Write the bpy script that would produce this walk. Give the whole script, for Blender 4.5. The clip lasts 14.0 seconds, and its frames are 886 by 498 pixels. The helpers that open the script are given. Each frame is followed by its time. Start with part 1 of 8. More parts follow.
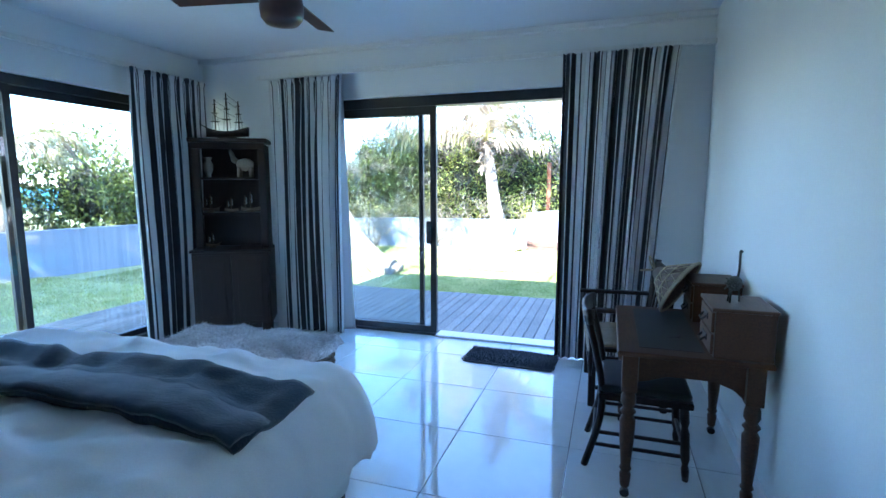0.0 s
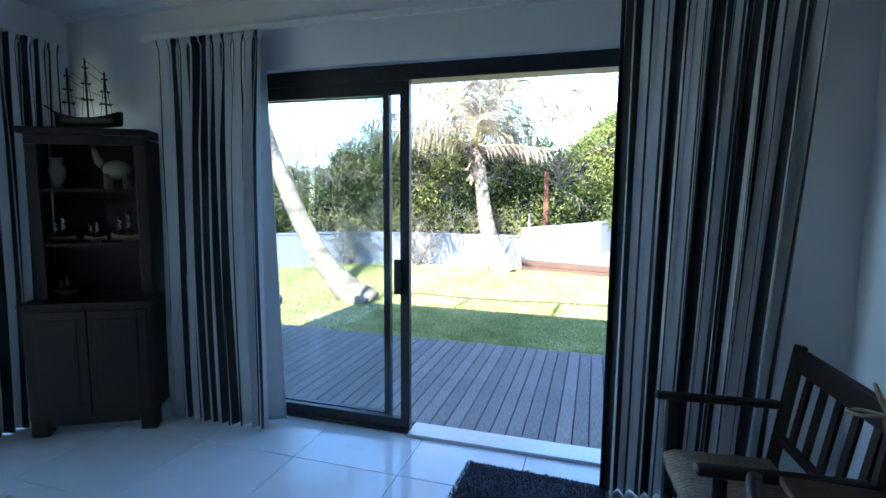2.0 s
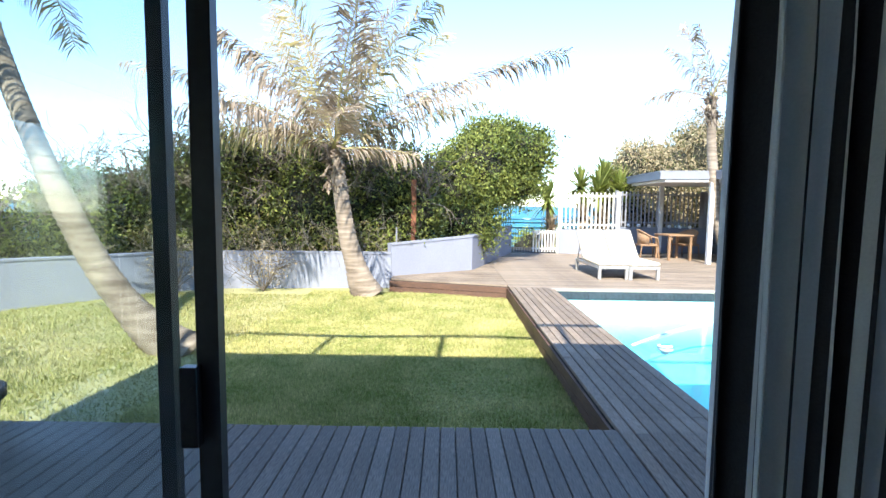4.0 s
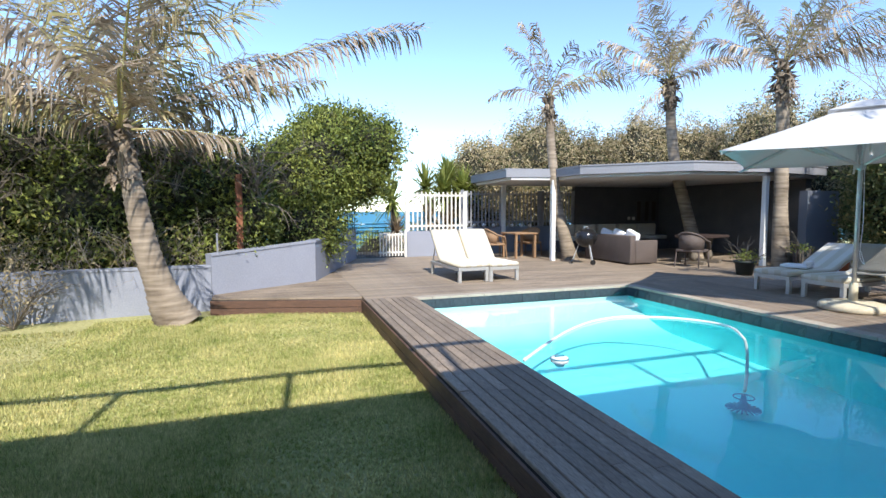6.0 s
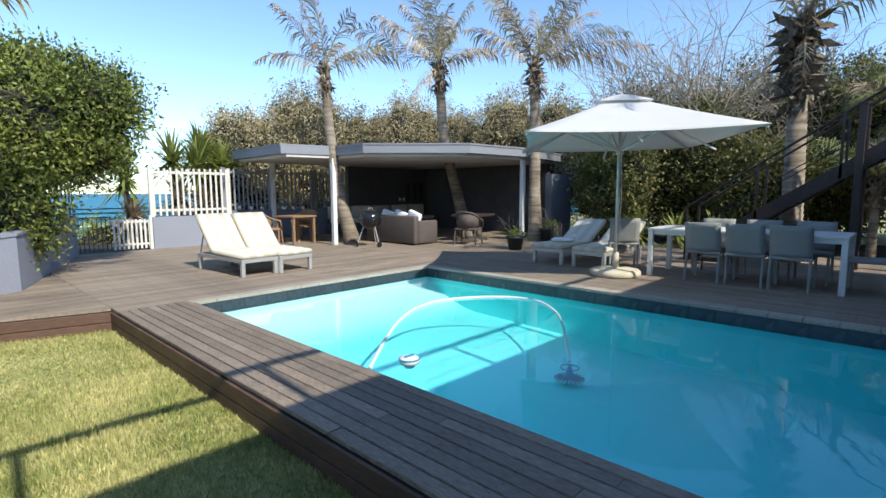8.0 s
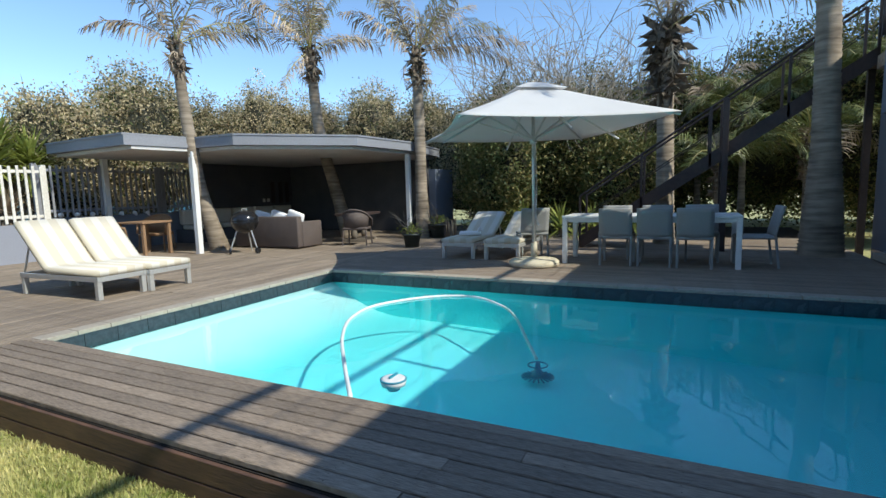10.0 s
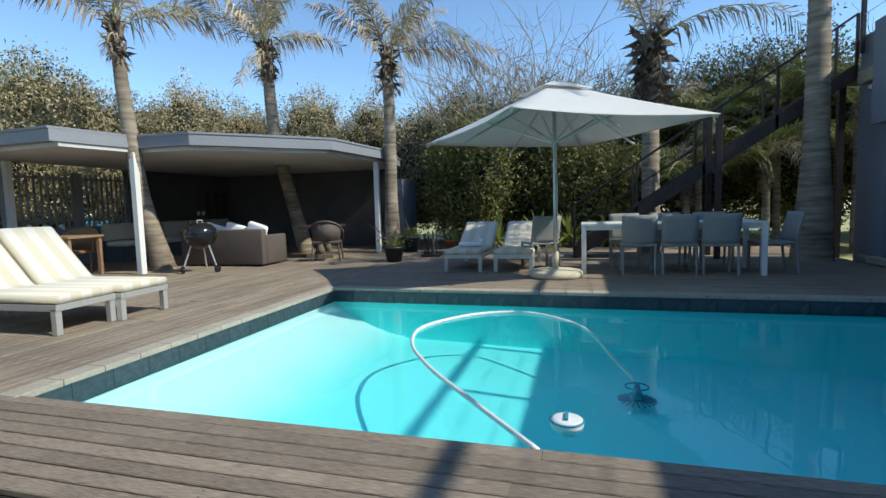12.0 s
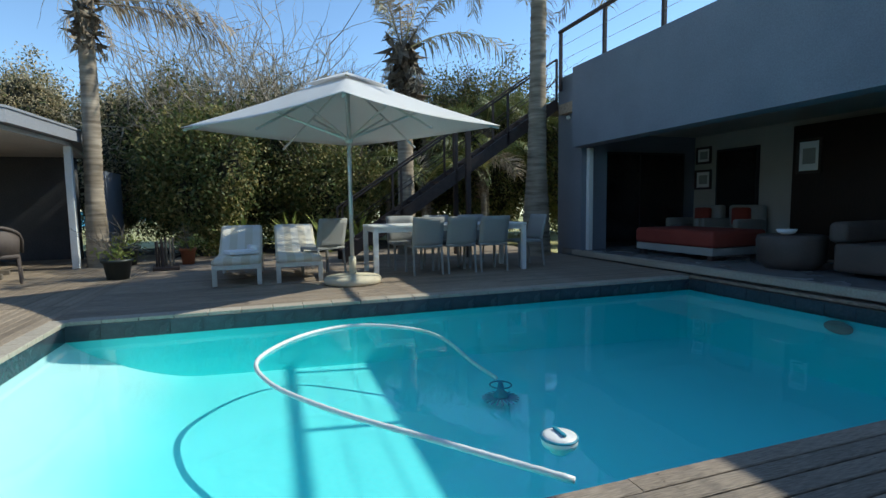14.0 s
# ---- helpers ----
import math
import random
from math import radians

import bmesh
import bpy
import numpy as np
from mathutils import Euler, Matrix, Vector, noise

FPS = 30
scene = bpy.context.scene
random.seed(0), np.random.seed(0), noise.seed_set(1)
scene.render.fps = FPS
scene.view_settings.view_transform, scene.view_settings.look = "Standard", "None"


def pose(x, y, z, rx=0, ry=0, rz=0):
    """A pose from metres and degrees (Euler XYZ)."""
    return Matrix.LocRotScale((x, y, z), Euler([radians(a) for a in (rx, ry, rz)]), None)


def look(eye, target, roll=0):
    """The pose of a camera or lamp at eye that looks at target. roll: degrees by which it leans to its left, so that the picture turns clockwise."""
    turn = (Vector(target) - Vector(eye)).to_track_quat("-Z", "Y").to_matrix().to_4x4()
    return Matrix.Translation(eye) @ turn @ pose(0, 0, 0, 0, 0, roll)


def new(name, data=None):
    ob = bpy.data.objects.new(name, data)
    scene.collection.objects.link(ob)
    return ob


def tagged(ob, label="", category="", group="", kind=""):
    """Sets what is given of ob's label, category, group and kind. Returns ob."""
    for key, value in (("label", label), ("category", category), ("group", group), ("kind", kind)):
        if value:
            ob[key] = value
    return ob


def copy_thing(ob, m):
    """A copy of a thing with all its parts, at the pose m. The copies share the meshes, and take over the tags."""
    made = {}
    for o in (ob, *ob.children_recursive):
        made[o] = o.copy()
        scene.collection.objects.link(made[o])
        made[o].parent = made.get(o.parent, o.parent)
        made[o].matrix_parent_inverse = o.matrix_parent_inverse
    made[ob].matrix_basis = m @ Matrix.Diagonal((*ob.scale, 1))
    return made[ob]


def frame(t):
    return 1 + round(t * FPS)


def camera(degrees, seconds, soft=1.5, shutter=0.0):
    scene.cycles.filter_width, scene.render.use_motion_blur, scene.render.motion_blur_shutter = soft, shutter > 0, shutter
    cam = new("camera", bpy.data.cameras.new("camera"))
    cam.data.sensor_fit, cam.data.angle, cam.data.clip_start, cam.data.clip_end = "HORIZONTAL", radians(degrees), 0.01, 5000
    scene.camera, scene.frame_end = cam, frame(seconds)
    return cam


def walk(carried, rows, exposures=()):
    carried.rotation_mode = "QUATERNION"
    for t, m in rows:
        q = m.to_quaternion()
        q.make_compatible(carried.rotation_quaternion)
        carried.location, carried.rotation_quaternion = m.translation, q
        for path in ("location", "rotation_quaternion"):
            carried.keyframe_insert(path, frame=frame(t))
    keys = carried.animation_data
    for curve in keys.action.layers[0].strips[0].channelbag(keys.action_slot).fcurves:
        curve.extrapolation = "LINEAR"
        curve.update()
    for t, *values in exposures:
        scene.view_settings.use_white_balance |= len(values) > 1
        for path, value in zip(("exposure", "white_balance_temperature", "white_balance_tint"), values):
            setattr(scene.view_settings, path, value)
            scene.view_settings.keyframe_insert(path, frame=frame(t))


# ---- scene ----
cam = camera(83.0, 14.0)
PATH = [
    (0, (-0.094, 0.705, 1.358), (-0.723, 2.587, 1.104), -0.1),
    (0.5, (-0.145, 1.081, 1.373), (-0.776, 2.963, 1.124), 0.3),
    (1, (-0.291, 1.465, 1.386), (-0.928, 3.346, 1.146), 0.3),
    (1.5, (-0.428, 1.83, 1.398), (-1.036, 3.721, 1.168), 0.0),
    (2, (-0.544, 2.219, 1.421), (-1.121, 4.121, 1.198), 0.4),
    (2.5, (-0.714, 2.591, 1.436), (-1.187, 4.522, 1.224), 0.5),
    (3, (-0.843, 2.968, 1.45), (-1.147, 4.934, 1.249), 0.6),
    (5.5, (-1.099, 4.756, 1.344), (-0.669, 6.703, 1.194), 0.2),
    (6, (-1.106, 5.083, 1.309), (-0.475, 6.974, 1.155), -0.2),
    (6.5, (-1.109, 5.29, 1.365), (-0.241, 7.085, 1.208), -0.3),
    (7, (-1.185, 5.648, 1.314), (-0.063, 7.294, 1.144), -0.4),
    (7.5, (-1.259, 5.946, 1.295), (0.061, 7.434, 1.086), -0.5),
    (8, (-1.306, 6.248, 1.273), (0.135, 7.617, 1.045), -0.2),
    (8.5, (-1.387, 6.534, 1.284), (0.157, 7.784, 1.051), -0.5),
    (9, (-1.419, 6.819, 1.26), (0.226, 7.93, 1.016), -1.2),
    (11.5, (-1.2, 8.843, 1.002), (0.689, 9.475, 0.829), -1.3),
    (12, (-1.181, 9.282, 1.013), (0.738, 9.821, 0.844), -1.5),
    (12.5, (-1.059, 9.683, 0.978), (0.91, 9.994, 0.818), -1.4),
    (13, (-0.912, 10.045, 0.982), (1.081, 10.038, 0.813), -1.2),
    (13.5, (-0.719, 10.37, 0.986), (1.245, 10.032, 0.817), -0.7),
    (14, (-0.544, 10.682, 0.987), (1.342, 10.04, 0.813), -0.8),
]
EXPOSURES = [(0, 4.1, 5350, 8), (0.5, 3.85, 5350, 8), (1.0, 3.6, 5350, 8), (1.5, 3.45, 5500, 9), (2.0, 3.15, 5700, 9), (3.0, 2.9, 6000, 8), (4.2, 1.85, 6500, 9), (5.5, 1.32, 6500, 10), (6.5, 1.15, 6500, 10), (7.5, 0.98, 6500, 8), (9.0, 0.82, 6500, 5), (11.5, 0.66, 6500, 2), (14.0, 0.64, 6500, 0)]
walk(cam, [(t, look(eye, target, roll)) for t, eye, target, roll in PATH], EXPOSURES)

# ---------------------------------------------------------------- sky and sun
SUN_EL, SUN_AZ = 42.8, 180.0          # the sun stands behind the house, over -y
world = bpy.data.worlds.new("sky")
scene.world = world
world.use_nodes = True
wn = world.node_tree
bg = wn.nodes["Background"]
sky = wn.nodes.new("ShaderNodeTexSky")
sky.sky_type = "NISHITA"
sky.sun_disc = False
sky.sun_elevation = radians(SUN_EL)
sky.sun_rotation = radians(SUN_AZ)
sky.air_density, sky.dust_density, sky.ozone_density = 0.85, 0.0, 4.0
wn.links.new(sky.outputs[0], bg.inputs[0])
bg.inputs[1].default_value = 0.15

sun_data = bpy.data.lights.new("sun", "SUN")
sun_data.energy, sun_data.angle, sun_data.color = 3.1, radians(0.53), (1.0, 0.95, 0.87)
sun = new("sun", sun_data)
sun.matrix_world = look((-0.08 * 20, -1.08 * 20, 20), (0, 0, 0))

# ---------------------------------------------------------------- materials
def material(name, a, b=None, rough=0.6, metal=0.0, fine=40.0, coarse=2.0, bump=0.15, spec=0.5, piece=0.0,
             stretch=(1, 1, 1), sheen=0.0, through_light=0.0, coat=0.0, rough_var=0.1, stain=0.25):
    """Two tones mixed by a coarse and a fine noise, with fine relief; piece: how far pieces differ."""
    m = bpy.data.materials.new(name)
    m.use_nodes = True
    nt = m.node_tree
    N, L = nt.nodes, nt.links
    bsdf = N["Principled BSDF"]
    b = b or tuple(0.8 * c for c in a)
    tc = N.new("ShaderNodeTexCoord")
    mp = N.new("ShaderNodeMapping")
    mp.inputs["Scale"].default_value = stretch
    L.new(tc.outputs["Object"], mp.inputs["Vector"])
    n1 = N.new("ShaderNodeTexNoise")
    n1.inputs["Scale"].default_value, n1.inputs["Detail"].default_value = fine, 6
    n2 = N.new("ShaderNodeTexNoise")
    n2.inputs["Scale"].default_value, n2.inputs["Detail"].default_value = coarse, 4
    L.new(mp.outputs[0], n1.inputs["Vector"])
    L.new(tc.outputs["Object"], n2.inputs["Vector"])
    add = N.new("ShaderNodeMath")
    add.operation = "MULTIPLY_ADD"
    add.inputs[1].default_value = 0.6
    L.new(n1.outputs["Fac"], add.inputs[0])
    mul = N.new("ShaderNodeMath")
    mul.operation = "MULTIPLY"
    mul.inputs[1].default_value = 0.4
    L.new(n2.outputs["Fac"], mul.inputs[0])
    L.new(mul.outputs[0], add.inputs[2])
    ramp = N.new("ShaderNodeMapRange")
    ramp.inputs["From Min"].default_value, ramp.inputs["From Max"].default_value = 0.36, 0.64
    L.new(add.outputs[0], ramp.inputs["Value"])
    mix = N.new("ShaderNodeMix")
    mix.data_type = "RGBA"
    mix.inputs["A"].default_value, mix.inputs["B"].default_value = (*a, 1), (*b, 1)
    L.new(ramp.outputs[0], mix.inputs["Factor"])
    colour = mix.outputs["Result"]
    if piece:
        info = N.new("ShaderNodeObjectInfo")
        geo = N.new("ShaderNodeNewGeometry")
        both = N.new("ShaderNodeMath")
        both.operation = "ADD"
        L.new(info.outputs["Random"], both.inputs[0])
        L.new(geo.outputs["Random Per Island"], both.inputs[1])
        vary = N.new("ShaderNodeMapRange")
        vary.inputs["From Max"].default_value = 2.0
        vary.inputs["To Min"].default_value, vary.inputs["To Max"].default_value = 1 - piece, 1 + piece
        L.new(both.outputs[0], vary.inputs["Value"])
        hsv = N.new("ShaderNodeHueSaturation")
        L.new(vary.outputs[0], hsv.inputs["Value"])
        L.new(colour, hsv.inputs["Color"])
        colour = hsv.outputs[0]
    L.new(colour, bsdf.inputs["Base Color"])
    rr = N.new("ShaderNodeMapRange")
    rr.inputs["To Min"].default_value, rr.inputs["To Max"].default_value = max(0.02, rough - rough_var), min(1, rough + rough_var)
    L.new(n2.outputs["Fac"], rr.inputs["Value"])
    L.new(rr.outputs[0], bsdf.inputs["Roughness"])
    bsdf.inputs["Metallic"].default_value = metal
    bsdf.inputs["Specular IOR Level"].default_value = spec
    bsdf.inputs["Sheen Weight"].default_value = sheen
    bsdf.inputs["Coat Weight"].default_value = coat
    if bump:
        bp = N.new("ShaderNodeBump")
        bp.inputs["Strength"].default_value, bp.inputs["Distance"].default_value = bump, 0.01
        L.new(n1.outputs["Fac"], bp.inputs["Height"])
        L.new(bp.outputs[0], bsdf.inputs["Normal"])
    if through_light:
        tr = N.new("ShaderNodeBsdfTranslucent")
        L.new(colour, tr.inputs["Color"])
        ms = N.new("ShaderNodeMixShader")
        ms.inputs[0].default_value = through_light
        L.new(bsdf.outputs[0], ms.inputs[1])
        L.new(tr.outputs[0], ms.inputs[2])
        L.new(ms.outputs[0], N["Material Output"].inputs["Surface"])
    return m


def sheet_glass(name, tint=(1, 1, 1), ior=1.45, rough=0.0, ripple=0.0):
    """A thin clear sheet: lets light straight through, with a Fresnel gloss."""
    m = bpy.data.materials.new(name)
    m.use_nodes = True
    nt = m.node_tree
    N, L = nt.nodes, nt.links
    N.remove(N["Principled BSDF"])
    clear = N.new("ShaderNodeBsdfTransparent")
    clear.inputs["Color"].default_value = (*tint, 1)
    gloss = N.new("ShaderNodeBsdfGlossy")
    gloss.inputs["Roughness"].default_value = rough
    ms = N.new("ShaderNodeMixShader")
    if ripple:
        fres = N.new("ShaderNodeFresnel")
        fres.inputs["IOR"].default_value = ior
        L.new(fres.outputs[0], ms.inputs[0])
    else:
        # both faces of a pane gloss alike: Schlick's curve
        fres = N.new("ShaderNodeLayerWeight")
        power = N.new("ShaderNodeMath")
        power.operation = "POWER"
        power.inputs[1].default_value = 5.0
        L.new(fres.outputs["Facing"], power.inputs[0])
        curve = N.new("ShaderNodeMath")
        curve.operation = "MULTIPLY_ADD"
        curve.inputs[1].default_value, curve.inputs[2].default_value = 0.96, 0.04
        fres.inputs["Blend"].default_value = 0.5
        L.new(power.outputs[0], curve.inputs[0])
        L.new(curve.outputs[0], ms.inputs[0])
    L.new(clear.outputs[0], ms.inputs[1])
    L.new(gloss.outputs[0], ms.inputs[2])
    L.new(ms.outputs[0], N["Material Output"].inputs["Surface"])
    if ripple:
        tc = N.new("ShaderNodeTexCoord")
        noi = N.new("ShaderNodeTexNoise")
        noi.inputs["Scale"].default_value, noi.inputs["Detail"].default_value = 2.2, 2
        L.new(tc.outputs["Object"], noi.inputs["Vector"])
        bp = N.new("ShaderNodeBump")
        bp.inputs["Strength"].default_value, bp.inputs["Distance"].default_value = ripple, 0.05
        L.new(noi.outputs["Fac"], bp.inputs["Height"])
        L.new(bp.outputs[0], gloss.inputs["Normal"])
        L.new(bp.outputs[0], fres.inputs["Normal"])
    return m


M = {}
M["wall_in"] = material("white_wall_paint", (0.80, 0.80, 0.79), (0.76, 0.76, 0.75), 0.55, fine=120, bump=0.04)
M["ceiling"] = material("ceiling_paint", (0.78, 0.78, 0.78), (0.74, 0.74, 0.74), 0.8, fine=90, bump=0.03)
M["wall_out"] = material("blue_grey_render", (0.20, 0.22, 0.26), (0.15, 0.165, 0.20), 0.8, fine=60, coarse=1.2, bump=0.2)
M["bwall"] = material("pale_grey_wall_paint", (0.30, 0.315, 0.37), (0.24, 0.255, 0.30), 0.8, fine=50, coarse=1.0, bump=0.2)
M["tile"] = material("porcelain_tile", (0.76, 0.75, 0.73), (0.70, 0.69, 0.67), 0.05, fine=8, coarse=1.5, bump=0.0, piece=0.04, rough_var=0.03)
M["grout"] = material("grey_grout", (0.22, 0.21, 0.2), None, 0.9)
M["deck"] = material("weathered_deck_wood", (0.245, 0.205, 0.17), (0.15, 0.122, 0.10), 0.72, fine=30, coarse=1.6, bump=0.5, piece=0.28, stretch=(1, 1, 1))
M["deck_y"] = material("weathered_deck_wood_lengthwise", (0.38, 0.30, 0.225), (0.15, 0.112, 0.08), 0.7, fine=22, coarse=1.1, bump=0.6, piece=0.33, stretch=(8, 0.7, 1))
# darker copy of deck_y: the house's shade is put into the colour
M["deck_shaded"] = material("shade_darkened_deck_wood", (0.30, 0.26, 0.215), (0.11, 0.092, 0.075), 0.65, fine=22, coarse=1.1, bump=0.6, piece=0.33, stretch=(8, 0.7, 1))
M["deck_x"] = material("weathered_deck_wood_crosswise", (0.37, 0.295, 0.215), (0.145, 0.108, 0.078), 0.7, fine=22, coarse=1.1, bump=0.6, piece=0.33, stretch=(0.7, 8, 1))
M["deck_under"] = material("dark_deck_joists", (0.03, 0.025, 0.02), None, 0.9)
M["fascia"] = material("reddish_deck_fascia", (0.15, 0.08, 0.05), (0.075, 0.042, 0.03), 0.6, fine=20, bump=0.3, stretch=(0.5, 0.5, 6), piece=0.15)
M["soil"] = material("lawn_soil", (0.48, 0.43, 0.20), (0.25, 0.26, 0.09), 0.95, fine=30, coarse=0.8, bump=0.6)
M["grass"] = material("grass_blades", (0.67, 0.60, 0.28), (0.23, 0.285, 0.07), 0.7, fine=26, coarse=2.2, bump=0, piece=0.55, through_light=0.3, spec=0.2)
M["pool"] = material("turquoise_pool_plaster", (0.21, 0.92, 0.92), (0.18, 0.87, 0.88), 0.7, fine=30, coarse=0.8, bump=0.1)
M["pool_band"] = material("dark_waterline_tile", (0.05, 0.062, 0.075), (0.028, 0.036, 0.045), 0.25, fine=30, bump=0.05, piece=0.3)
M["coping"] = material("sandstone_coping", (0.42, 0.37, 0.30), (0.30, 0.26, 0.21), 0.85, fine=40, bump=0.3, piece=0.12)
M["water"] = sheet_glass("pool_water", (0.93, 1.0, 1.0), 1.33, 0.0, 0.06)
M["glass"] = sheet_glass("window_glass", (0.93, 0.96, 0.96), 1.45)
M["frame"] = material("bronze_aluminium", (0.035, 0.035, 0.038), (0.025, 0.025, 0.027), 0.4, metal=0.4, bump=0.02)
M["white_paint"] = material("white_gloss_paint", (0.80, 0.79, 0.76), (0.70, 0.69, 0.66), 0.4, bump=0.05)
M["fence_white"] = material("weathered_white_wood_paint", (0.76, 0.73, 0.66), (0.58, 0.55, 0.48), 0.6, fine=30, bump=0.2, piece=0.1)
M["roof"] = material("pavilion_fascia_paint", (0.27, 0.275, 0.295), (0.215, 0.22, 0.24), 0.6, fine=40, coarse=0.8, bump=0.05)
M["soffit"] = material("soffit_board", (0.62, 0.60, 0.57), (0.52, 0.50, 0.48), 0.8, fine=30, bump=0.05)
M["dark_wall"] = material("charcoal_wall", (0.10, 0.10, 0.105), (0.065, 0.065, 0.07), 0.8, fine=40, bump=0.1)
M["stair"] = material("dark_stained_timber", (0.055, 0.035, 0.03), (0.03, 0.02, 0.018), 0.6, fine=20, bump=0.3)
M["darkwood"] = material("dark_polished_wood", (0.026, 0.014, 0.009), (0.012, 0.007, 0.005), 0.42, spec=0.3, fine=16, bump=0.1, stretch=(6, 6, 0.6))
M["oak"] = material("brown_desk_oak", (0.105, 0.044, 0.018), (0.055, 0.023, 0.010), 0.42, spec=0.35, fine=18, bump=0.12, stretch=(6, 0.6, 6))
M["leather"] = material("black_desk_leather", (0.02, 0.02, 0.022), (0.03, 0.03, 0.032), 0.45, fine=160, bump=0.2)
M["linen"] = material("white_bed_linen", (0.86, 0.86, 0.86), (0.80, 0.80, 0.81), 0.85, fine=200, bump=0.1, sheen=0.2)
M["throw"] = material("slate_blue_throw", (0.03, 0.055, 0.08), (0.02, 0.038, 0.055), 0.9, fine=150, bump=0.5, sheen=0.3)
M["leaf"] = material("hedge_leaf", (0.15, 0.175, 0.055), (0.035, 0.055, 0.018), 0.55, fine=4, coarse=0.6, bump=0, piece=0.5, through_light=0.3, spec=0.3)
M["leaf_lime"] = material("lime_leaf", (0.37, 0.39, 0.10), (0.17, 0.22, 0.05), 0.6, fine=4, coarse=0.8, bump=0, piece=0.4, through_light=0.35, spec=0.3)
M["leaf_olive"] = material("olive_brown_leaf", (0.36, 0.30, 0.12), (0.13, 0.125, 0.045), 0.6, fine=4, coarse=0.8, bump=0, piece=0.5, through_light=0.3, spec=0.3)
M["leaf_brown"] = material("dry_coastal_leaf", (0.62, 0.50, 0.30), (0.27, 0.23, 0.12), 0.6, fine=4, coarse=0.6, bump=0, piece=0.45, through_light=0.25)
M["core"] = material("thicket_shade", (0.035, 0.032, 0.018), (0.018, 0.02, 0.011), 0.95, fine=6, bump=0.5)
M["bark"] = material("grey_bark", (0.20, 0.17, 0.13), (0.11, 0.09, 0.07), 0.9, fine=30, bump=0.6)
M["trunk"] = material("palm_trunk_bark", (0.33, 0.27, 0.20), (0.11, 0.082, 0.055), 0.9, fine=5, bump=0.8, stretch=(0.4, 0.4, 3.2))
M["frond"] = material("palm_frond", (0.16, 0.17, 0.05), (0.42, 0.33, 0.18), 0.5, fine=3, coarse=1.5, bump=0, piece=0.5, through_light=0.2)
M["frond_dry"] = material("dry_palm_frond", (0.50, 0.40, 0.28), (0.20, 0.145, 0.095), 0.7, fine=3, coarse=1.5, bump=0, piece=0.55, through_light=0.15)
M["rachis"] = material("yellow_green_frond_rib", (0.46, 0.42, 0.13), (0.36, 0.30, 0.14), 0.45, fine=8, coarse=1.5, bump=0.05)
M["stub"] = material("dead_leaf_base_fibre", (0.27, 0.21, 0.15), (0.08, 0.058, 0.04), 0.9, fine=14, bump=0.6, piece=0.4)
M["twig"] = material("pale_bare_twig", (0.40, 0.34, 0.26), (0.24, 0.20, 0.15), 0.9, fine=20, bump=0.3)
M["post_red"] = material("red_brown_post_timber", (0.30, 0.11, 0.05), (0.18, 0.065, 0.03), 0.7, fine=20, bump=0.3, stretch=(6, 6, 0.6))
M["frond_green"] = material("green_palm_frond", (0.10, 0.14, 0.04), (0.20, 0.20, 0.07), 0.5, fine=3, coarse=1.5, bump=0, piece=0.4, through_light=0.3)
M["sea"] = material("sea_water", (0.04, 0.18, 0.27), (0.06, 0.25, 0.33), 0.6, fine=0.05, coarse=0.02, bump=0.2, spec=0.12, stretch=(0.3, 2, 1))
M["surf"] = material("surf_foam", (0.8, 0.82, 0.82), (0.6, 0.68, 0.7), 0.8, fine=1.0, bump=0.3)

# ---------------------------------------------------------------- building tools
def thing(name, label, category, m=None, group="", kind=""):
    ob = new(name)
    ob.empty_display_size = 0.1
    if m is not None:
        ob.matrix_world = m
    return tagged(ob, label, category, group, kind)


def finish(bm, name, mat, smooth=False):
    me = bpy.data.meshes.new(name)
    bm.to_mesh(me)
    bm.free()
    for p in me.polygons:
        p.use_smooth = smooth
    for mm in (mat if isinstance(mat, (list, tuple)) else (mat,)):
        me.materials.append(mm)
    return me


def part(name, bm, mat, parent=None, label="", smooth=False, m=None):
    ob = new(name, finish(bm, name, mat, smooth))
    if parent is not None:
        ob.parent = parent
    if m is not None:
        ob.matrix_basis = m
    if label:
        ob["label"] = label
    return ob


def setting(name, bm, mat, label, category, smooth=False):
    return tagged(part(name, bm, mat, None, "", smooth), label, category, "", "structure")


def raw(name, verts, faces, mat, parent=None, label="", smooth=False):
    me = bpy.data.meshes.new(name)
    me.from_pydata(verts, [], faces)
    me.materials.append(mat)
    if smooth:
        me.polygons.foreach_set("use_smooth", [True] * len(me.polygons))
    ob = new(name, me)
    if parent is not None:
        ob.parent = parent
    if label:
        ob["label"] = label
    return ob


def box(bm, x0, x1, y0, y1, z0, z1, bevel=0.0, m=None, seg=2):
    c = bmesh.ops.create_cube(bm, size=1.0)
    vs = c["verts"]
    bmesh.ops.scale(bm, vec=(x1 - x0, y1 - y0, z1 - z0), verts=vs)
    bmesh.ops.translate(bm, vec=((x0 + x1) / 2, (y0 + y1) / 2, (z0 + z1) / 2), verts=vs)
    if bevel:
        es = list({e for v in vs for e in v.link_edges})
        r = bmesh.ops.bevel(bm, geom=es, offset=bevel, segments=seg, affect="EDGES", profile=0.5)
        vs = list({v for f in r["faces"] for v in f.verts} | {v for v in vs if v.is_valid})
    if m is not None:
        bmesh.ops.transform(bm, matrix=m, verts=vs)
    return vs


def boxes(*items, bevel=0.0):
    bm = bmesh.new()
    for it in items:
        box(bm, *it, bevel=bevel)
    return bm


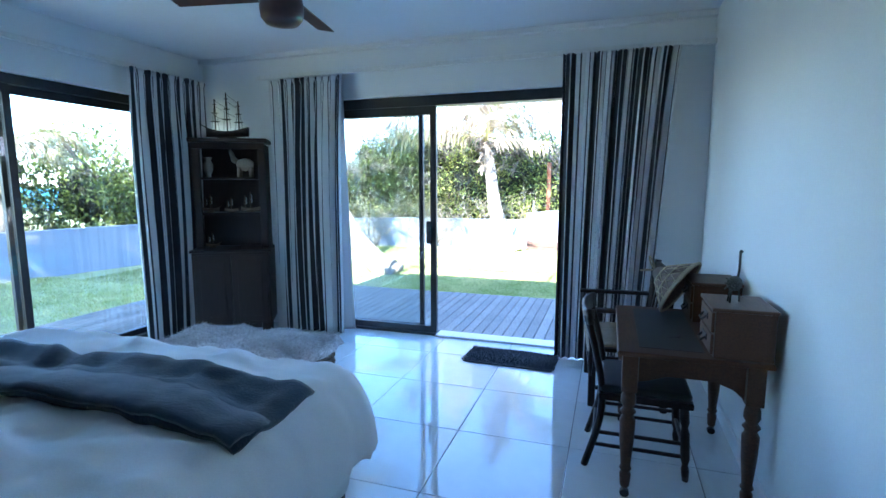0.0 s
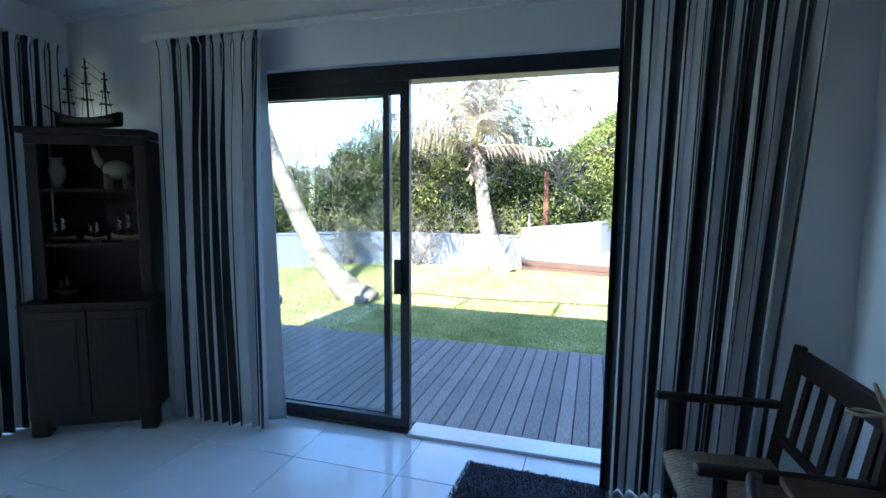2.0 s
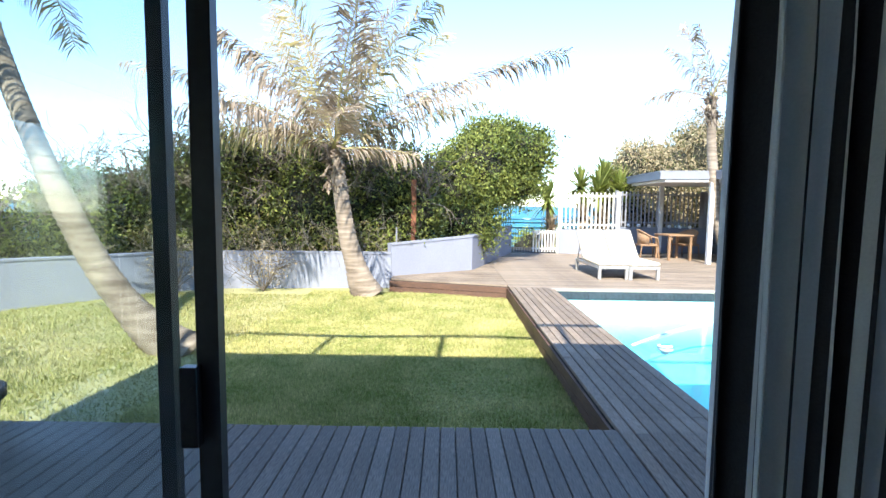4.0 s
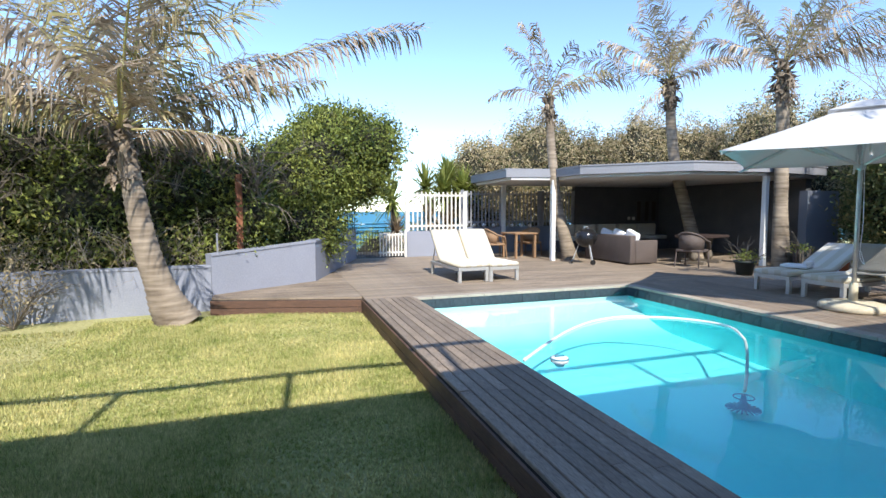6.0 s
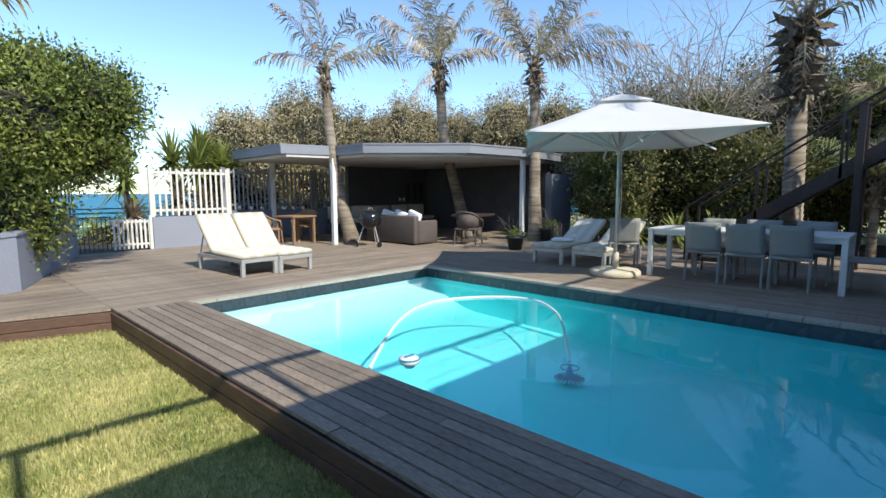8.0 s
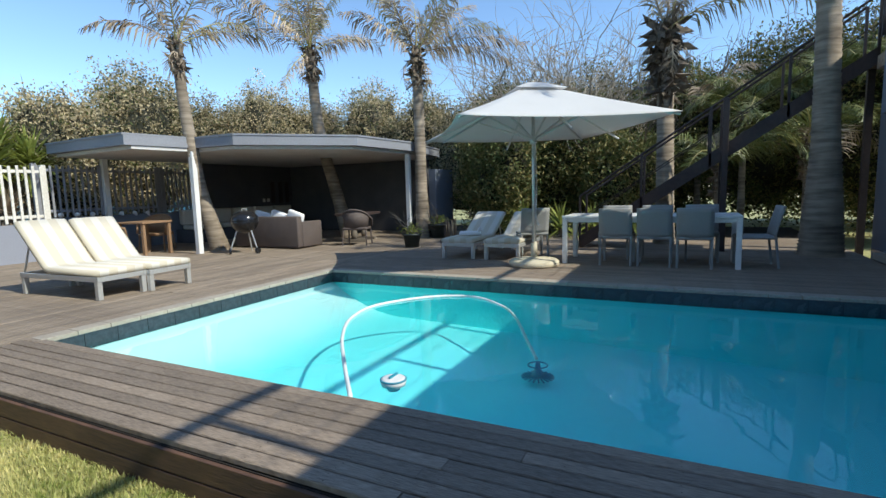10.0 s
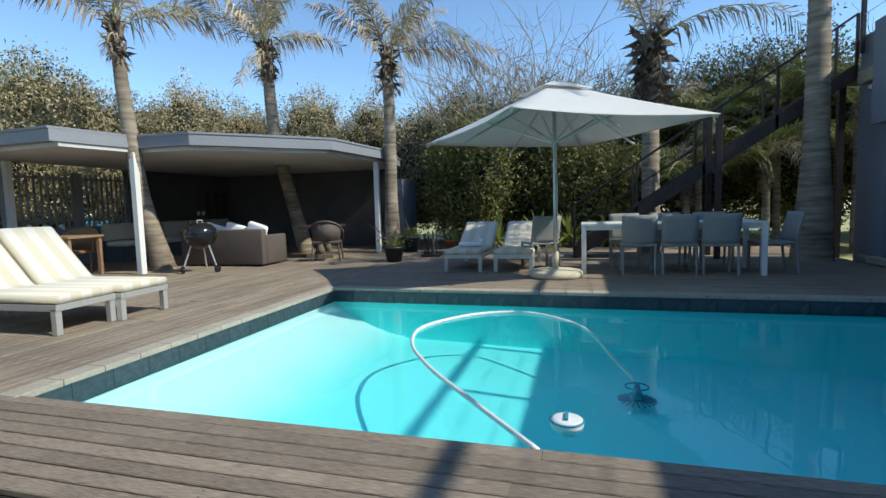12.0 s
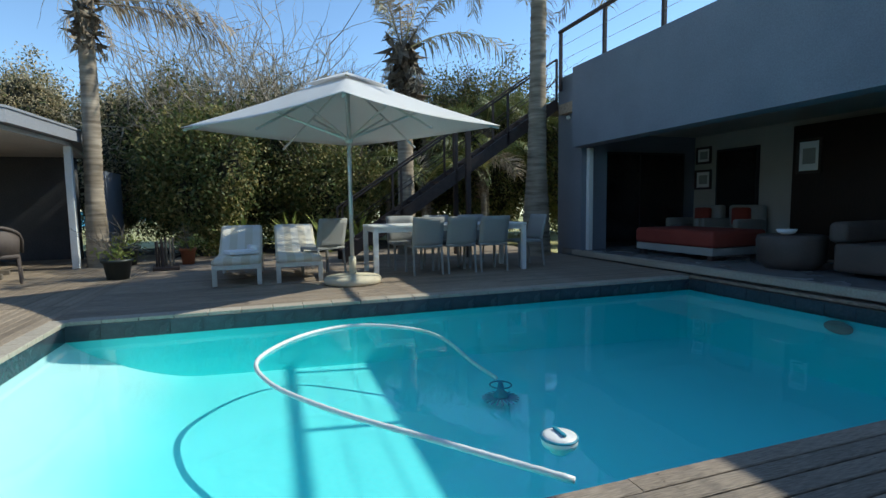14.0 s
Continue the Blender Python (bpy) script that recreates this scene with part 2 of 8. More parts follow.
def tube(bm, pts, radii, sides=8, cap=True):
    """A tube along points; radii: one number or one for each point."""
    pts = [Vector(p) for p in pts]
    if not isinstance(radii, (list, tuple)):
        radii = [radii] * len(pts)
    rings = []
    side = None
    for i, p in enumerate(pts):
        d = (pts[min(i + 1, len(pts) - 1)] - pts[max(i - 1, 0)]).normalized()
        ref = side if side is not None else (Vector((1, 0, 0)) if abs(d.x) < 0.9 else Vector((0, 1, 0)))
        u = (ref - d * ref.dot(d)).normalized()
        side = u
        v = d.cross(u)
        rings.append([bm.verts.new(p + radii[i] * (math.cos(2 * math.pi * k / sides) * u + math.sin(2 * math.pi * k / sides) * v)) for k in range(sides)])
    for a, b in zip(rings, rings[1:]):
        for k in range(sides):
            bm.faces.new((a[k], a[(k + 1) % sides], b[(k + 1) % sides], b[k]))
    if cap:
        bm.faces.new(rings[0][::-1])
        bm.faces.new(rings[-1])
    return bm


def lathe(bm, profile, centre=(0, 0, 0), sides=20):
    """A turned body from (radius, height) pairs."""
    cx, cy, cz = centre
    rings = [[bm.verts.new((cx + r * math.cos(2 * math.pi * k / sides), cy + r * math.sin(2 * math.pi * k / sides), cz + z)) for k in range(sides)] for r, z in profile]
    for a, b in zip(rings, rings[1:]):
        for k in range(sides):
            bm.faces.new((a[k], a[(k + 1) % sides], b[(k + 1) % sides], b[k]))
    bm.faces.new(rings[0][::-1])
    bm.faces.new(rings[-1])
    return bm


def prism(bm, outline, z0, z1):
    """An upright prism over an outline given anticlockwise."""
    lo = [bm.verts.new((x, y, z0)) for x, y in outline]
    hi = [bm.verts.new((x, y, z1)) for x, y in outline]
    n = len(outline)
    bm.faces.new(lo[::-1])
    bm.faces.new(hi)
    for i in range(n):
        bm.faces.new((lo[i], lo[(i + 1) % n], hi[(i + 1) % n], hi[i]))
    return bm


def spline(points, steps=8):
    """A smooth line through points (Catmull-Rom)."""
    P = [Vector(p) for p in points]
    P = [2 * P[0] - P[1]] + P + [2 * P[-1] - P[-2]]
    out = []
    for i in range(1, len(P) - 2):
        for k in range(steps):
            t = k / steps
            a, b, c, d = P[i - 1], P[i], P[i + 1], P[i + 2]
            out.append(0.5 * (2 * b + (c - a) * t + (2 * a - 5 * b + 4 * c - d) * t * t + (3 * b - a - 3 * c + d) * t ** 3))
    out.append(P[-2])
    return out

# ---------------------------------------------------------------- setting: levels and plan
DECK, LAWN, WATER = -0.05, -0.30, -0.195
WALL_Y0, WALL_Y1 = 4.80, 5.02            # garden wall of the bedroom, inner and outer face
X_L, X_R = -3.95, 0.56                   # bedroom side walls, inner faces
CEIL = 2.56
POOL = (0.95, 4.92, 5.20, 12.55)         # x0, x1, y0, y1 of the water basin

# bedroom walls
bm = boxes((X_L - 0.22, -2.98, WALL_Y0, WALL_Y1, -0.1, CEIL + 0.15), (0.10, X_R + 0.2, WALL_Y0, WALL_Y1, -0.1, CEIL + 0.15),
           (-2.98, 0.10, WALL_Y0, WALL_Y1, 2.12, CEIL + 0.15))
setting("wall_north", bm, M["wall_in"], "white painted bedroom wall around the sliding door", "wall")
bm = boxes((X_R, X_R + 0.2, -2.2, WALL_Y0, -0.1, CEIL + 0.15))
setting("wall_east", bm, M["wall_in"], "plain white painted bedroom wall behind the desk", "wall")
bm = boxes((X_L - 0.22, X_L, 4.66, WALL_Y0, -0.1, CEIL + 0.15), (X_L - 0.22, X_L, -2.2, 1.3, -0.1, CEIL + 0.15),
           (X_L - 0.22, X_L, 1.3, 4.66, 2.12, CEIL + 0.15))
setting("wall_west", bm, M["wall_in"], "white painted bedroom wall with a wide sliding window", "wall")
bm = boxes((X_L - 0.22, X_R + 0.2, -2.4, -2.2, -0.1, CEIL + 0.15))
setting("wall_south", bm, M["wall_in"], "plain white wall at the back of the bedroom", "wall")
bm = boxes((X_L - 0.22, X_R + 0.2, -2.4, WALL_Y1, CEIL, CEIL + 0.12))
setting("ceiling", bm, M["ceiling"], "plain white painted bedroom ceiling", "ceiling")
bm = boxes((X_R - 0.015, X_R, -2.2, WALL_Y0 - 0.2, 0.0, 0.09), bevel=0.004)
setting("baseboard", bm, M["wall_in"], "low white painted skirting along the wall", "baseboard")
bm = bmesh.new()
prism(bm, [(X_L, WALL_Y0 - 0.06), (X_L, WALL_Y0), (X_R, WALL_Y0), (X_R, WALL_Y0 - 0.06)], CEIL - 0.04, CEIL - 0.001)
setting("trim", bm, M["ceiling"], "narrow white cornice under the ceiling", "trim")

# tiled bedroom floor
floor = setting("floor", boxes((X_L, X_R, -2.2, WALL_Y1, -0.1, -0.006)), M["grout"], "grey grout bed under glossy cream floor tiles", "floor")
tile_bm = boxes((0.0, 0.596, 0.0, 0.596, -0.012, 0.0), bevel=0.0015)
tile_me = finish(tile_bm, "tile", M["tile"])
ix0, iy0 = -0.25, 2.64
for i in range(-7, 2):
    for j in range(-9, 4):
        x, y = ix0 + 0.6 * i, iy0 + 0.6 * j
        if x + 0.6 <= X_L or x >= X_R or y + 0.6 <= -2.2 or y >= WALL_Y1:
            continue
        t = new("tile", tile_me)
        t.parent = floor
        xa, xb = max(x, X_L + 0.002), min(x + 0.6, X_R)
        ya, yb = max(y, -2.2), min(y + 0.6, WALL_Y1)
        t.matrix_basis = Matrix.LocRotScale((xa, ya, 0), None, ((xb - xa) / 0.6, (yb - ya) / 0.6, 1))

# the house: grey shell over the bedroom and the living room
HX0, HX1, HY = X_L - 0.42, 8.88, 4.75
OX0, OX1, OTOP = 1.5, 8.03, 2.08
PARAPET = 3.60
bm = boxes((HX0, -2.98, WALL_Y1 + 0.002, WALL_Y1 + 0.05, LAWN, PARAPET), (0.10, OX0, WALL_Y1 + 0.002, WALL_Y1 + 0.05, LAWN, PARAPET), (-2.98, 0.10, WALL_Y1 + 0.002, WALL_Y1 + 0.05, 2.12, PARAPET))
setting("wall_facade_bedroom", bm, M["wall_out"], "blue-grey rendered outside wall of the bedroom", "wall")
bm = boxes((OX0 + 0.002, OX1, HY, WALL_Y1 + 0.05, OTOP, PARAPET), (OX1, HX1, HY - 0.5, HY + 0.10, LAWN, PARAPET), (HX1 - 0.25, HX1, -3.0, HY - 0.5, LAWN, PARAPET))
setting("wall_facade_living", bm, M["wall_out"], "blue-grey rendered facade over the wide living room opening", "wall")
bm = boxes((HX0, HX0 + 0.2, 4.70, WALL_Y1, LAWN, PARAPET), (HX0, HX0 + 0.2, -3.0, 1.26, LAWN, PARAPET), (HX0, HX0 + 0.2, 1.26, 4.70, 2.12, PARAPET))
setting("wall_facade_west", bm, M["wall_out"], "blue-grey rendered end wall of the house", "wall")
bm = boxes((HX0 + 0.2, HX1 - 0.25, -3.0, WALL_Y1 - 0.02, PARAPET - 0.8, PARAPET - 0.6))
setting("roof_deck", bm, M["deck_x"], "flat roof terrace behind the grey parapet", "roof")
bm = boxes((HX0, HX1, -3.2, -3.0, LAWN, PARAPET))
setting("wall_facade_south", bm, M["wall_out"], "plain grey back wall of the house", "wall")

# ground: one sheet with the pool basin left out
bm = bmesh.new()
px0, px1, py0, py1 = POOL[0] - 0.15, POOL[1] + 0.15, POOL[2] - 0.15, POOL[3] + 0.15
xs, ys = [-60, px0, px1, 60], [-60, py0, py1, 24]
for i in range(3):
    for j in range(3):
        if (i, j) != (1, 1):
            bm.faces.new([bm.verts.new((x, y, LAWN - 0.01)) for x, y in ((xs[i], ys[j]), (xs[i + 1], ys[j]), (xs[i + 1], ys[j + 1]), (xs[i], ys[j + 1]))])
# the dune falls to the beach and the sea
prof = [(24, LAWN - 0.01), (40, -3.0), (70, -6.5), (110, -8.0)]
for (a, za), (b, zb) in zip(prof, prof[1:]):
    bm.faces.new([bm.verts.new(p) for p in ((-400, a, za), (400, a, za), (400, b, zb), (-400, b, zb))])
bmesh.ops.remove_doubles(bm, verts=bm.verts, dist=1e-4)
setting("ground", bm, M["soil"], "sunlit lawn soil that falls to the beach", "ground")
bm = bmesh.new()
bm.faces.new([bm.verts.new(p) for p in ((-3500, 105, -7.9), (3500, 105, -7.9), (3500, 4600, -7.9), (-3500, 4600, -7.9))])
setting("water", bm, M["sea"], "deep blue ocean reaching to the horizon", "sea")
bm = bmesh.new()
rs = random.Random(5)
for y0, w in ((107, 5), (122, 5), (140, 6), (165, 7), (205, 9), (260, 11), (330, 13)):
    x = -260
    while x < 300:
        ln = rs.uniform(25, 80)
        yy = y0 + rs.uniform(-3, 3)
        n = 8
        top = [(x + ln * k / n, yy + w * math.sin(math.pi * k / n) * rs.uniform(0.5, 1.0)) for k in range(n + 1)]
        bot = [(x + ln * k / n, yy - 0.6 * rs.random()) for k in range(n + 1)]
        hi = [bm.verts.new((a, b, -7.86)) for a, b in top]
        lo = [bm.verts.new((a, b, -7.2 if y0 > 115 else -7.8)) for a, b in bot]
        for k in range(n):
            bm.faces.new((lo[k], lo[k + 1], hi[k + 1], hi[k]))
        x += ln * rs.uniform(0.75, 1.4)
tagged(part("surf", bm, M["surf"]), "white lines of breaking surf on the sea", "surf", "", "stuff")

# pool basin: plaster, waterline band, coping
bx0, bx1, by0, by1 = POOL
bm = bmesh.new()
DEEP, SHAL = -0.92, -0.66
pts = lambda z0, z1: [(bx0, by0, z0), (bx1, by0, z0), (bx1, by1, z1), (bx0, by1, z1)]
lo = [bm.verts.new(p) for p in pts(DEEP, SHAL)]
hi = [bm.verts.new(p) for p in pts(-0.23, -0.23)]
bm.faces.new(lo)
for k in range(4):
    bm.faces.new((lo[k], lo[(k + 1) % 4], hi[(k + 1) % 4], hi[k]))
basin = setting("pool_basin", bm, M["pool"], "turquoise plastered swimming pool basin", "pool")
def lightened(name, a, pale, y0, y1):
    """Pool plaster with sunlit brightness put into its colour, paler towards the rim."""
    m = material(name, a, tuple(0.95 * c for c in a), 0.7, fine=30, coarse=0.8, bump=0.1)
    N, L = m.node_tree.nodes, m.node_tree.links
    bsdf = N["Principled BSDF"]
    old = bsdf.inputs["Base Color"].links[0].from_socket
    tc = N.new("ShaderNodeTexCoord")
    sep = N.new("ShaderNodeSeparateXYZ")
    L.new(tc.outputs["Object"], sep.inputs[0])
    wob = N.new("ShaderNodeTexNoise")
    wob.inputs["Scale"].default_value = 1.3
    L.new(tc.outputs["Object"], wob.inputs["Vector"])
    add = N.new("ShaderNodeMath")
    add.operation = "MULTIPLY_ADD"
    add.inputs[1].default_value = 0.35
    L.new(wob.outputs["Fac"], add.inputs[0])
    L.new(sep.outputs[1], add.inputs[2])
    rng_ = N.new("ShaderNodeMapRange")
    rng_.interpolation_type = "SMOOTHSTEP"
    rng_.inputs["From Min"].default_value, rng_.inputs["From Max"].default_value = y0 + 0.17, y1 + 0.17
    L.new(add.outputs[0], rng_.inputs["Value"])
    mix = N.new("ShaderNodeMix")
    mix.data_type = "RGBA"
    mix.inputs["B"].default_value = (*pale, 1)
    L.new(old, mix.inputs["A"])
    L.new(rng_.outputs[0], mix.inputs["Factor"])
    L.new(mix.outputs["Result"], bsdf.inputs["Base Color"])
    return m
# added slope whose pale gradient paints the bright, sunlit shallow water
M["pool_cove"] = lightened("sunlight_tinted_pool_plaster", (0.21, 0.92, 0.92), (0.62, 0.90, 0.90), by1 - 1.15, by1 - 0.15)
bm = bmesh.new()
rows = []
for k in range(11):
    f = k / 10
    rows.append([bm.verts.new((x, by1 - 0.003 - 1.25 * f, -0.24 - 0.462 * math.sin(f * math.pi / 2) ** 0.85)) for x in (bx0 + 0.002, (bx0 + bx1) / 2, bx1 - 0.002)])
for r0, r1 in zip(rows, rows[1:]):
    for k in range(2):
        bm.faces.new((r0[k], r0[k + 1], r1[k + 1], r1[k]))
part("sloping_end", bm, M["pool_cove"], basin, "added rounded slope at the shallow end, sunlit paleness in its colour", True)
def band_tiles(name_, axis, fixed, a, b, inward, thing_):
    n = max(1, round((b - a) / 0.30))
    w = (b - a) / n
    me = None
    for k in range(n):
        if me is None:
            me = finish(boxes((0.002, w - 0.002, -0.012, 0.0, -0.235, -0.085) if axis == "x" else (-0.012, 0.0, 0.002, w - 0.002, -0.235, -0.085)), "band_tile", M["pool_band"])
        o = new("band_tile", me)
        o.parent = thing_
        o.location = (a + k * w, fixed + (0.012 if inward > 0 else 0.0), 0) if axis == "x" else (fixed + (0.012 if inward > 0 else 0.0), a + k * w, 0)
bm = boxes((bx0 - 0.14, bx0 - 0.001, by0 - 0.14, by1 + 0.14, -0.5, -0.085), (bx1 + 0.001, bx1 + 0.14, by0 - 0.14, by1 + 0.14, -0.5, -0.085),
           (bx0 - 0.001, bx1 + 0.001, by0 - 0.14, by0 - 0.001, -0.5, -0.085), (bx0 - 0.001, bx1 + 0.001, by1 + 0.001, by1 + 0.14, -0.5, -0.085))
shell = setting("pool_shell", bm, M["deck_under"], "dark concrete rim behind the pool tiles", "pool")
bm = bmesh.new()
bm.faces.new([bm.verts.new(p) for p in ((bx0 - 0.001, by0 - 0.001, WATER), (bx1 + 0.001, by0 - 0.001, WATER), (bx1 + 0.001, by1 + 0.001, WATER), (bx0 - 0.001, by1 + 0.001, WATER))])
setting("pool_water", bm, M["water"], "clear still turquoise pool water", "water")

# deck floors: dark joists under single boards
def deck_area(name, x0, x1, y0, y1, along, label, cut=None):
    ob = setting(name, boxes((x0 + 0.01, x1 - 0.01, y0 + 0.01, y1 - 0.01, LAWN - 0.05, DECK - 0.03)), M["deck_under"], label, "deck")
    DECKS.append((ob, x0, x1, y0, y1, along, cut))
    return ob
DECKS = []
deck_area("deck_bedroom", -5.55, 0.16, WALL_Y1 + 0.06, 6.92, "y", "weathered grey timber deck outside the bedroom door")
deck_area("deck_west", -5.55, HX0 - 0.01, -3.0, WALL_Y1 + 0.05, "y", "weathered grey timber deck beside the house")
deck_area("deck_strip", 0.165, 0.955, WALL_Y1 + 0.06, 12.70, "y", "narrow timber deck strip beside the pool")
deck_area("deck_far", 0.165, 15.0, 12.905, 22.0, "x", "broad weathered timber deck beyond the pool")
deck_area("deck_east", 4.97, 15.0, 5.0, 12.9, "y", "shaded timber deck with dining furniture beside the pool")
deck_area("deck_house", 0.905, 4.965, WALL_Y1 + 0.06, 5.15, "x", "timber step between the pool and the living room")
bm = bmesh.new()
prism(bm, [(0.16, 12.9), (0.16, 17.0), (-0.3, 15.4), (-2.1, 14.4), (-2.1, 13.55)], LAWN - 0.05, DECK - 0.03)
wing = setting("deck_wing", bm, M["deck_under"], "tapering timber deck beside the boundary wall", "deck")

# boundary wall
def wall_run(name, pts_, top, label, thick=0.18, base=LAWN - 0.1):
    bm_ = bmesh.new()
    P = [Vector((x, y, 0)) for x, y in pts_]
    left, right = [], []
    for i, p in enumerate(P):
        d = (P[min(i + 1, len(P) - 1)] - P[max(i - 1, 0)]).normalized()
        nrm = Vector((-d.y, d.x, 0))
        left.append(p + nrm * thick)
        right.append(p)
    for i in range(len(P) - 1):
        za, zb = top[i], top[i + 1]
        v = [bm_.verts.new((q.x, q.y, z)) for q, z in ((right[i], base), (right[i + 1], base), (left[i + 1], base), (left[i], base), (right[i], za), (right[i + 1], zb), (left[i + 1], zb), (left[i], za))]
        for f in ((0, 1, 5, 4), (1, 2, 6, 5), (2, 3, 7, 6), (3, 0, 4, 7), (4, 5, 6, 7), (3, 2, 1, 0)):
            bm_.faces.new([v[k] for k in f])
        # coping
        h = 0.035
        o = (left[i] - right[i]).normalized() * 0.015
        c = [bm_.verts.new((q.x, q.y, z)) for q, z in ((right[i] - o, za), (right[i + 1] - o, zb), (left[i + 1] + o, zb), (left[i] + o, za), (right[i] - o, za + h), (right[i + 1] - o, zb + h), (left[i + 1] + o, zb + h), (left[i] + o, za + h))]
        for f in ((0, 1, 5, 4), (1, 2, 6, 5), (2, 3, 7, 6), (3, 0, 4, 7), (4, 5, 6, 7)):
            bm_.faces.new([c[k] for k in f])
    bmesh.ops.recalc_face_normals(bm_, faces=bm_.faces)
    return setting(name, bm_, M["bwall"], label, "garden wall")
wall_run("garden_wall_west", [(-11.0, -4.0), (-10.0, 6.0), (-9.3, 9.5), (-6.4, 13.1)], [0.52, 0.52, 0.5, 0.42], "low pale grey rendered garden wall")
wall_run("garden_wall_north", [(-6.38, 13.12), (-5.45, 13.62), (-3.2, 13.86), (-2.12, 13.9)], [0.42, 0.41, 0.40, 0.40], "low pale grey rendered garden wall with frond shadows")
wall_run("garden_wall_raised", [(-2.11, 13.9), (-0.4, 15.02)], [0.58, 0.70], "raised grey garden wall beside the deck")
wall_run("garden_wall_gate", [(-0.395, 15.03), (1.05, 19.3)], [0.70, 0.76], "grey garden wall leading to the beach gate")

# ---------------------------------------------------------------- plants
def fast_mesh(name, verts, faces, mat, parent=None, label="", smooth=False):
    """verts: n x 3, faces: m x k arrays, all faces alike."""
    me = bpy.data.meshes.new(name)
    n, k = len(faces), faces.shape[1]
    me.vertices.add(len(verts))
    me.vertices.foreach_set("co", np.asarray(verts, dtype=np.float32).ravel())
    me.loops.add(n * k)
    me.loops.foreach_set("vertex_index", np.asarray(faces, dtype=np.int32).ravel())
    me.polygons.add(n)
    me.polygons.foreach_set("loop_start", np.arange(0, n * k, k, dtype=np.int32))
    me.update(calc_edges=True)
    me.validate()
    me.materials.append(mat)
    ob = new(name, me)
    if parent is not None:
        ob.parent = parent
    if label:
        ob["label"] = label
    return ob


def leaf_cloud(name, points, size, mat, rng, parent=None, up=0.4, narrow=0.45, label=""):
    """One folded leaf at each point, turned at random."""
    n = len(points)
    d = rng.normal(size=(n, 3))
    d[:, 2] += up
    d /= np.linalg.norm(d, axis=1)[:, None]
    r = rng.normal(size=(n, 3))
    w = np.cross(d, r)
    w /= np.linalg.norm(w, axis=1)[:, None] + 1e-9
    nn = np.cross(w, d)
    L = (size * rng.uniform(0.6, 1.3, n))[:, None]
    P = np.asarray(points)
    v = np.empty((n, 4, 3))
    v[:, 0] = P
    v[:, 1] = P + 0.5 * L * d + narrow * 0.5 * L * w + 0.1 * L * nn
    v[:, 2] = P + L * d
    v[:, 3] = P + 0.5 * L * d - narrow * 0.5 * L * w + 0.1 * L * nn
    idx = np.arange(n * 4).reshape(n, 4)
    return fast_mesh(name, v.reshape(-1, 3), idx, mat, parent, label)


def clump_points(rng, blobs, clumps, per, spread, hollow=0.72):
    """Points in small clumps near the skins of ellipsoids (centre, radii)."""
    vol = np.array([b[1][0] * b[1][1] + b[1][0] * b[1][2] + b[1][1] * b[1][2] for b in blobs])
    pick = rng.choice(len(blobs), clumps, p=vol / vol.sum())
    c = np.array([b[0] for b in blobs])[pick]
    r = np.array([b[1] for b in blobs])[pick]
    d = rng.normal(size=(clumps, 3))
    d /= np.linalg.norm(d, axis=1)[:, None]
    rough = np.array([noise.noise(Vector(x) * 2.3 + Vector(y)) for x, y in zip(d, c)])
    rad = rng.uniform(hollow, 1.0, clumps) + 0.36 * rough
    sprig = rng.random(clumps) < 0.09
    rad[sprig] += rng.uniform(0.05, 0.24, sprig.sum())
    cc = c + d * r * rad[:, None]
    pts = np.repeat(cc, per, axis=0) + rng.normal(size=(clumps * per, 3)) * spread * rng.uniform(0.5, 1.4, clumps).repeat(per)[:, None]
    return pts


# added filler bodies; the foliage's inner shade is put into their near-black colour
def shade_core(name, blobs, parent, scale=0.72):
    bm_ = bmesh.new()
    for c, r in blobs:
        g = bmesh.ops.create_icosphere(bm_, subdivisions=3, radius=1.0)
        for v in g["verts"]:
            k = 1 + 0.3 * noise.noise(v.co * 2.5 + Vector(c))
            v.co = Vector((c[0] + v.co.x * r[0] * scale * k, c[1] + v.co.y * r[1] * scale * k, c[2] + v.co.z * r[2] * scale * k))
    return part("foliage_core", bm_, M["core"], parent, "dark filler body inside the foliage, inner shade in its colour")


def branches(name, starts, rng, parent, mat, length=1.2, count=5, rad=0.03, up=0.8, levels=2):
    """Forking twigs from start points."""
    bm_ = bmesh.new()
    def grow(p, d, ln, r, level):
        pts_ = [p]
        q = Vector(p)
        dd = Vector(d)
        for _ in range(4):
            dd = (dd + Vector(rng.normal(size=3) * 0.18)).normalized()
            q = q + dd * ln / 4
            pts_.append(q.copy())
        tube(bm_, pts_, [r * (1 - 0.17 * i) for i in range(5)], 4, False)
        if level:
            for _ in range(3):
                k = rng.integers(1, 5)
                nd = (dd + Vector(rng.normal(size=3) * 0.55)).normalized()
                grow(pts_[k], nd, ln * 0.6, r * 0.55, level - 1)
    for s in starts:
        for _ in range(count):
            d = Vector((rng.normal() * 0.5, rng.normal() * 0.5, up)).normalized()
            grow(Vector(s), d, length * rng.uniform(0.7, 1.2), rad, levels)
    o = part(name, bm_, mat, parent)
    o["kind"] = "stuff"
    return o


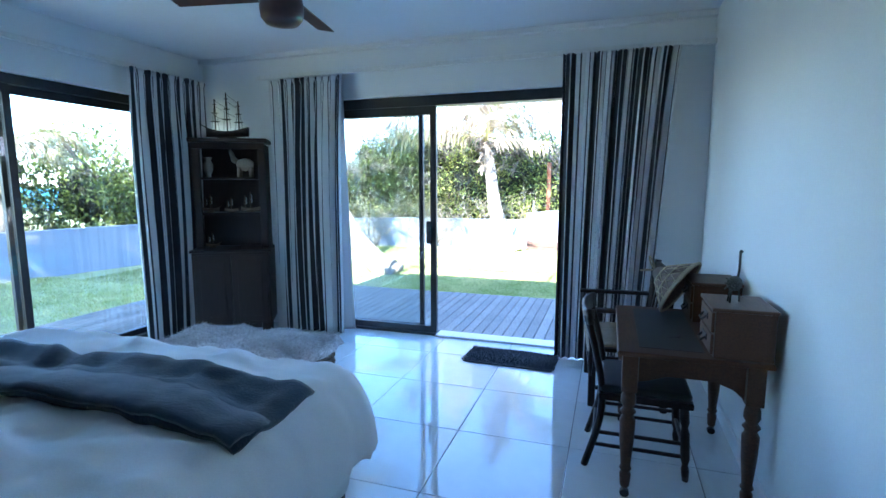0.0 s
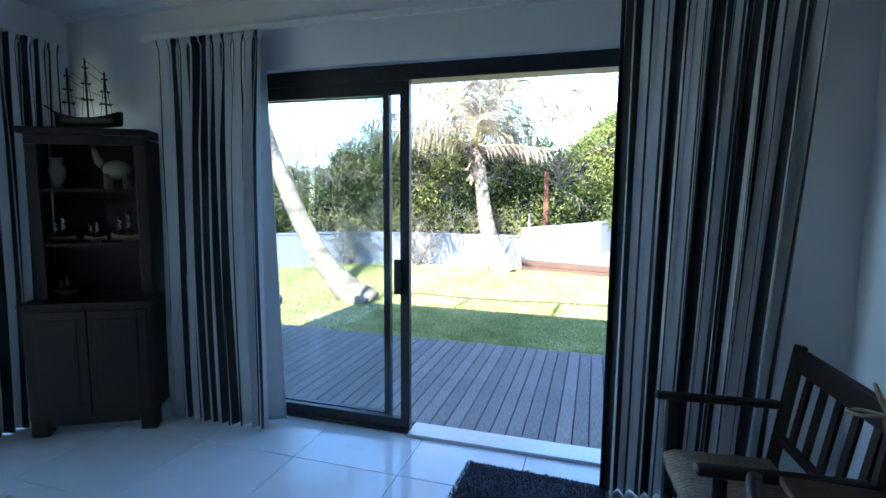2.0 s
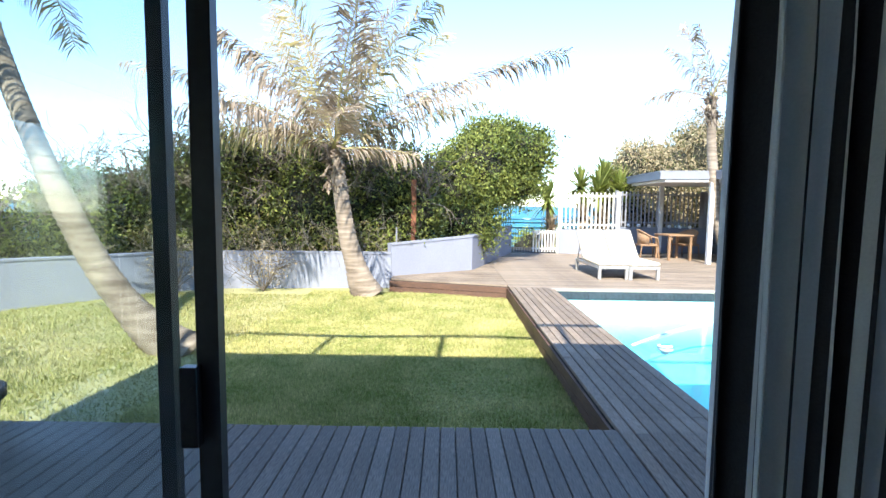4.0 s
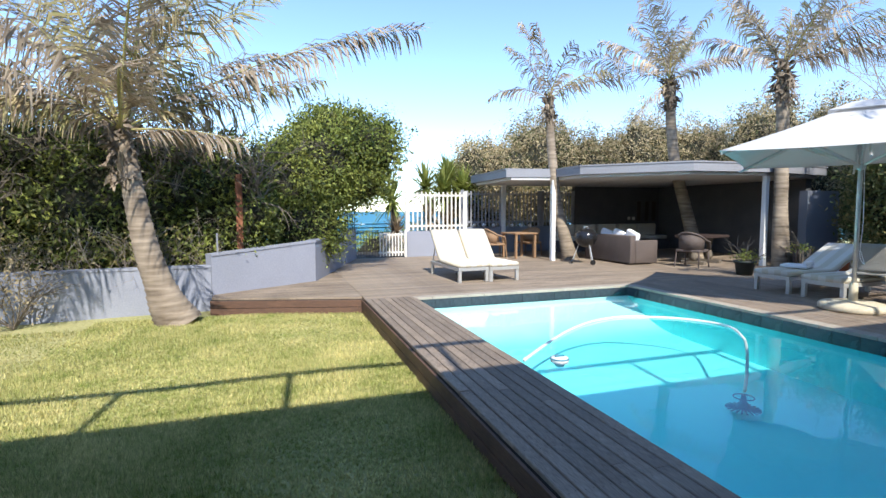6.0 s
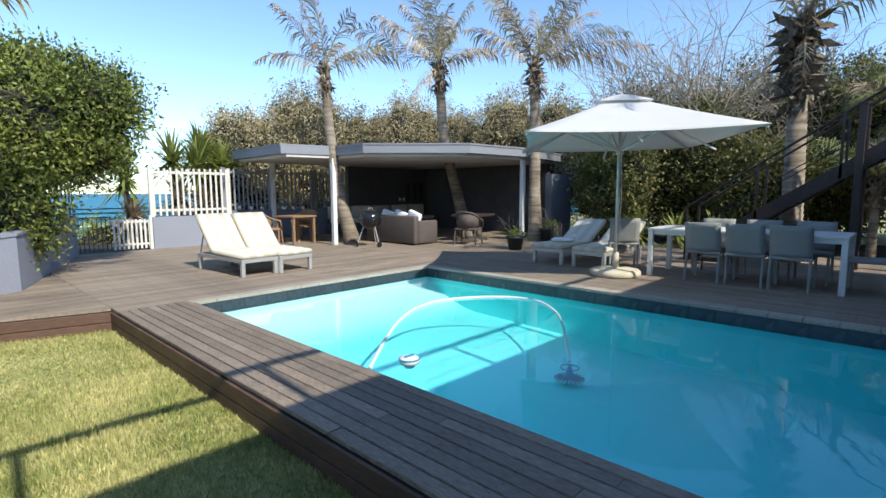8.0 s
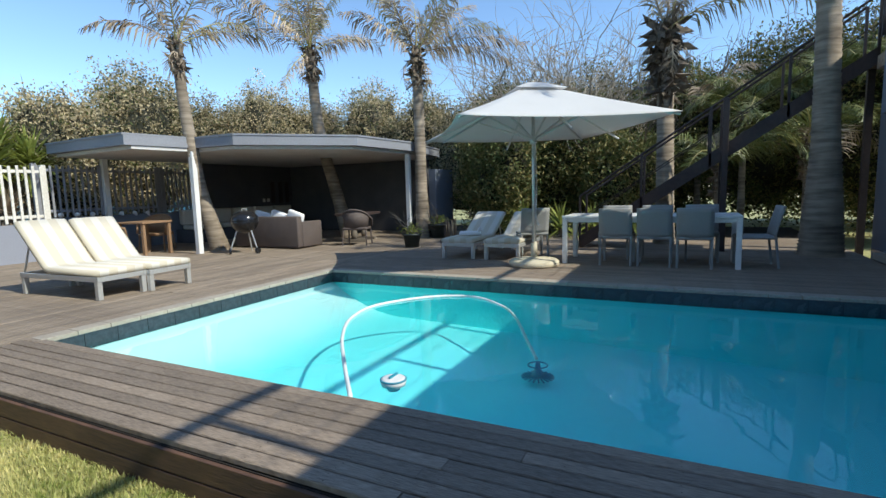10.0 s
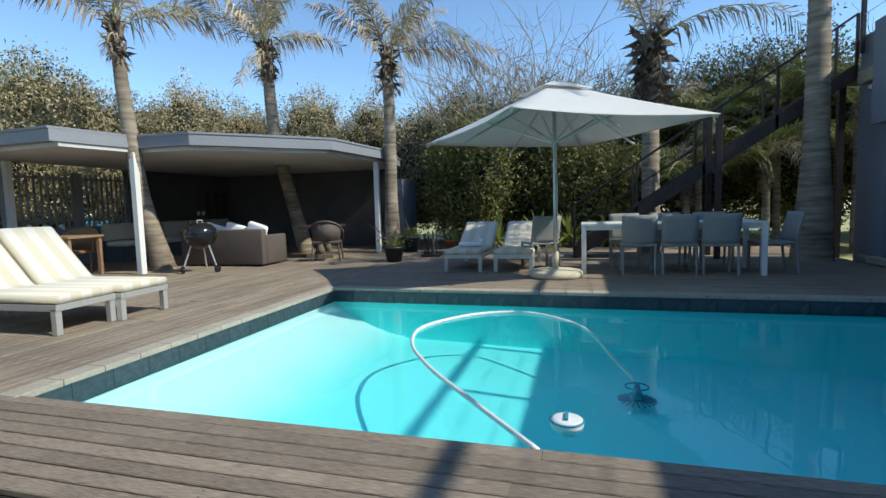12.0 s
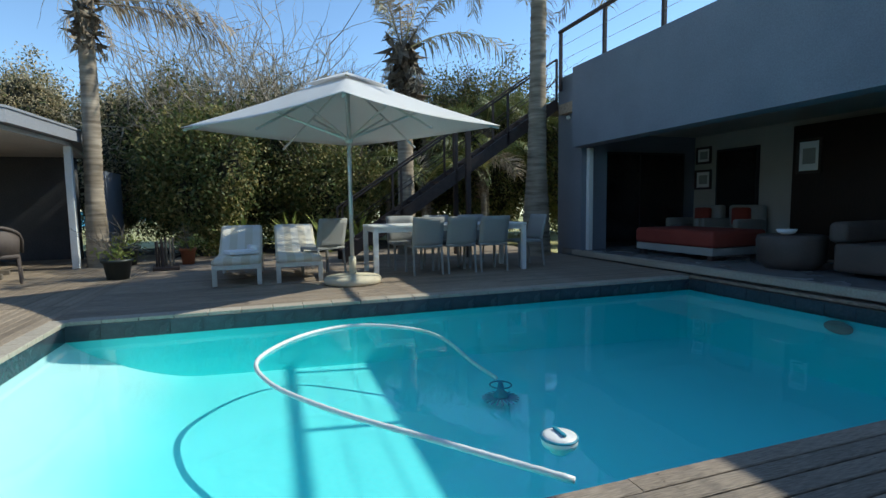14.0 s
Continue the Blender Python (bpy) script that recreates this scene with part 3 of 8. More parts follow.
def shrub(name, label, category, blobs, leaf, seed, clumps=700, per=16, spread=0.10, size=0.085, core=0.72, twigs=0, group="", second=None, twig_len=1.0):
    rng = np.random.default_rng(seed)
    ob = thing(name, label, category, None, group)
    pts_ = clump_points(rng, blobs, clumps, per, spread)
    if second:
        k = rng.random(len(pts_)) < second[1]
        leaf_cloud("foliage", pts_[~k], size, leaf, rng, ob)
        leaf_cloud("foliage", pts_[k], size, second[0], rng, ob, label="paler sunlit leaves")
    else:
        leaf_cloud("foliage", pts_, size, leaf, rng, ob)
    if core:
        shade_core("inner_shade", blobs, ob, core)
    if twigs:
        st = [(c[0] + rng.uniform(-0.7, 0.7) * r[0], c[1] + rng.uniform(-.5, .5) * r[1], c[2] + r[2] * 0.3) for c, r in blobs for _ in range(twigs)]
        branches("branch", st, rng, ob, M["twig"] if twigs > 3 else M["bark"], twig_len * (1.45 if twigs > 3 else 1), 3, 0.022)
    return ob


def frond_mesh(rng, length, rise, droop, side_droop, leaflet=0.5, gap=0.030, sparse=0.0, width=0.024):
    """A pinnate frond from the origin along +x, as vertex and face arrays (rachis and leaflets)."""
    n = 14
    pts_, d = [Vector((0, 0, 0))], rise
    for i in range(n):
        d -= droop * (0.4 + 1.2 * i / n) / n
        pts_.append(pts_[-1] + Vector((math.cos(d), 0.0, math.sin(d))) * length / n)
    V, F = [], []
    for i, p in enumerate(pts_):
        r = width * (1 - 0.85 * i / n) + 0.002
        V += [(p.x, p.y - r, p.z), (p.x, p.y, p.z + r * 0.7), (p.x, p.y + r, p.z), (p.x, p.y, p.z - r * 0.5)]
        if i:
            b = 4 * (i - 1)
            for k in range(4):
                F.append((b + k, b + (k + 1) % 4, b + 4 + (k + 1) % 4, b + 4 + k))
    wave = rng.uniform(0, 6.28)
    s = 0.12 * length
    while s < length * 0.995:
        u = s / length
        i = min(int(u * n), n - 1)
        f = u * n - i
        p = pts_[i].lerp(pts_[i + 1], f)
        t = (pts_[i + 1] - pts_[i]).normalized()
        for sgn in (-1, 1):
            if rng.random() < sparse:
                continue
            ln = leaflet * (0.35 + 1.1 * math.sin(math.pi * min(1, 0.12 + 0.83 * u)) ** 0.8) * rng.uniform(0.75, 1.15) * 0.75
            out = Vector((0, sgn, 0))
            fall = side_droop * (0.75 + 0.55 * math.sin(7.0 * u + 1.3 * sgn + wave)) * rng.uniform(0.6, 1.4)
            a = (t * rng.uniform(0.45, 0.9) + out * rng.uniform(0.45, 0.9) + Vector((0, 0, 0.25 - fall * 0.45 + rng.uniform(-0.15, 0.25)))).normalized()
            b_ = (a * 0.7 + t * 0.15 + Vector((rng.uniform(-0.12, 0.12), rng.uniform(-0.12, 0.12), -fall * 1.2))).normalized()
            w = 0.0125 * rng.uniform(0.6, 1.6)
            q0, q1 = p, p + a * ln * 0.5
            q2 = q1 + b_ * ln * 0.5
            k = len(V)
            V += [tuple(q0 - t * w * 0.5), tuple(q0 + t * w * 0.5), tuple(q1 + t * w), tuple(q1 - t * w), tuple(q2 + t * 0.002), tuple(q2 - t * 0.002)]
            F += [(k, k + 1, k + 2, k + 3), (k + 3, k + 2, k + 4, k + 5)]
        s += gap * rng.uniform(0.7, 1.3)
    return np.array(V), np.array(F), 4 * n


def palm(label, spine, radii, seed, fronds, rings=0.09, dead=(), group="palms in the garden", sheath=True, shag=(240, 0.6, 0.19), green="frond"):
    """spine: trunk points; fronds: (azimuth, rise, length, droop, side droop, dry, sparse)."""
    rng = np.random.default_rng(seed)
    ob = thing("palm_tree", label, "palm", None, group)
    line = spline(spine, 14)
    total = sum((b - a).length for a, b in zip(line, line[1:]))
    bm_ = bmesh.new()
    pts_, rad = [], []
    s = 0.0
    for i, p in enumerate(line):
        if i:
            s += (p - line[i - 1]).length
        u = s / total
        k = u * (len(radii) - 1)
        j = min(int(k), len(radii) - 2)
        base = radii[j] + (radii[j + 1] - radii[j]) * (k - j)
        pts_.append(p)
        rad.append(base)
    # leaf scars as fine steps
    fine, frad = [], []
    steps = max(20, int(total / rings))
    for q in range(steps + 1):
        f = q / steps * (len(pts_) - 1)
        i = min(int(f), len(pts_) - 2)
        p = pts_[i].lerp(pts_[i + 1], f - i)
        r = rad[i] + (rad[i + 1] - rad[i]) * (f - i)
        e = (pts_[i + 1] - pts_[i]).normalized()
        fine += [p, p + e * 0.012]
        frad += [r * rng.uniform(1.02, 1.07), r * rng.uniform(0.94, 0.985)]
    tube(bm_, fine, frad, 14)
    part("trunk", bm_, M["trunk"], ob, "ringed grey-brown palm trunk", True)
    top = line[-1]
    if sheath:
        bm_ = bmesh.new()
        r0 = radii[-1]
        for k in range(26):
            az, z0 = k * 2.4, rng.uniform(-0.55, 0.15)
            d = Vector((math.cos(az), math.sin(az), 0))
            out = rng.uniform(1.3, 2.3)
            h = rng.uniform(0.10, 0.32)
            tube(bm_, [top + d * r0 * 0.7 + Vector((0, 0, z0 - 0.1)), top + d * r0 * 1.1 + Vector((0, 0, z0)), top + d * r0 * out + Vector((0, 0, z0 + h * rng.uniform(-0.6, 1.0)))], [0.03, 0.036, 0.010], 5)
        part("leaf_sheath", bm_, M["stub"], ob, "broken brown leaf bases")
        nf = shag[0]
        fz = rng.uniform(-shag[1], 0.35, nf)
        fa = rng.uniform(0, 6.28, nf)
        fr = r0 * rng.uniform(0.8, 1.25, nf)
        fib = leaf_cloud("fibre", np.stack([top.x + fr * np.cos(fa), top.y + fr * np.sin(fa), top.z + fz], 1), shag[2], M["stub"], rng, ob, -0.9, 0.3, "ragged hanging brown fibre")
        fib["kind"] = "stuff"
    for az, rise, ln, droop, sd, dry, sparse in fronds:
        V, F, nr = frond_mesh(rng, ln, radians(rise), radians(droop), sd, leaflet=min(0.72, 0.2 * ln + 0.14), sparse=sparse)
        o = fast_mesh("frond", V, F, M["frond_dry"] if dry else M[green], ob, "dry straw-coloured frond" if dry else "")
        if rng.random() < 0.75:
            o.data.materials.append(M["rachis"])
            o.data.polygons.foreach_set("material_index", np.where(np.arange(len(F)) < nr, 1, 0).astype(np.int32))
        o.matrix_basis = Matrix.Translation(top + Vector((0, 0, 0.12))) @ Matrix.Rotation(radians(az), 4, "Z") @ Matrix.Rotation(radians(rng.uniform(-25, 25)), 4, "X")
    for az, ln in dead:
        V, F, nr = frond_mesh(rng, ln, radians(-15), radians(150), 1.2, leaflet=0.3, sparse=0.35)
        o = fast_mesh("dead_frond", V, F, M["frond_dry"], ob, "dead brown frond hanging down the trunk")
        o.matrix_basis = Matrix.Translation(top) @ Matrix.Rotation(radians(az), 4, "Z")
    return ob


def fan(rng, n, rise, length, dry=0.2, droop=(30, 90), sd=(0.5, 1.1), sparse=0.1):
    return [(k * 360 / n + rng.uniform(-14, 14), rise + rng.uniform(-14, 14), length * rng.uniform(0.8, 1.1), rng.uniform(*droop), rng.uniform(*sd), rng.random() < dry, sparse) for k in range(n)]


rr_ = random.Random(3)
P1 = [(0, 33, 4.6, 25, 1.5, True, 0.12), (12, 26, 2.9, 14, 1.1, False, 0.2), (-8, 6, 1.6, 28, 1.9, True, 0.1), (25, 46, 2.7, 30, 1.4, True, 0.15),
      (180, 33, 4.2, 26, 1.5, True, 0.12), (168, 50, 3.7, 22, 1.4, True, 0.15), (196, 30, 1.7, 55, 2.0, True, 0.1), (-150, 58, 2.9, 45, 1.7, True, 0.15),
      (-95, 72, 3.2, 35, 1.6, True, 0.12), (-60, 66, 3.0, 40, 1.7, True, 0.12), (-35, 60, 3.2, 38, 1.6, False, 0.15), (-120, 80, 3.3, 25, 1.3, False, 0.12),
      (110, 78, 3.3, 25, 1.1, True, 0.15), (70, 74, 3.2, 28, 1.2, False, 0.15), (45, 68, 3.1, 32, 1.3, False, 0.2), (140, 64, 3.2, 34, 1.4, False, 0.2), (-20, 80, 3.3, 24, 1.2, True, 0.15),
      (-118, 24, 3.1, 45, 1.5, True, 0.12), (-75, 22, 3.0, 45, 1.5, True, 0.12), (-150, 20, 2.6, 45, 1.5, False, 0.12)]
palm("young coconut palm with long ragged fronds on the lawn", [(-2.45, 13.1, -0.34), (-2.62, 13.1, 0.0), (-2.85, 13.1, 0.8), (-2.98, 13.1, 1.66), (-3.08, 13.1, 2.3)], [0.31, 0.19, 0.16, 0.14, 0.125], 11, P1, 0.085)
palm("leaning palm with a slender grey trunk on the lawn", [(-3.95, 9.35, -0.36), (-4.45, 9.37, -0.02), (-5.05, 9.4, 0.75), (-5.64, 9.45, 1.94), (-6.15, 9.5, 3.3), (-6.3, 9.5, 4.2)], [0.26, 0.16, 0.14, 0.12, 0.11, 0.10], 12,
     fan(rr_, 13, 40, 2.6, 0.3, (70, 120)), 0.08)
def tuft(rng, n, length):
    """Upright wind-worn crown fronds."""
    return [(k * 360 / n + rng.uniform(-18, 18), rng.uniform(64, 86), length * rng.uniform(0.75, 1.1), rng.uniform(18, 50), rng.uniform(1.0, 1.7), rng.random() < 0.7, 0.25) for k in range(n)]


palm("slender curved palm beside the pavilion roof", [(6.62, 17.05, -0.1), (6.38, 17.0, 0.55), (6.1, 16.95, 1.4), (5.97, 16.9, 2.12), (5.85, 16.9, 3.1), (5.79, 16.9, 4.1)], [0.22, 0.155, 0.135, 0.12, 0.11, 0.095], 13,
     [(172, 24, 1.7, 62, 1.5, True, 0.2), (160, 66, 1.9, 22, 1.6, True, 0.2), (130, 80, 2.1, 20, 1.6, True, 0.2), (185, 78, 1.9, 25, 1.7, True, 0.2), (-8, 44, 2.4, 62, 1.3, False, 0.2), (-35, 34, 2.2, 60, 1.4, True, 0.25), (15, 60, 1.5, 50, 1.4, True, 0.3), (-90, 70, 1.5, 45, 1.6, True, 0.25)], 0.085, dead=((30, 0.8), (200, 0.7)), shag=(150, 0.45, 0.2))
palm("palm growing up through the pavilion roof", [(9.95, 15.95, -0.1), (9.75, 16.1, 1.0), (9.4, 16.25, 2.4), (9.2, 16.25, 3.4), (9.05, 16.2, 4.6)], [0.2, 0.16, 0.145, 0.135, 0.12], 14,
     tuft(rr_, 8, 2.1) + [(172, 26, 2.7, 34, 1.1, True, 0.3), (185, -25, 1.5, 50, 1.6, True, 0.2), (-15, 42, 2.4, 55, 1.3, True, 0.2), (-40, 34, 2.0, 60, 1.4, True, 0.25), (150, 48, 2.2, 40, 1.4, True, 0.2)], 0.085, dead=((60, 0.9), (180, 1.0), (300, 0.8)), shag=(170, 0.5, 0.22))
palm("straight palm standing at the pavilion post", [(10.2, 13.72, -0.1), (10.05, 13.68, 1.2), (9.9, 13.6, 2.8), (9.75, 13.55, 4.35)], [0.2, 0.145, 0.135, 0.12], 15,
     tuft(rr_, 8, 2.1) + [(-55, 26, 2.9, 50, 1.3, True, 0.25), (-80, 10, 2.3, 45, 1.5, True, 0.2), (-35, 44, 3.0, 58, 1.3, False, 0.2), (140, 40, 2.0, 45, 1.5, True, 0.25)], 0.085, dead=((20, 1.0), (140, 0.9), (250, 1.1)), shag=(200, 0.6, 0.24))
palm("palm with a skirt of dead fronds behind the dining table", [(9.85, 7.95, -0.3), (9.82, 7.96, 1.4), (9.75, 7.98, 3.0), (9.7, 8.0, 4.0)], [0.22, 0.17, 0.155, 0.14], 16,
     tuft(rr_, 5, 1.9) + [(-82, 36, 3.0, 82, 1.5, False, 0.4)], 0.085, dead=((20, 1.2), (110, 1.3), (200, 1.1), (290, 1.2)), shag=(300, 1.1, 0.42))
palm("tall thick palm trunk beside the house", [(8.55, 5.58, -0.1), (8.48, 5.6, 1.2), (8.3, 5.68, 3.0), (8.05, 5.8, 5.6)], [0.32, 0.19, 0.155, 0.135], 17,
     fan(rr_, 12, 30, 2.6, 0.3, (70, 120), (0.7, 1.3), 0.15), 0.085, dead=((-40, 2.0), (200, 1.8)))

# hedges behind the garden wall
rng = np.random.default_rng(7)
for lab, cx, cy, w, h in (("dark green coastal hedge behind the wall", -8.4, 14.6, 1.3, 1.3), ("dense green hedge behind the wall", -6.4, 14.9, 1.4, 1.85), ("dense dark hedge with dry undergrowth", -4.5, 15.0, 1.5, 1.95), ("thick leafy hedge behind the young palm", -2.5, 15.3, 1.4, 1.75)):
    lump = random.Random(int(cx * 10))
    blobs = [((cx + lump.uniform(-w, w), cy - 0.25 + lump.uniform(-0.25, 0.2), h * lump.uniform(0.35, 1.45)), (lump.uniform(0.3, 0.55), lump.uniform(0.3, 0.5), lump.uniform(0.25, 0.5))) for _ in range(9)]
    blobs += [((cx, cy + 0.3, h * 0.75 - 0.2), (w, 1.0, h)), ((cx - 0.6, cy + 0.1, h * 0.6), (0.8, 0.8, h * 0.7)), ((cx + 0.6, cy, h * 0.7), (0.85, 0.8, h * 0.75)), ((cx + 0.2, cy + 0.1, 0.35), (w, 0.75, 0.8))]
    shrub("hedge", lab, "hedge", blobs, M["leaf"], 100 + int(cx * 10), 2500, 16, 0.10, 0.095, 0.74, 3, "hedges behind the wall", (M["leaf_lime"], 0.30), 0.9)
blobs = [((0.0, 16.7, 2.35), (1.35, 1.0, 1.05)), ((0.95, 16.6, 2.75), (0.8, 0.8, 0.75)), ((-0.8, 16.4, 1.8), (1.0, 0.9, 1.1)), ((0.7, 16.7, 2.0), (0.8, 0.7, 0.6)), ((-0.5, 16.0, 0.95), (0.9, 0.5, 0.7)), ((0.1, 16.9, 3.1), (0.8, 0.7, 0.6))]
bush = shrub("tree", "broad bright green coastal tree over the wall", "tree", blobs, M["leaf_lime"], 200, 3000, 18, 0.11, 0.085, 0.7, 0, "", (M["leaf"], 0.4))
bm = bmesh.new()
tube(bm, [(0.0, 16.9, -0.3), (0.05, 16.8, 0.8), (0.1, 16.75, 1.8)], [0.14, 0.11, 0.08], 8)
for tx, ty, tz in ((0.95, 16.6, 2.7), (-0.8, 16.4, 2.0), (0.3, 16.9, 3.0)):
    tube(bm, [(0.08, 16.78, 1.2), ((0.08 + tx) / 2, 16.7, (1.4 + tz) / 2), (tx, ty, tz)], [0.07, 0.05, 0.025], 6)
part("trunk", bm, M["bark"], bush)
# dry undergrowth along the foot of the hedge
for k, (sx, sy) in enumerate(((-7.4, 14.0), (-6.2, 14.1), (-5.2, 14.15), (-4.1, 14.2), (-3.4, 14.2), (-2.6, 14.3))):
    ob = thing("undergrowth", "dry tangled twigs at the foot of the hedge", "shrub", None, "dry undergrowth behind the wall")
    rng = np.random.default_rng(140 + k)
    branches("branch", [(sx, sy, 0.2), (sx + 0.4, sy, 0.2)], rng, ob, M["twig"], 0.8, 7, 0.010, 0.8, 2)
    leaf_cloud("foliage", np.array([(sx + 0.2, sy, 0.65)]) + rng.normal(size=(500, 3)) * (0.45, 0.12, 0.25), 0.075, M["leaf_lime"] if k % 2 else M["leaf_olive"], rng, ob)
# bare scrub in front of the wall
for k, (sx, sy) in enumerate(((-4.55, 13.35), (-6.1, 12.9))):
    ob = thing("bare_shrub", "half-bare twiggy shrub in front of the wall", "shrub", None, "twiggy shrubs at the wall")
    rng = np.random.default_rng(40 + k)
    branches("branch", [(sx, sy, LAWN)], rng, ob, M["bark"], 0.75, 12, 0.012, 0.9, 2)
    leaf_cloud("foliage", np.array([(sx, sy, 0.35)]) + rng.normal(size=(900, 3)) * (0.28, 0.15, 0.28), 0.05, M["leaf_brown"], rng, ob)
# green thicket west of the garden
for k, (cx, cy, w, h) in enumerate(((-12.4, 3.6, 1.4, 1.7), (-12.3, 6.6, 1.3, 1.9), (-11.5, 9.0, 1.2, 1.45), (-11.2, 10.8, 1.2, 1.25), (-9.8, 12.4, 1.0, 1.0))):
    shrub("shrub", "loose green shrub behind the garden wall", "shrub", [((cx, cy, h * 0.75), (w, 1.1, h)), ((cx + 0.3, cy + 0.9, h * 0.5), (0.8, 0.8, h * 0.7))], M["leaf"], 300 + k, 620, 15, 0.13, 0.12, 0.42, 3, "shrubs behind the west wall", (M["leaf_lime"], 0.4))
palm("low palm with hanging fronds beside the west wall", [(-10.75, 6.75, -0.3), (-10.7, 6.8, 0.9), (-10.6, 6.85, 1.75)], [0.2, 0.16, 0.13], 18, fan(rr_, 14, 45, 1.9, 0.25, (90, 150), (0.9, 1.4), 0.05), 0.085)

# feathery palms far back in the garden
for k, (x, y, h) in enumerate(((13.6, 6.3, 2.7), (13.2, 4.6, 3.1), (12.6, 3.2, 2.9), (14.5, 7.3, 3.2), (12.0, 5.2, 1.8), (11.9, 6.9, 1.4))):
    palm("feathery clump palm in the back garden", [(x, y, -0.3), (x + 0.05, y, h * 0.5), (x + 0.1, y, h)], [0.09, 0.08, 0.07], 30 + k, fan(rr_, 12, 52, 2.0, 0.1, (70, 130), (0.5, 0.9), 0.05), 0.12, (), "feathery palms in the back garden", green="frond_green")

# a far screen of trees closes the back garden
for k, (x, y) in enumerate(((20.5, 12.0), (21.0, 8.5), (21.0, 5.0), (20.5, 1.5), (19.0, -2.0), (16.0, -4.0))):
    shrub("tree", "dense green tree at the back of the garden", "tree", [((x, y, 2.0), (1.9, 2.0, 2.3)), ((x - 0.5, y + 0.8, 3.2), (1.4, 1.4, 1.3))], M["leaf"], 700 + k, 700, 15, 0.2, 0.2, 0.75, 1, "trees at the back of the garden", (M["leaf_lime"], 0.35), 1.2)

# brownish coastal scrub behind the pavilion
for k, (cx, cy, w, h) in enumerate(((6.4, 22.3, 1.5, 1.95), (8.7, 22.6, 1.6, 2.4), (11.1, 22.5, 1.7, 2.2), (13.4, 22.3, 1.7, 2.6), (15.6, 21.8, 1.7, 2.5), (16.4, 19.4, 1.6, 2.7), (16.5, 17.0, 1.5, 2.5), (16.0, 14.9, 1.5, 2.2))):
    blobs = [((cx, cy, h), (w, 1.3, h)), ((cx - 0.7, cy - 0.3, h * 1.15), (0.9, 0.9, h * 0.75)), ((cx + 0.7, cy - 0.2, h * 1.2), (0.9, 0.9, h * 0.78))]
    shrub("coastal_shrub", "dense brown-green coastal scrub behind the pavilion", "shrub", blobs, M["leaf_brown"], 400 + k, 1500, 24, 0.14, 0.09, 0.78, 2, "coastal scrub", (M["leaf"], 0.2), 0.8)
# green trees behind the loungers and the table
for k, (lab, cx, cy, w, h, tw) in enumerate((("dark leafy shrub beside the pavilion", 11.6, 12.2, 0.9, 1.55, 1), ("tall tangled shrub with bare twigs", 13.2, 10.9, 1.4, 1.9, 8), ("loose yellow-green shrub behind the loungers", 13.0, 9.3, 1.2, 1.3, 2),
                                     ("tall dark tree behind the dining table", 15.5, 8.0, 1.6, 2.35, 2), ("tall leafy tree behind the stair", 16.0, 5.2, 1.9, 2.75, 2), ("dense tree in the back garden", 18.0, 2.5, 2.0, 2.6, 1), ("dense dark tree in the back garden", 14.8, 12.8, 1.6, 2.2, 5), ("tall garden tree beyond the stair", 14.6, 3.6, 1.7, 2.6, 2), ("tall leafy tree beside the house", 13.2, 1.6, 1.6, 2.2, 1), ("dense garden tree far behind the house", 17.5, -1.0, 2.0, 2.6, 1), ("tall tree beyond the tangled shrub", 17.0, 10.4, 1.9, 2.5, 4))):
    blobs = [((cx, cy, h), (w, w * 0.9, h)), ((cx - 0.4, cy - 0.6, h * 1.2), (w * 0.6, w * 0.6, h * 0.7)), ((cx + 0.3, cy + 0.6, h * 1.1), (w * 0.65, w * 0.6, h * 0.75))]
    shrub("tree" if h > 2 else "shrub", lab, "tree" if h > 2 else "shrub", blobs, M["leaf"], 500 + k, 1400, 20, 0.15, 0.10, 0.66, tw, "back garden greenery", (M["leaf_olive"], 0.42), 1.5)


def rosette(label, x, y, z, stem, seed, n=70, ln=0.75, mat="leaf", group="spiky plants"):
    """A sword-leaved plant on a stem."""
    rng_ = np.random.default_rng(seed)
    ob = thing("yucca", label, "plant", None, group)
    bm_ = bmesh.new()
    tube(bm_, [(x, y, z), (x + 0.05, y, z + stem * 0.5), (x, y, z + stem)], [0.09, 0.075, 0.07], 8)
    part("stem", bm_, M["bark"], ob)
    V, F = [], []
    for k in range(n):
        az, el = rng_.uniform(0, 6.28), rng_.uniform(-0.7, 1.45)
        d = Vector((math.cos(az) * math.cos(el), math.sin(az) * math.cos(el), math.sin(el)))
        s = Vector((-math.sin(az), math.cos(az), 0)) * 0.032
        p = Vector((x, y, z + stem + rng_.uniform(-0.15, 0.1)))
        L_ = ln * rng_.uniform(0.7, 1.1)
        q, e = p + d * L_ * 0.55, p + d * L_ + Vector((0, 0, -0.12 * L_))
        i = len(V)
        V += [tuple(p - s), tuple(p + s), tuple(q + s), tuple(q - s), tuple(e + s * 0.1), tuple(e - s * 0.1)]
        F += [(i, i + 1, i + 2, i + 3), (i + 3, i + 2, i + 4, i + 5)]
    fast_mesh("leaf_rosette", np.array(V), np.array(F), M[mat], ob)
    return ob
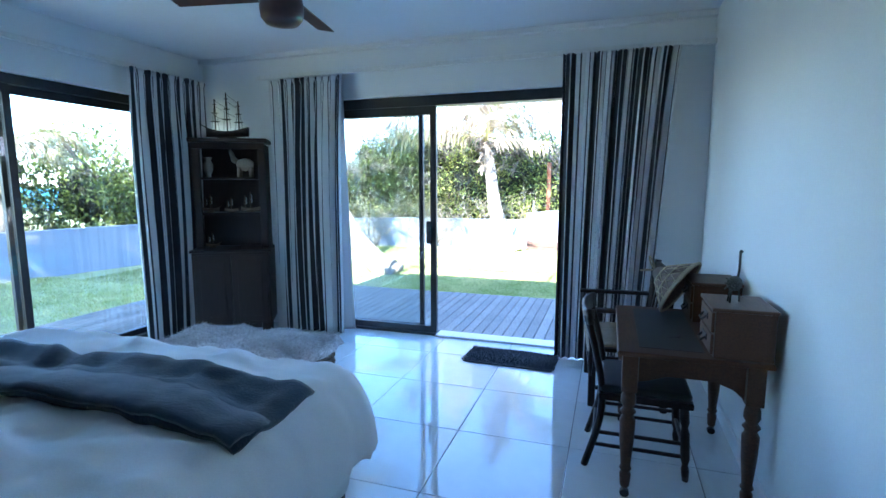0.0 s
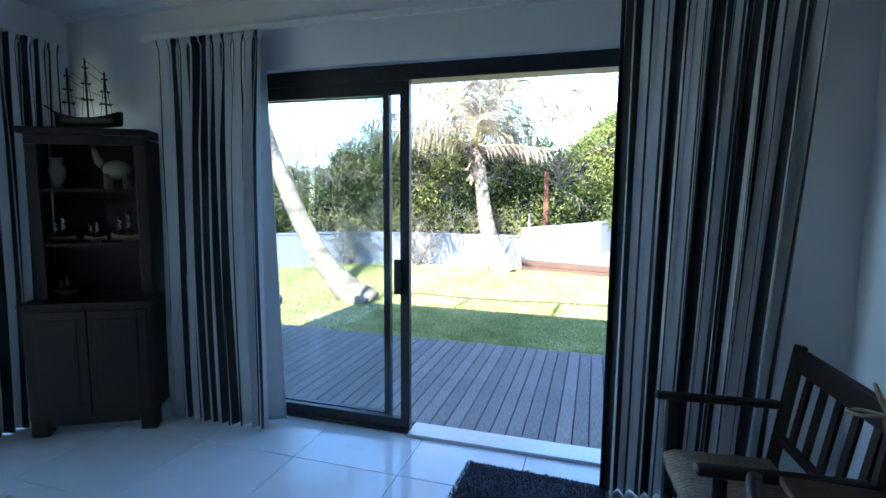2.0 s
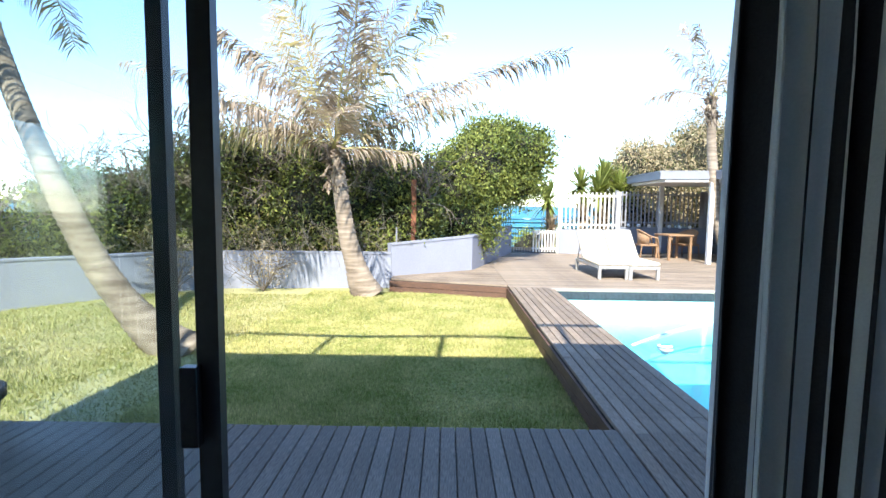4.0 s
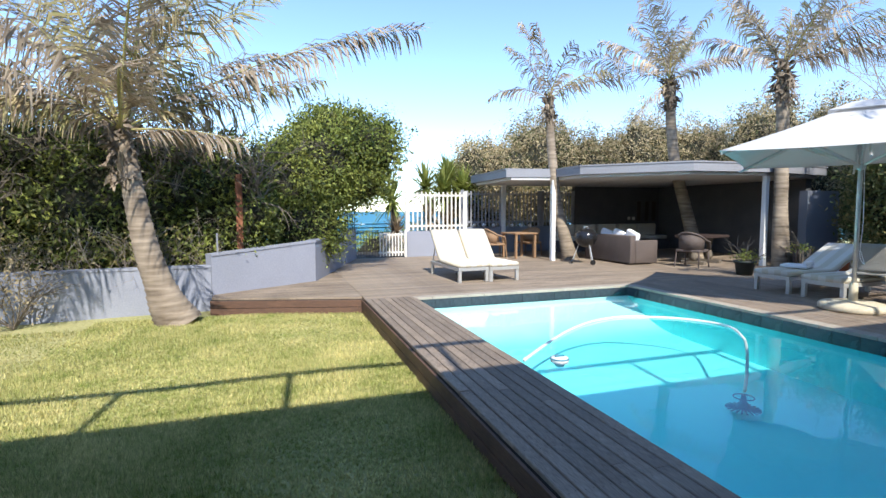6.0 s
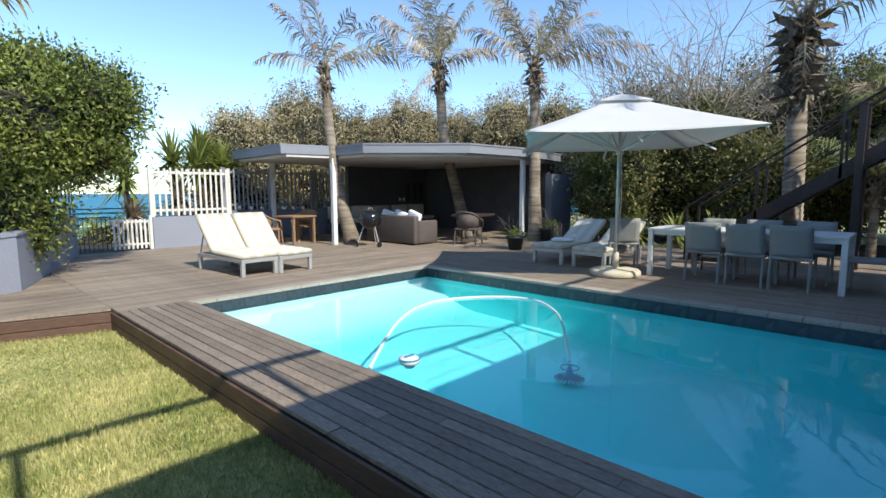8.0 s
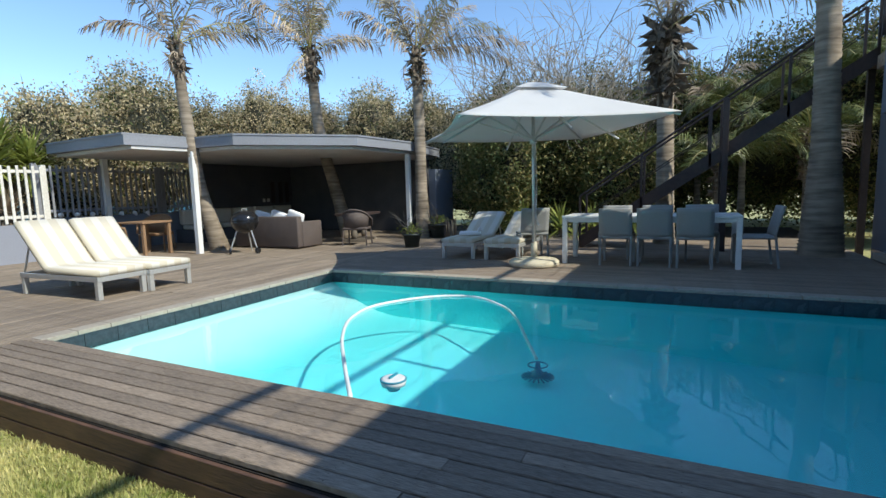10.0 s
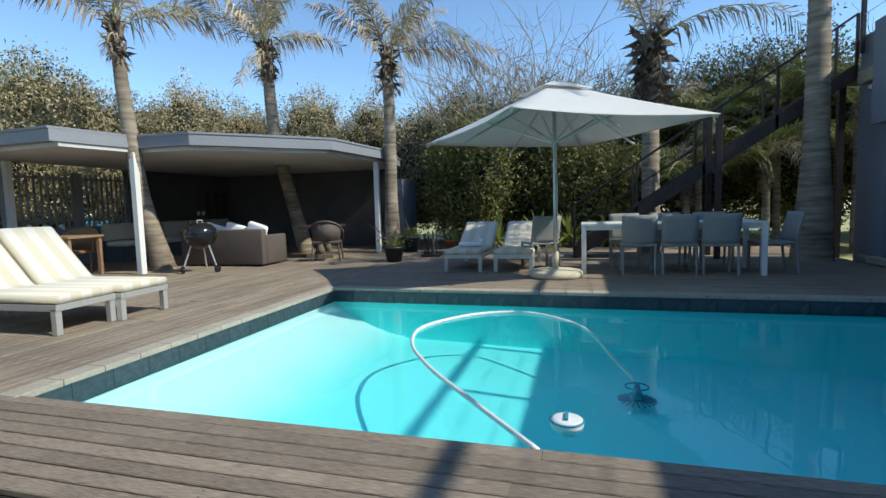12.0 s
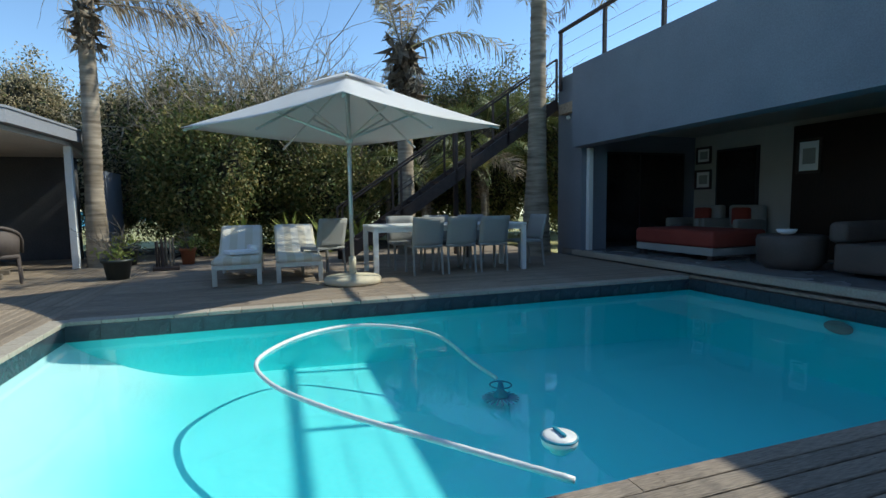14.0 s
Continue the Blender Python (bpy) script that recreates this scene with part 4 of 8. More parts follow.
for k, (x, y, st) in enumerate(((3.6, 21.0, 2.2), (4.5, 21.4, 2.5), (4.15, 20.8, 2.0), (2.6, 21.6, 1.7), (5.0, 21.2, 2.1))):
    rosette("spiky yucca with a dry skirt behind the white fence", x, y, -0.3, st + 0.2, 60 + k, 150, 1.0, "leaf_lime")
    rosette("dry straw-coloured yucca leaves behind the white fence", x + 0.1, y - 0.1, -0.3, st - 0.8, 70 + k, 110, 0.85, "frond_dry", "dry yucca skirts")
for k, (x, y) in enumerate(((10.9, 10.3), (11.3, 9.6), (11.1, 11.3), (11.6, 8.7))):
    rosette("broad-leaved strelitzia clump behind the loungers", x, y, -0.05, 0.25, 80 + k, 40, 0.8, "leaf_lime", "leafy clumps behind the loungers")
shrub("shrub", "low green dune scrub beyond the beach gate", "shrub", [((2.3, 22.5, -0.2), (1.0, 0.8, 0.8)), ((4.0, 23.0, -0.2), (1.4, 0.8, 1.0))], M["leaf_lime"], 640, 420, 14, 0.11, 0.1, 0.7)

# lawn blades
def lawn(name, x0, x1, y0, y1, n, seed, label):
    rng_ = np.random.default_rng(seed)
    x, y = rng_.uniform(x0, x1, n), rng_.uniform(y0, y1, n)
    h = rng_.uniform(0.015, 0.055, n) * (0.8 + 0.5 * np.sin(x * 2.1) * np.sin(y * 1.7))
    a = rng_.uniform(0, 6.28, n)
    lean = rng_.normal(size=(n, 2)) * 0.016
    w = rng_.uniform(0.003, 0.0085, n)
    v = np.empty((n, 3, 3))
    v[:, 0] = np.stack([x - w * np.cos(a), y - w * np.sin(a), np.full(n, LAWN - 0.012)], 1)
    v[:, 1] = np.stack([x + w * np.cos(a), y + w * np.sin(a), np.full(n, LAWN - 0.012)], 1)
    v[:, 2] = np.stack([x + lean[:, 0], y + lean[:, 1], LAWN + h], 1)
    ob = fast_mesh(name, v.reshape(-1, 3), np.arange(n * 3).reshape(n, 3), M["grass"])
    tagged(ob, label, "grass", "", "stuff")
lawn("grass", -3.6, 0.15, 6.95, 11.0, 130000, 1, "short sun-bleached green lawn grass")
lawn("grass", -3.6, 0.15, 11.0, 13.4, 45000, 2, "short sun-bleached green lawn grass by the wall")
# unseen tree added south of the side deck, for the dappled shade on it
side_tree = shrub("tree", "unseen spreading tree added to shade the side deck", "tree", [((-7.2, -1.2, 4.3), (2.2, 2.0, 1.2)), ((-8.6, 0.8, 4.0), (1.6, 1.6, 1.0)), ((-6.0, 0.4, 4.4), (1.0, 1.2, 0.8)), ((-5.3, -0.9, 4.5), (1.0, 1.2, 0.7)), ((-9.3, 2.8, 3.9), (1.3, 1.4, 0.9)), ((-7.4, 2.4, 4.6), (1.4, 1.3, 0.8)), ((-9.6, -1.6, 3.6), (1.5, 1.6, 1.2))], M["leaf"], 660, 2300, 16, 0.2, 0.16, 0.55)
bm = bmesh.new()
tube(bm, [(-7.8, -1.0, -0.35), (-7.7, -0.9, 1.5), (-7.5, -0.8, 3.2)], [0.22, 0.17, 0.12], 10)
for tx, ty, tz in ((-6.2, 0.2, 4.2), (-8.6, 0.6, 4.0), (-9.4, -1.4, 3.7), (-7.2, -1.4, 4.6)):
    tube(bm, [(-7.5, -0.8, 2.9), ((-7.5 + tx) / 2, (-0.8 + ty) / 2, 3.3 + 0.1 * tz), (tx, ty, tz)], [0.1, 0.07, 0.04], 7)
part("trunk", bm, M["bark"], side_tree)
lawn("grass", -9.9, -5.58, 1.0, 6.95, 45000, 4, "green lawn grass in dappled shade beside the side deck")
lawn("grass", -9.0, -3.6, 6.95, 13.0, 60000, 3, "short green lawn grass round the leaning palm")

# ---------------------------------------------------------------- garden structures
def bars(parent, name, pts_list, r, mat, sides=6):
    for a, b in pts_list:
        bm_ = bmesh.new()
        tube(bm_, [a, b], r, sides)
        part(name, bm_, mat, parent)


# low wall with white paling, and the beach gate
bm = boxes((2.52, 4.42, 19.3, 19.5, LAWN - 0.1, 0.70))
setting("fence_wall_low", bm, M["bwall"], "low blue-grey wall under the white paling", "wall")
def paling(label, x0, x1, y, zb, zt, mat, gap=0.14, posts=True, group=""):
    ob = thing("fence", label, "fence", None, group)
    n = round((x1 - x0) / gap)
    me = finish(boxes((-0.024, 0.024, -0.012, 0.012, zb, zt - 0.03), bevel=0.004), "paling", mat)
    for k in range(n + 1):
        o = new("paling", me)
        o.parent = ob
        o.location = (x0 + 0.05 + (x1 - x0 - 0.1) * k / n, y - 0.03, 0.01 * math.sin(k * 2.7))
    for z in (zb + 0.10, zt - 0.16):
        part("rail", boxes((x0, x1, y - 0.012, y + 0.03, z, z + 0.06), bevel=0.004), mat, ob)
    if posts:
        for x in (x0, x1):
            part("post", boxes((x - 0.045, x + 0.045, y - 0.045, y + 0.045, zb - 0.1, zt), bevel=0.008), mat, ob)
    return ob
paling("white weathered paling fence on the low wall", 2.55, 4.38, 19.38, 0.72, 1.88, M["fence_white"])
# roof shade put into the colours: darker wall, grey palings instead of white
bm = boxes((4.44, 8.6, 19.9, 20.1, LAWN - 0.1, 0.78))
setting("fence_wall_pavilion", bm, M["wall_out"], "grey wall under the pavilion fence, roof shade in its colour", "wall")
paling("paling fence under the pavilion roof, shade painted as grey", 4.5, 5.85, 19.98, 0.80, 1.95, M["roof"])
paling("paling fence under the pavilion roof, shade painted as grey", 5.95, 7.25, 19.98, 0.80, 1.95, M["roof"])
paling("paling fence under the pavilion roof, shade painted as grey", 7.35, 8.55, 19.98, 0.80, 1.95, M["roof"])
gate = thing("gate", "low white timber gate to the beach path", "gate")
for k in range(9):
    x = 1.75 + 0.09 * k
    part("paling", boxes((x - 0.022, x + 0.022, 19.36, 19.38, -0.02, 0.66), bevel=0.004), M["fence_white"], gate)
for z in (0.06, 0.58):
    part("rail", boxes((1.70, 2.50, 19.385, 19.42, z, z + 0.05), bevel=0.004), M["fence_white"], gate)
part("post", boxes((2.46, 2.54, 19.30, 19.38, DECK, 0.74), bevel=0.008), M["fence_white"], gate)
rail = thing("railing", "slim dark metal railing at the head of the beach steps", "railing")
for k in range(8):
    bars(rail, "bar", [((1.12 + 0.085 * k, 19.5, DECK), (1.12 + 0.085 * k, 19.5, 0.72))], 0.008, M["frame"])
bars(rail, "rail", [((1.08, 19.5, 0.72), (1.74, 19.5, 0.72))], 0.014, M["frame"])
screen = thing("lattice_panel", "dark metal grille panel on the wall end", "grille")
for k in range(7):
    f = k / 6
    bars(screen, "bar", [((0.35 + 0.62 * f, 17.3 + 1.75 * f, 0.74), (0.35 + 0.62 * f, 17.3 + 1.75 * f, 1.65))], 0.012, M["frame"])
for z in (0.80, 1.2, 1.6):
    bars(screen, "rail", [((0.33, 17.25, z), (0.98, 19.08, z))], 0.014, M["frame"])
# post and wires in the hedge
ob = thing("timber_post", "reddish timber post standing at the hedge", "post")
part("post", boxes((-1.76, -1.65, 14.55, 14.66, LAWN, 1.95), bevel=0.01), M["post_red"], ob)
ob = thing("fence_post", "thin pale metal post on the garden wall", "post")
bars(ob, "post", [((-2.02, 14.0, 0.35), (-2.02, 14.0, 0.95))], 0.015, M["roof"])

# ---------------------------------------------------------------- pavilion
ROOF = [(4.65, 17.08), (5.95, 16.85), (5.98, 15.72), (7.74, 13.97), (9.95, 13.80), (12.4, 14.3), (12.4, 20.1), (4.85, 20.1)]
bm = bmesh.new()
prism(bm, ROOF, 2.17, 2.38)
setting("pavilion_roof", bm, M["roof"], "flat grey pavilion roof with a deep fascia", "roof")
cxr, cyr = 8.6, 17.2
bm = bmesh.new()
prism(bm, [(cxr + (x - cxr) * 0.965, cyr + (y - cyr) * 0.955) for x, y in ROOF], 2.10, 2.166)
setting("pavilion_ceiling", bm, M["soffit"], "pale boarded underside of the pavilion roof", "ceiling")
bm = bmesh.new()
o = [(cxr + (x - cxr) * 1.006, cyr + (y - cyr) * 1.006) for x, y in ROOF]
prism(bm, o, 2.36, 2.395)
setting("trim_pavilion", bm, M["roof"], "thin drip edge along the grey roof fascia", "trim")
bm = boxes((8.602, 12.3, 19.9, 20.1, LAWN, 2.1), (12.1, 12.3, 14.6, 19.9, LAWN, 2.1))
setting("wall_pavilion", bm, M["dark_wall"], "charcoal painted back wall of the pavilion", "wall")
bm = boxes((11.0, 12.1, 13.75, 13.95, LAWN, 1.75))
setting("wall_pavilion_side", bm, M["wall_out"], "grey free-standing wall beside the pavilion", "wall")
for x, y, w in ((5.92, 16.86, 0.055), (9.95, 14.0, 0.055), (5.9, 19.9, 0.06)):
    ob = tagged(part("post", boxes((x - w, x + w, y - w, y + w, DECK, 2.1), bevel=0.006), M["white_paint"]), "slim white pavilion post", "post", "pavilion posts")
SOCK = 10.8
for k, (x, z) in enumerate(((SOCK, 1.0), (SOCK + 0.19, 1.0))):
    ob = thing("wall_socket", "small white socket plate on the dark wall", "socket", None, "sockets on the pavilion wall")
    part("plate", boxes((x - 0.055, x + 0.055, 19.885, 19.9, z - 0.055, z + 0.055), bevel=0.005), M["white_paint"], ob)
    part("switch", boxes((x - 0.015, x + 0.015, 19.878, 19.886, z - 0.02, z + 0.02)), M["white_paint"], ob)
for k in range(7):
    x = 4.9 + 0.33 * k
    bm = bmesh.new()
    lathe(bm, [(0.01, 0.0), (0.05, 0.01), (0.06, 0.04), (0.03, 0.09), (0.008, 0.14)], (0, 0, 0), 8)
    bmesh.ops.rotate(bm, verts=bm.verts, matrix=Matrix.Rotation(1.1 + 0.2 * k, 3, "X"))
    o_ = tagged(part("seashell", bm, M["linen"], None, "", True), "pale seashell lying on the wall top", "shell", "shells on the wall")
    o_.location = (x, 19.96, 0.82)
for x in (11.2, 11.55, 11.85):
    ob = tagged(part("wall_plaque", boxes((x - 0.08, x + 0.08, 19.86, 19.9, 0.9, 1.6), bevel=0.02), M["stair"]), "narrow dark carved plaque on the wall", "wall art", "plaques on the pavilion wall")

M["wicker"] = material("grey_brown_wicker", (0.13, 0.10, 0.085), (0.07, 0.055, 0.05), 0.7, fine=90, bump=1.0)
M["wicker_tan"] = material("tan_wicker", (0.36, 0.22, 0.12), (0.22, 0.13, 0.07), 0.7, fine=90, bump=1.0)
M["cushion"] = material("cream_cushion", (0.66, 0.60, 0.50), (0.58, 0.52, 0.43), 0.9, fine=120, bump=0.2)
M["chair"] = material("grey_woven_chair", (0.34, 0.34, 0.32), (0.27, 0.27, 0.255), 0.7, fine=140, bump=0.6, piece=0.06)
M["silver"] = material("silver_paint", (0.62, 0.62, 0.60), (0.52, 0.52, 0.5), 0.35, metal=0.5, bump=0.02)
M["canvas"] = material("white_umbrella_canvas", (0.72, 0.71, 0.69), (0.66, 0.65, 0.63), 0.85, fine=90, bump=0.1, through_light=0.25)
M["black_enamel"] = material("black_enamel", (0.012, 0.012, 0.013), (0.018, 0.018, 0.019), 0.18, bump=0.02)
M["base"] = material("cream_concrete", (0.62, 0.55, 0.40), (0.50, 0.44, 0.32), 0.8, fine=50, bump=0.2)
M["pot"] = material("dark_green_pot", (0.028, 0.038, 0.034), (0.02, 0.026, 0.024), 0.5, bump=0.1)
M["terracotta"] = material("terracotta", (0.42, 0.13, 0.05), (0.30, 0.09, 0.04), 0.8, bump=0.2)


def striped(name, a, b, width, axis=0, rough=0.9):
    """Even woven stripes across one axis of the thing."""
    m = material(name, a, tuple(0.92 * c for c in a), rough, fine=120, bump=0.2)
    N, L = m.node_tree.nodes, m.node_tree.links
    bsdf = N["Principled BSDF"]
    old = bsdf.inputs["Base Color"].links[0].from_socket
    tc = N.new("ShaderNodeTexCoord")
    sep = N.new("ShaderNodeSeparateXYZ")
    L.new(tc.outputs["Object"], sep.inputs[0])
    md = N.new("ShaderNodeMath")
    md.operation = "PINGPONG"
    md.inputs[1].default_value = width
    L.new(sep.outputs[axis], md.inputs[0])
    gt = N.new("ShaderNodeMath")
    gt.operation = "GREATER_THAN"
    gt.inputs[1].default_value = width / 2
    L.new(md.outputs[0], gt.inputs[0])
    mix = N.new("ShaderNodeMix")
    mix.data_type = "RGBA"
    mix.inputs["B"].default_value = (*b, 1)
    L.new(old, mix.inputs["A"])
    L.new(gt.outputs[0], mix.inputs["Factor"])
    L.new(mix.outputs["Result"], bsdf.inputs["Base Color"])
    return m
M["stripe"] = striped("cream_striped_cushion", (0.68, 0.64, 0.55), (0.58, 0.52, 0.40), 0.11, 0)


def sun_lounger(m, label, group, back=48, mattress="stripe"):
    """Foot at the origin's -y end, head towards +y; 0.62 wide, 1.85 long."""
    ob = thing("sun_lounger", label, "lounger", m, group)
    w, ln, h = 0.31, 1.85, 0.28
    for x in (-w + 0.03, w - 0.03):
        for y in (0.04, ln - 0.35):
            part("leg", boxes((x - 0.03, x + 0.03, y - 0.03, y + 0.03, 0, h - 0.04), bevel=0.004), M["silver"], ob)
    bm_ = boxes((-w, -w + 0.04, 0, ln - 0.3, h - 0.06, h), (w - 0.04, w, 0, ln - 0.3, h - 0.06, h), (-w + 0.04, w - 0.04, 0, 0.04, h - 0.06, h), (-w + 0.04, w - 0.04, ln - 0.34, ln - 0.3, h - 0.06, h), bevel=0.004)
    part("frame", bm_, M["silver"], ob)
    for k in range(6):
        y = 0.12 + 0.17 * k
        part("slat", boxes((-w + 0.04, w - 0.04, y, y + 0.08, h - 0.03, h - 0.015)), M["silver"], ob)
    # mattress bends up at the hinge
    hinge, a = 1.02, radians(back)
    prof = [(0.0, h + 0.0), (hinge - 0.1, h)]
    for k in range(1, 5):
        f = k / 4 * a
        prof.append((hinge - 0.1 + 0.2 * math.sin(f) / max(0.3, a), h + 0.2 * (1 - math.cos(f)) / max(0.3, a)))
    bl = 0.72
    y1, z1 = prof[-1]
    for k in range(1, 4):
        prof.append((y1 + bl * k / 3 * math.cos(a), z1 + bl * k / 3 * math.sin(a)))
    bm_ = bmesh.new()
    rows = []
    for i, (y, z) in enumerate(prof):
        j0, j1 = max(0, i - 1), min(len(prof) - 1, i + 1)
        t = Vector((0, prof[j1][0] - prof[j0][0], prof[j1][1] - prof[j0][1])).normalized()
        n_ = Vector((0, -t.z, t.y))
        th = 0.085
        ring = []
        for x, q in ((-w + 0.0, 0.25), (-w + 0.03, 0.0), (w - 0.03, 0.0), (w, 0.25), (w, 0.75), (w - 0.04, 1.0), (0, 1.06), (-w + 0.04, 1.0), (-w, 0.75)):
            ring.append(bm_.verts.new(Vector((x, y, z)) + n_ * th * q))
        rows.append(ring)
    for r0, r1 in zip(rows, rows[1:]):
        for k in range(len(r0)):
            bm_.faces.new((r0[k], r0[(k + 1) % len(r0)], r1[(k + 1) % len(r0)], r1[k]))
    bm_.faces.new(rows[0][::-1])
    bm_.faces.new(rows[-1])
    bmesh.ops.recalc_face_normals(bm_, faces=bm_.faces)
    part("mattress", bm_, M[mattress], ob, "padded cream mattress", True)
    e = Vector((0, y1 + bl * math.cos(a), z1 + bl * math.sin(a)))
    for x in (-w + 0.05, w - 0.05):
        bm_ = bmesh.new()
        tube(bm_, [(x, y1, z1 - 0.02), (x, e.y, e.z - 0.02)], 0.018, 6)
        tube(bm_, [(x, y1 + 0.4 * math.cos(a), z1 + 0.4 * math.sin(a) - 0.02), (x, y1 + 0.45, h - 0.03)], 0.014, 6)
        part("back_frame", bm_, M["silver"], ob)
    return ob
lg = "silver-framed sun lounger with a cream mattress in the sun"
l1 = sun_lounger(pose(2.42, 13.80, DECK, 0, 0, 3), lg, "loungers by the pool end")
copy_thing(l1, pose(3.04, 13.76, DECK, 0, 0, 3))
l2 = sun_lounger(pose(6.62, 11.15, DECK, 0, 0, -90), "silver-framed sun lounger with a striped cushion under the umbrella", "loungers by the dining table", 29)
copy_thing(l2, pose(6.62, 10.34, DECK, 0, 0, -90))
ob = thing("towel", "folded striped towel lying on the lounger", "towel", pose(7.15, 11.12, DECK + 0.385, 0, 0, 20))
bm = bmesh.new()
box(bm, -0.17, 0.17, -0.2, 0.2, 0.0, 0.055, bevel=0.02)
part("fold", bm, M["linen"], ob, "", True)
bm = bmesh.new()
tube(bm, [(-0.15, -0.17, 0.08), (0.15, -0.17, 0.08)], 0.04, 10)
part("roll", bm, M["linen"], ob, "rolled towel end", True)

# umbrella
um = thing("parasol", "large white square canvas parasol on a silver pole", "umbrella", pose(6.25, 9.67, DECK))
bm = bmesh.new()
lathe(bm, [(0.02, 0), (0.36, 0.0), (0.385, 0.02), (0.385, 0.07), (0.35, 0.10), (0.1, 0.115), (0.06, 0.13)], (0, 0, 0), 36)
part("base", bm, M["base"], um, "round cream concrete base", True)
bm = bmesh.new()
tube(bm, [(0, 0, 0.1), (0, 0, 2.72)], 0.028, 12)
part("pole", bm, M["silver"], um, "", True)
bm = bmesh.new()
lathe(bm, [(0.03, 0.0), (0.05, 0.01), (0.05, 0.25), (0.03, 0.27)], (0, 0, 0.1), 16)
part("collar", bm, M["base"], um, "", True)
A_U = math.atan2(4.11, 0.70)
half, z_rim, z_top = 2.085, 2.09, 2.77
corner = [Vector((half * math.cos(A_U + k * math.pi / 2), half * math.sin(A_U + k * math.pi / 2), z_rim + (0.04 if k == 2 else -0.03 if k == 0 else 0))) for k in range(4)]
bm = bmesh.new()
n = 12
apex_r = 0.17
for k in range(4):
    a, b = corner[k], corner[(k + 1) % 4]
    grid = []
    for i in range(n + 1):
        row = []
        for j in range(n + 1):
            rim = a.lerp(b, j / n)
            inner = Vector((a.x, a.y, 0)).lerp(Vector((b.x, b.y, 0)), j / n) * (apex_r / half)
            inner.z = z_top - 0.06
            f = i / n
            p = inner.lerp(rim, f)
            sag = 0.02 * math.sin(math.pi * f) + 0.035 * 4 * (j / n) * (1 - j / n) * f * f
            p.z -= sag
            p.x -= p.x * 0.05 * 4 * (j / n) * (1 - j / n) * f * f
            p.y -= p.y * 0.05 * 4 * (j / n) * (1 - j / n) * f * f
            row.append(bm.verts.new(p))
        grid.append(row)
    for i in range(n):
        for j in range(n):
            bm.faces.new((grid[i][j], grid[i + 1][j], grid[i + 1][j + 1], grid[i][j + 1]))
bmesh.ops.remove_doubles(bm, verts=bm.verts, dist=1e-4)
can = part("canopy", bm, M["canvas"], um, "", True)
sol = can.modifiers.new("cloth", "SOLIDIFY")
sol.thickness = 0.004
bm = bmesh.new()
for k in range(4):
    a, b = corner[k] * 0.26, corner[(k + 1) % 4] * 0.26
    ai, bi = corner[k] * 0.09, corner[(k + 1) % 4] * 0.09
    a.z = b.z = z_top - 0.135
    ai.z = bi.z = z_top - 0.02
    t0 = bm.verts.new((0, 0, z_top + 0.015))
    va, vb, vc, vd = (bm.verts.new(p) for p in (a, b, bi, ai))
    bm.faces.new((va, vb, vc, vd))
    bm.faces.new((vd, vc, t0))
bmesh.ops.remove_doubles(bm, verts=bm.verts, dist=1e-4)
part("vent", bm, M["canvas"], can, "small raised vent flap", True)
for k in range(8):
    c = corner[k // 2] if k % 2 == 0 else (corner[k // 2] + corner[(k // 2 + 1) % 4]) / 2 * 0.96
    bm = bmesh.new()
    tube(bm, [Vector((0, 0, z_top - 0.1)), Vector((c.x * 0.5, c.y * 0.5, (z_top - 0.1 + c.z - 0.03) / 2 - 0.035)), Vector((c.x * 0.985, c.y * 0.985, c.z - 0.035 if k % 2 == 0 else c.z - 0.09))], 0.016, 6)
    rib = part("rib", bm, M["silver"], um)
    bm = bmesh.new()
    tube(bm, [Vector((0, 0, 1.92)), Vector((c.x * 0.48, c.y * 0.48, (z_top - 0.1) * 0.52 + (c.z - 0.03) * 0.48 - 0.07))], 0.017, 6)
    part("strut", bm, M["silver"], rib)
bm = bmesh.new()
lathe(bm, [(0.03, 0), (0.055, 0.01), (0.055, 0.08), (0.03, 0.09)], (0, 0, 1.87), 12)
part("hub", bm, M["silver"], um, "", True)
bm = bmesh.new()
tube(bm, spline([(0.04, -0.02, 1.88), (0.06, -0.03, 1.2), (0.05, -0.02, 0.75), (0.10, -0.05, 0.62), (0.06, -0.02, 0.8)], 6), 0.005, 5)
part("cord", bm, M["linen"], um)
bm = bmesh.new()
lathe(bm, [(0.02, 0), (0.03, 0.02), (0.012, 0.07)], (0, 0, z_top - 0.03), 10)
part("finial", bm, M["base"], um)

# dining table and chairs
tb = thing("dining_table", "long white metal outdoor dining table", "table")
part("tabletop", boxes((6.58, 7.48, 6.84, 9.31, 0.665, 0.70), bevel=0.005), M["white_paint"], tb)
part("apron", boxes((6.62, 7.44, 6.88, 9.27, 0.60, 0.664)), M["white_paint"], tb)
for x in (6.62, 7.44):
    for y in (6.88, 9.27):
        part("leg", boxes((x - 0.035, x + 0.035, y - 0.035, y + 0.035, DECK, 0.66), bevel=0.004), M["white_paint"], tb)


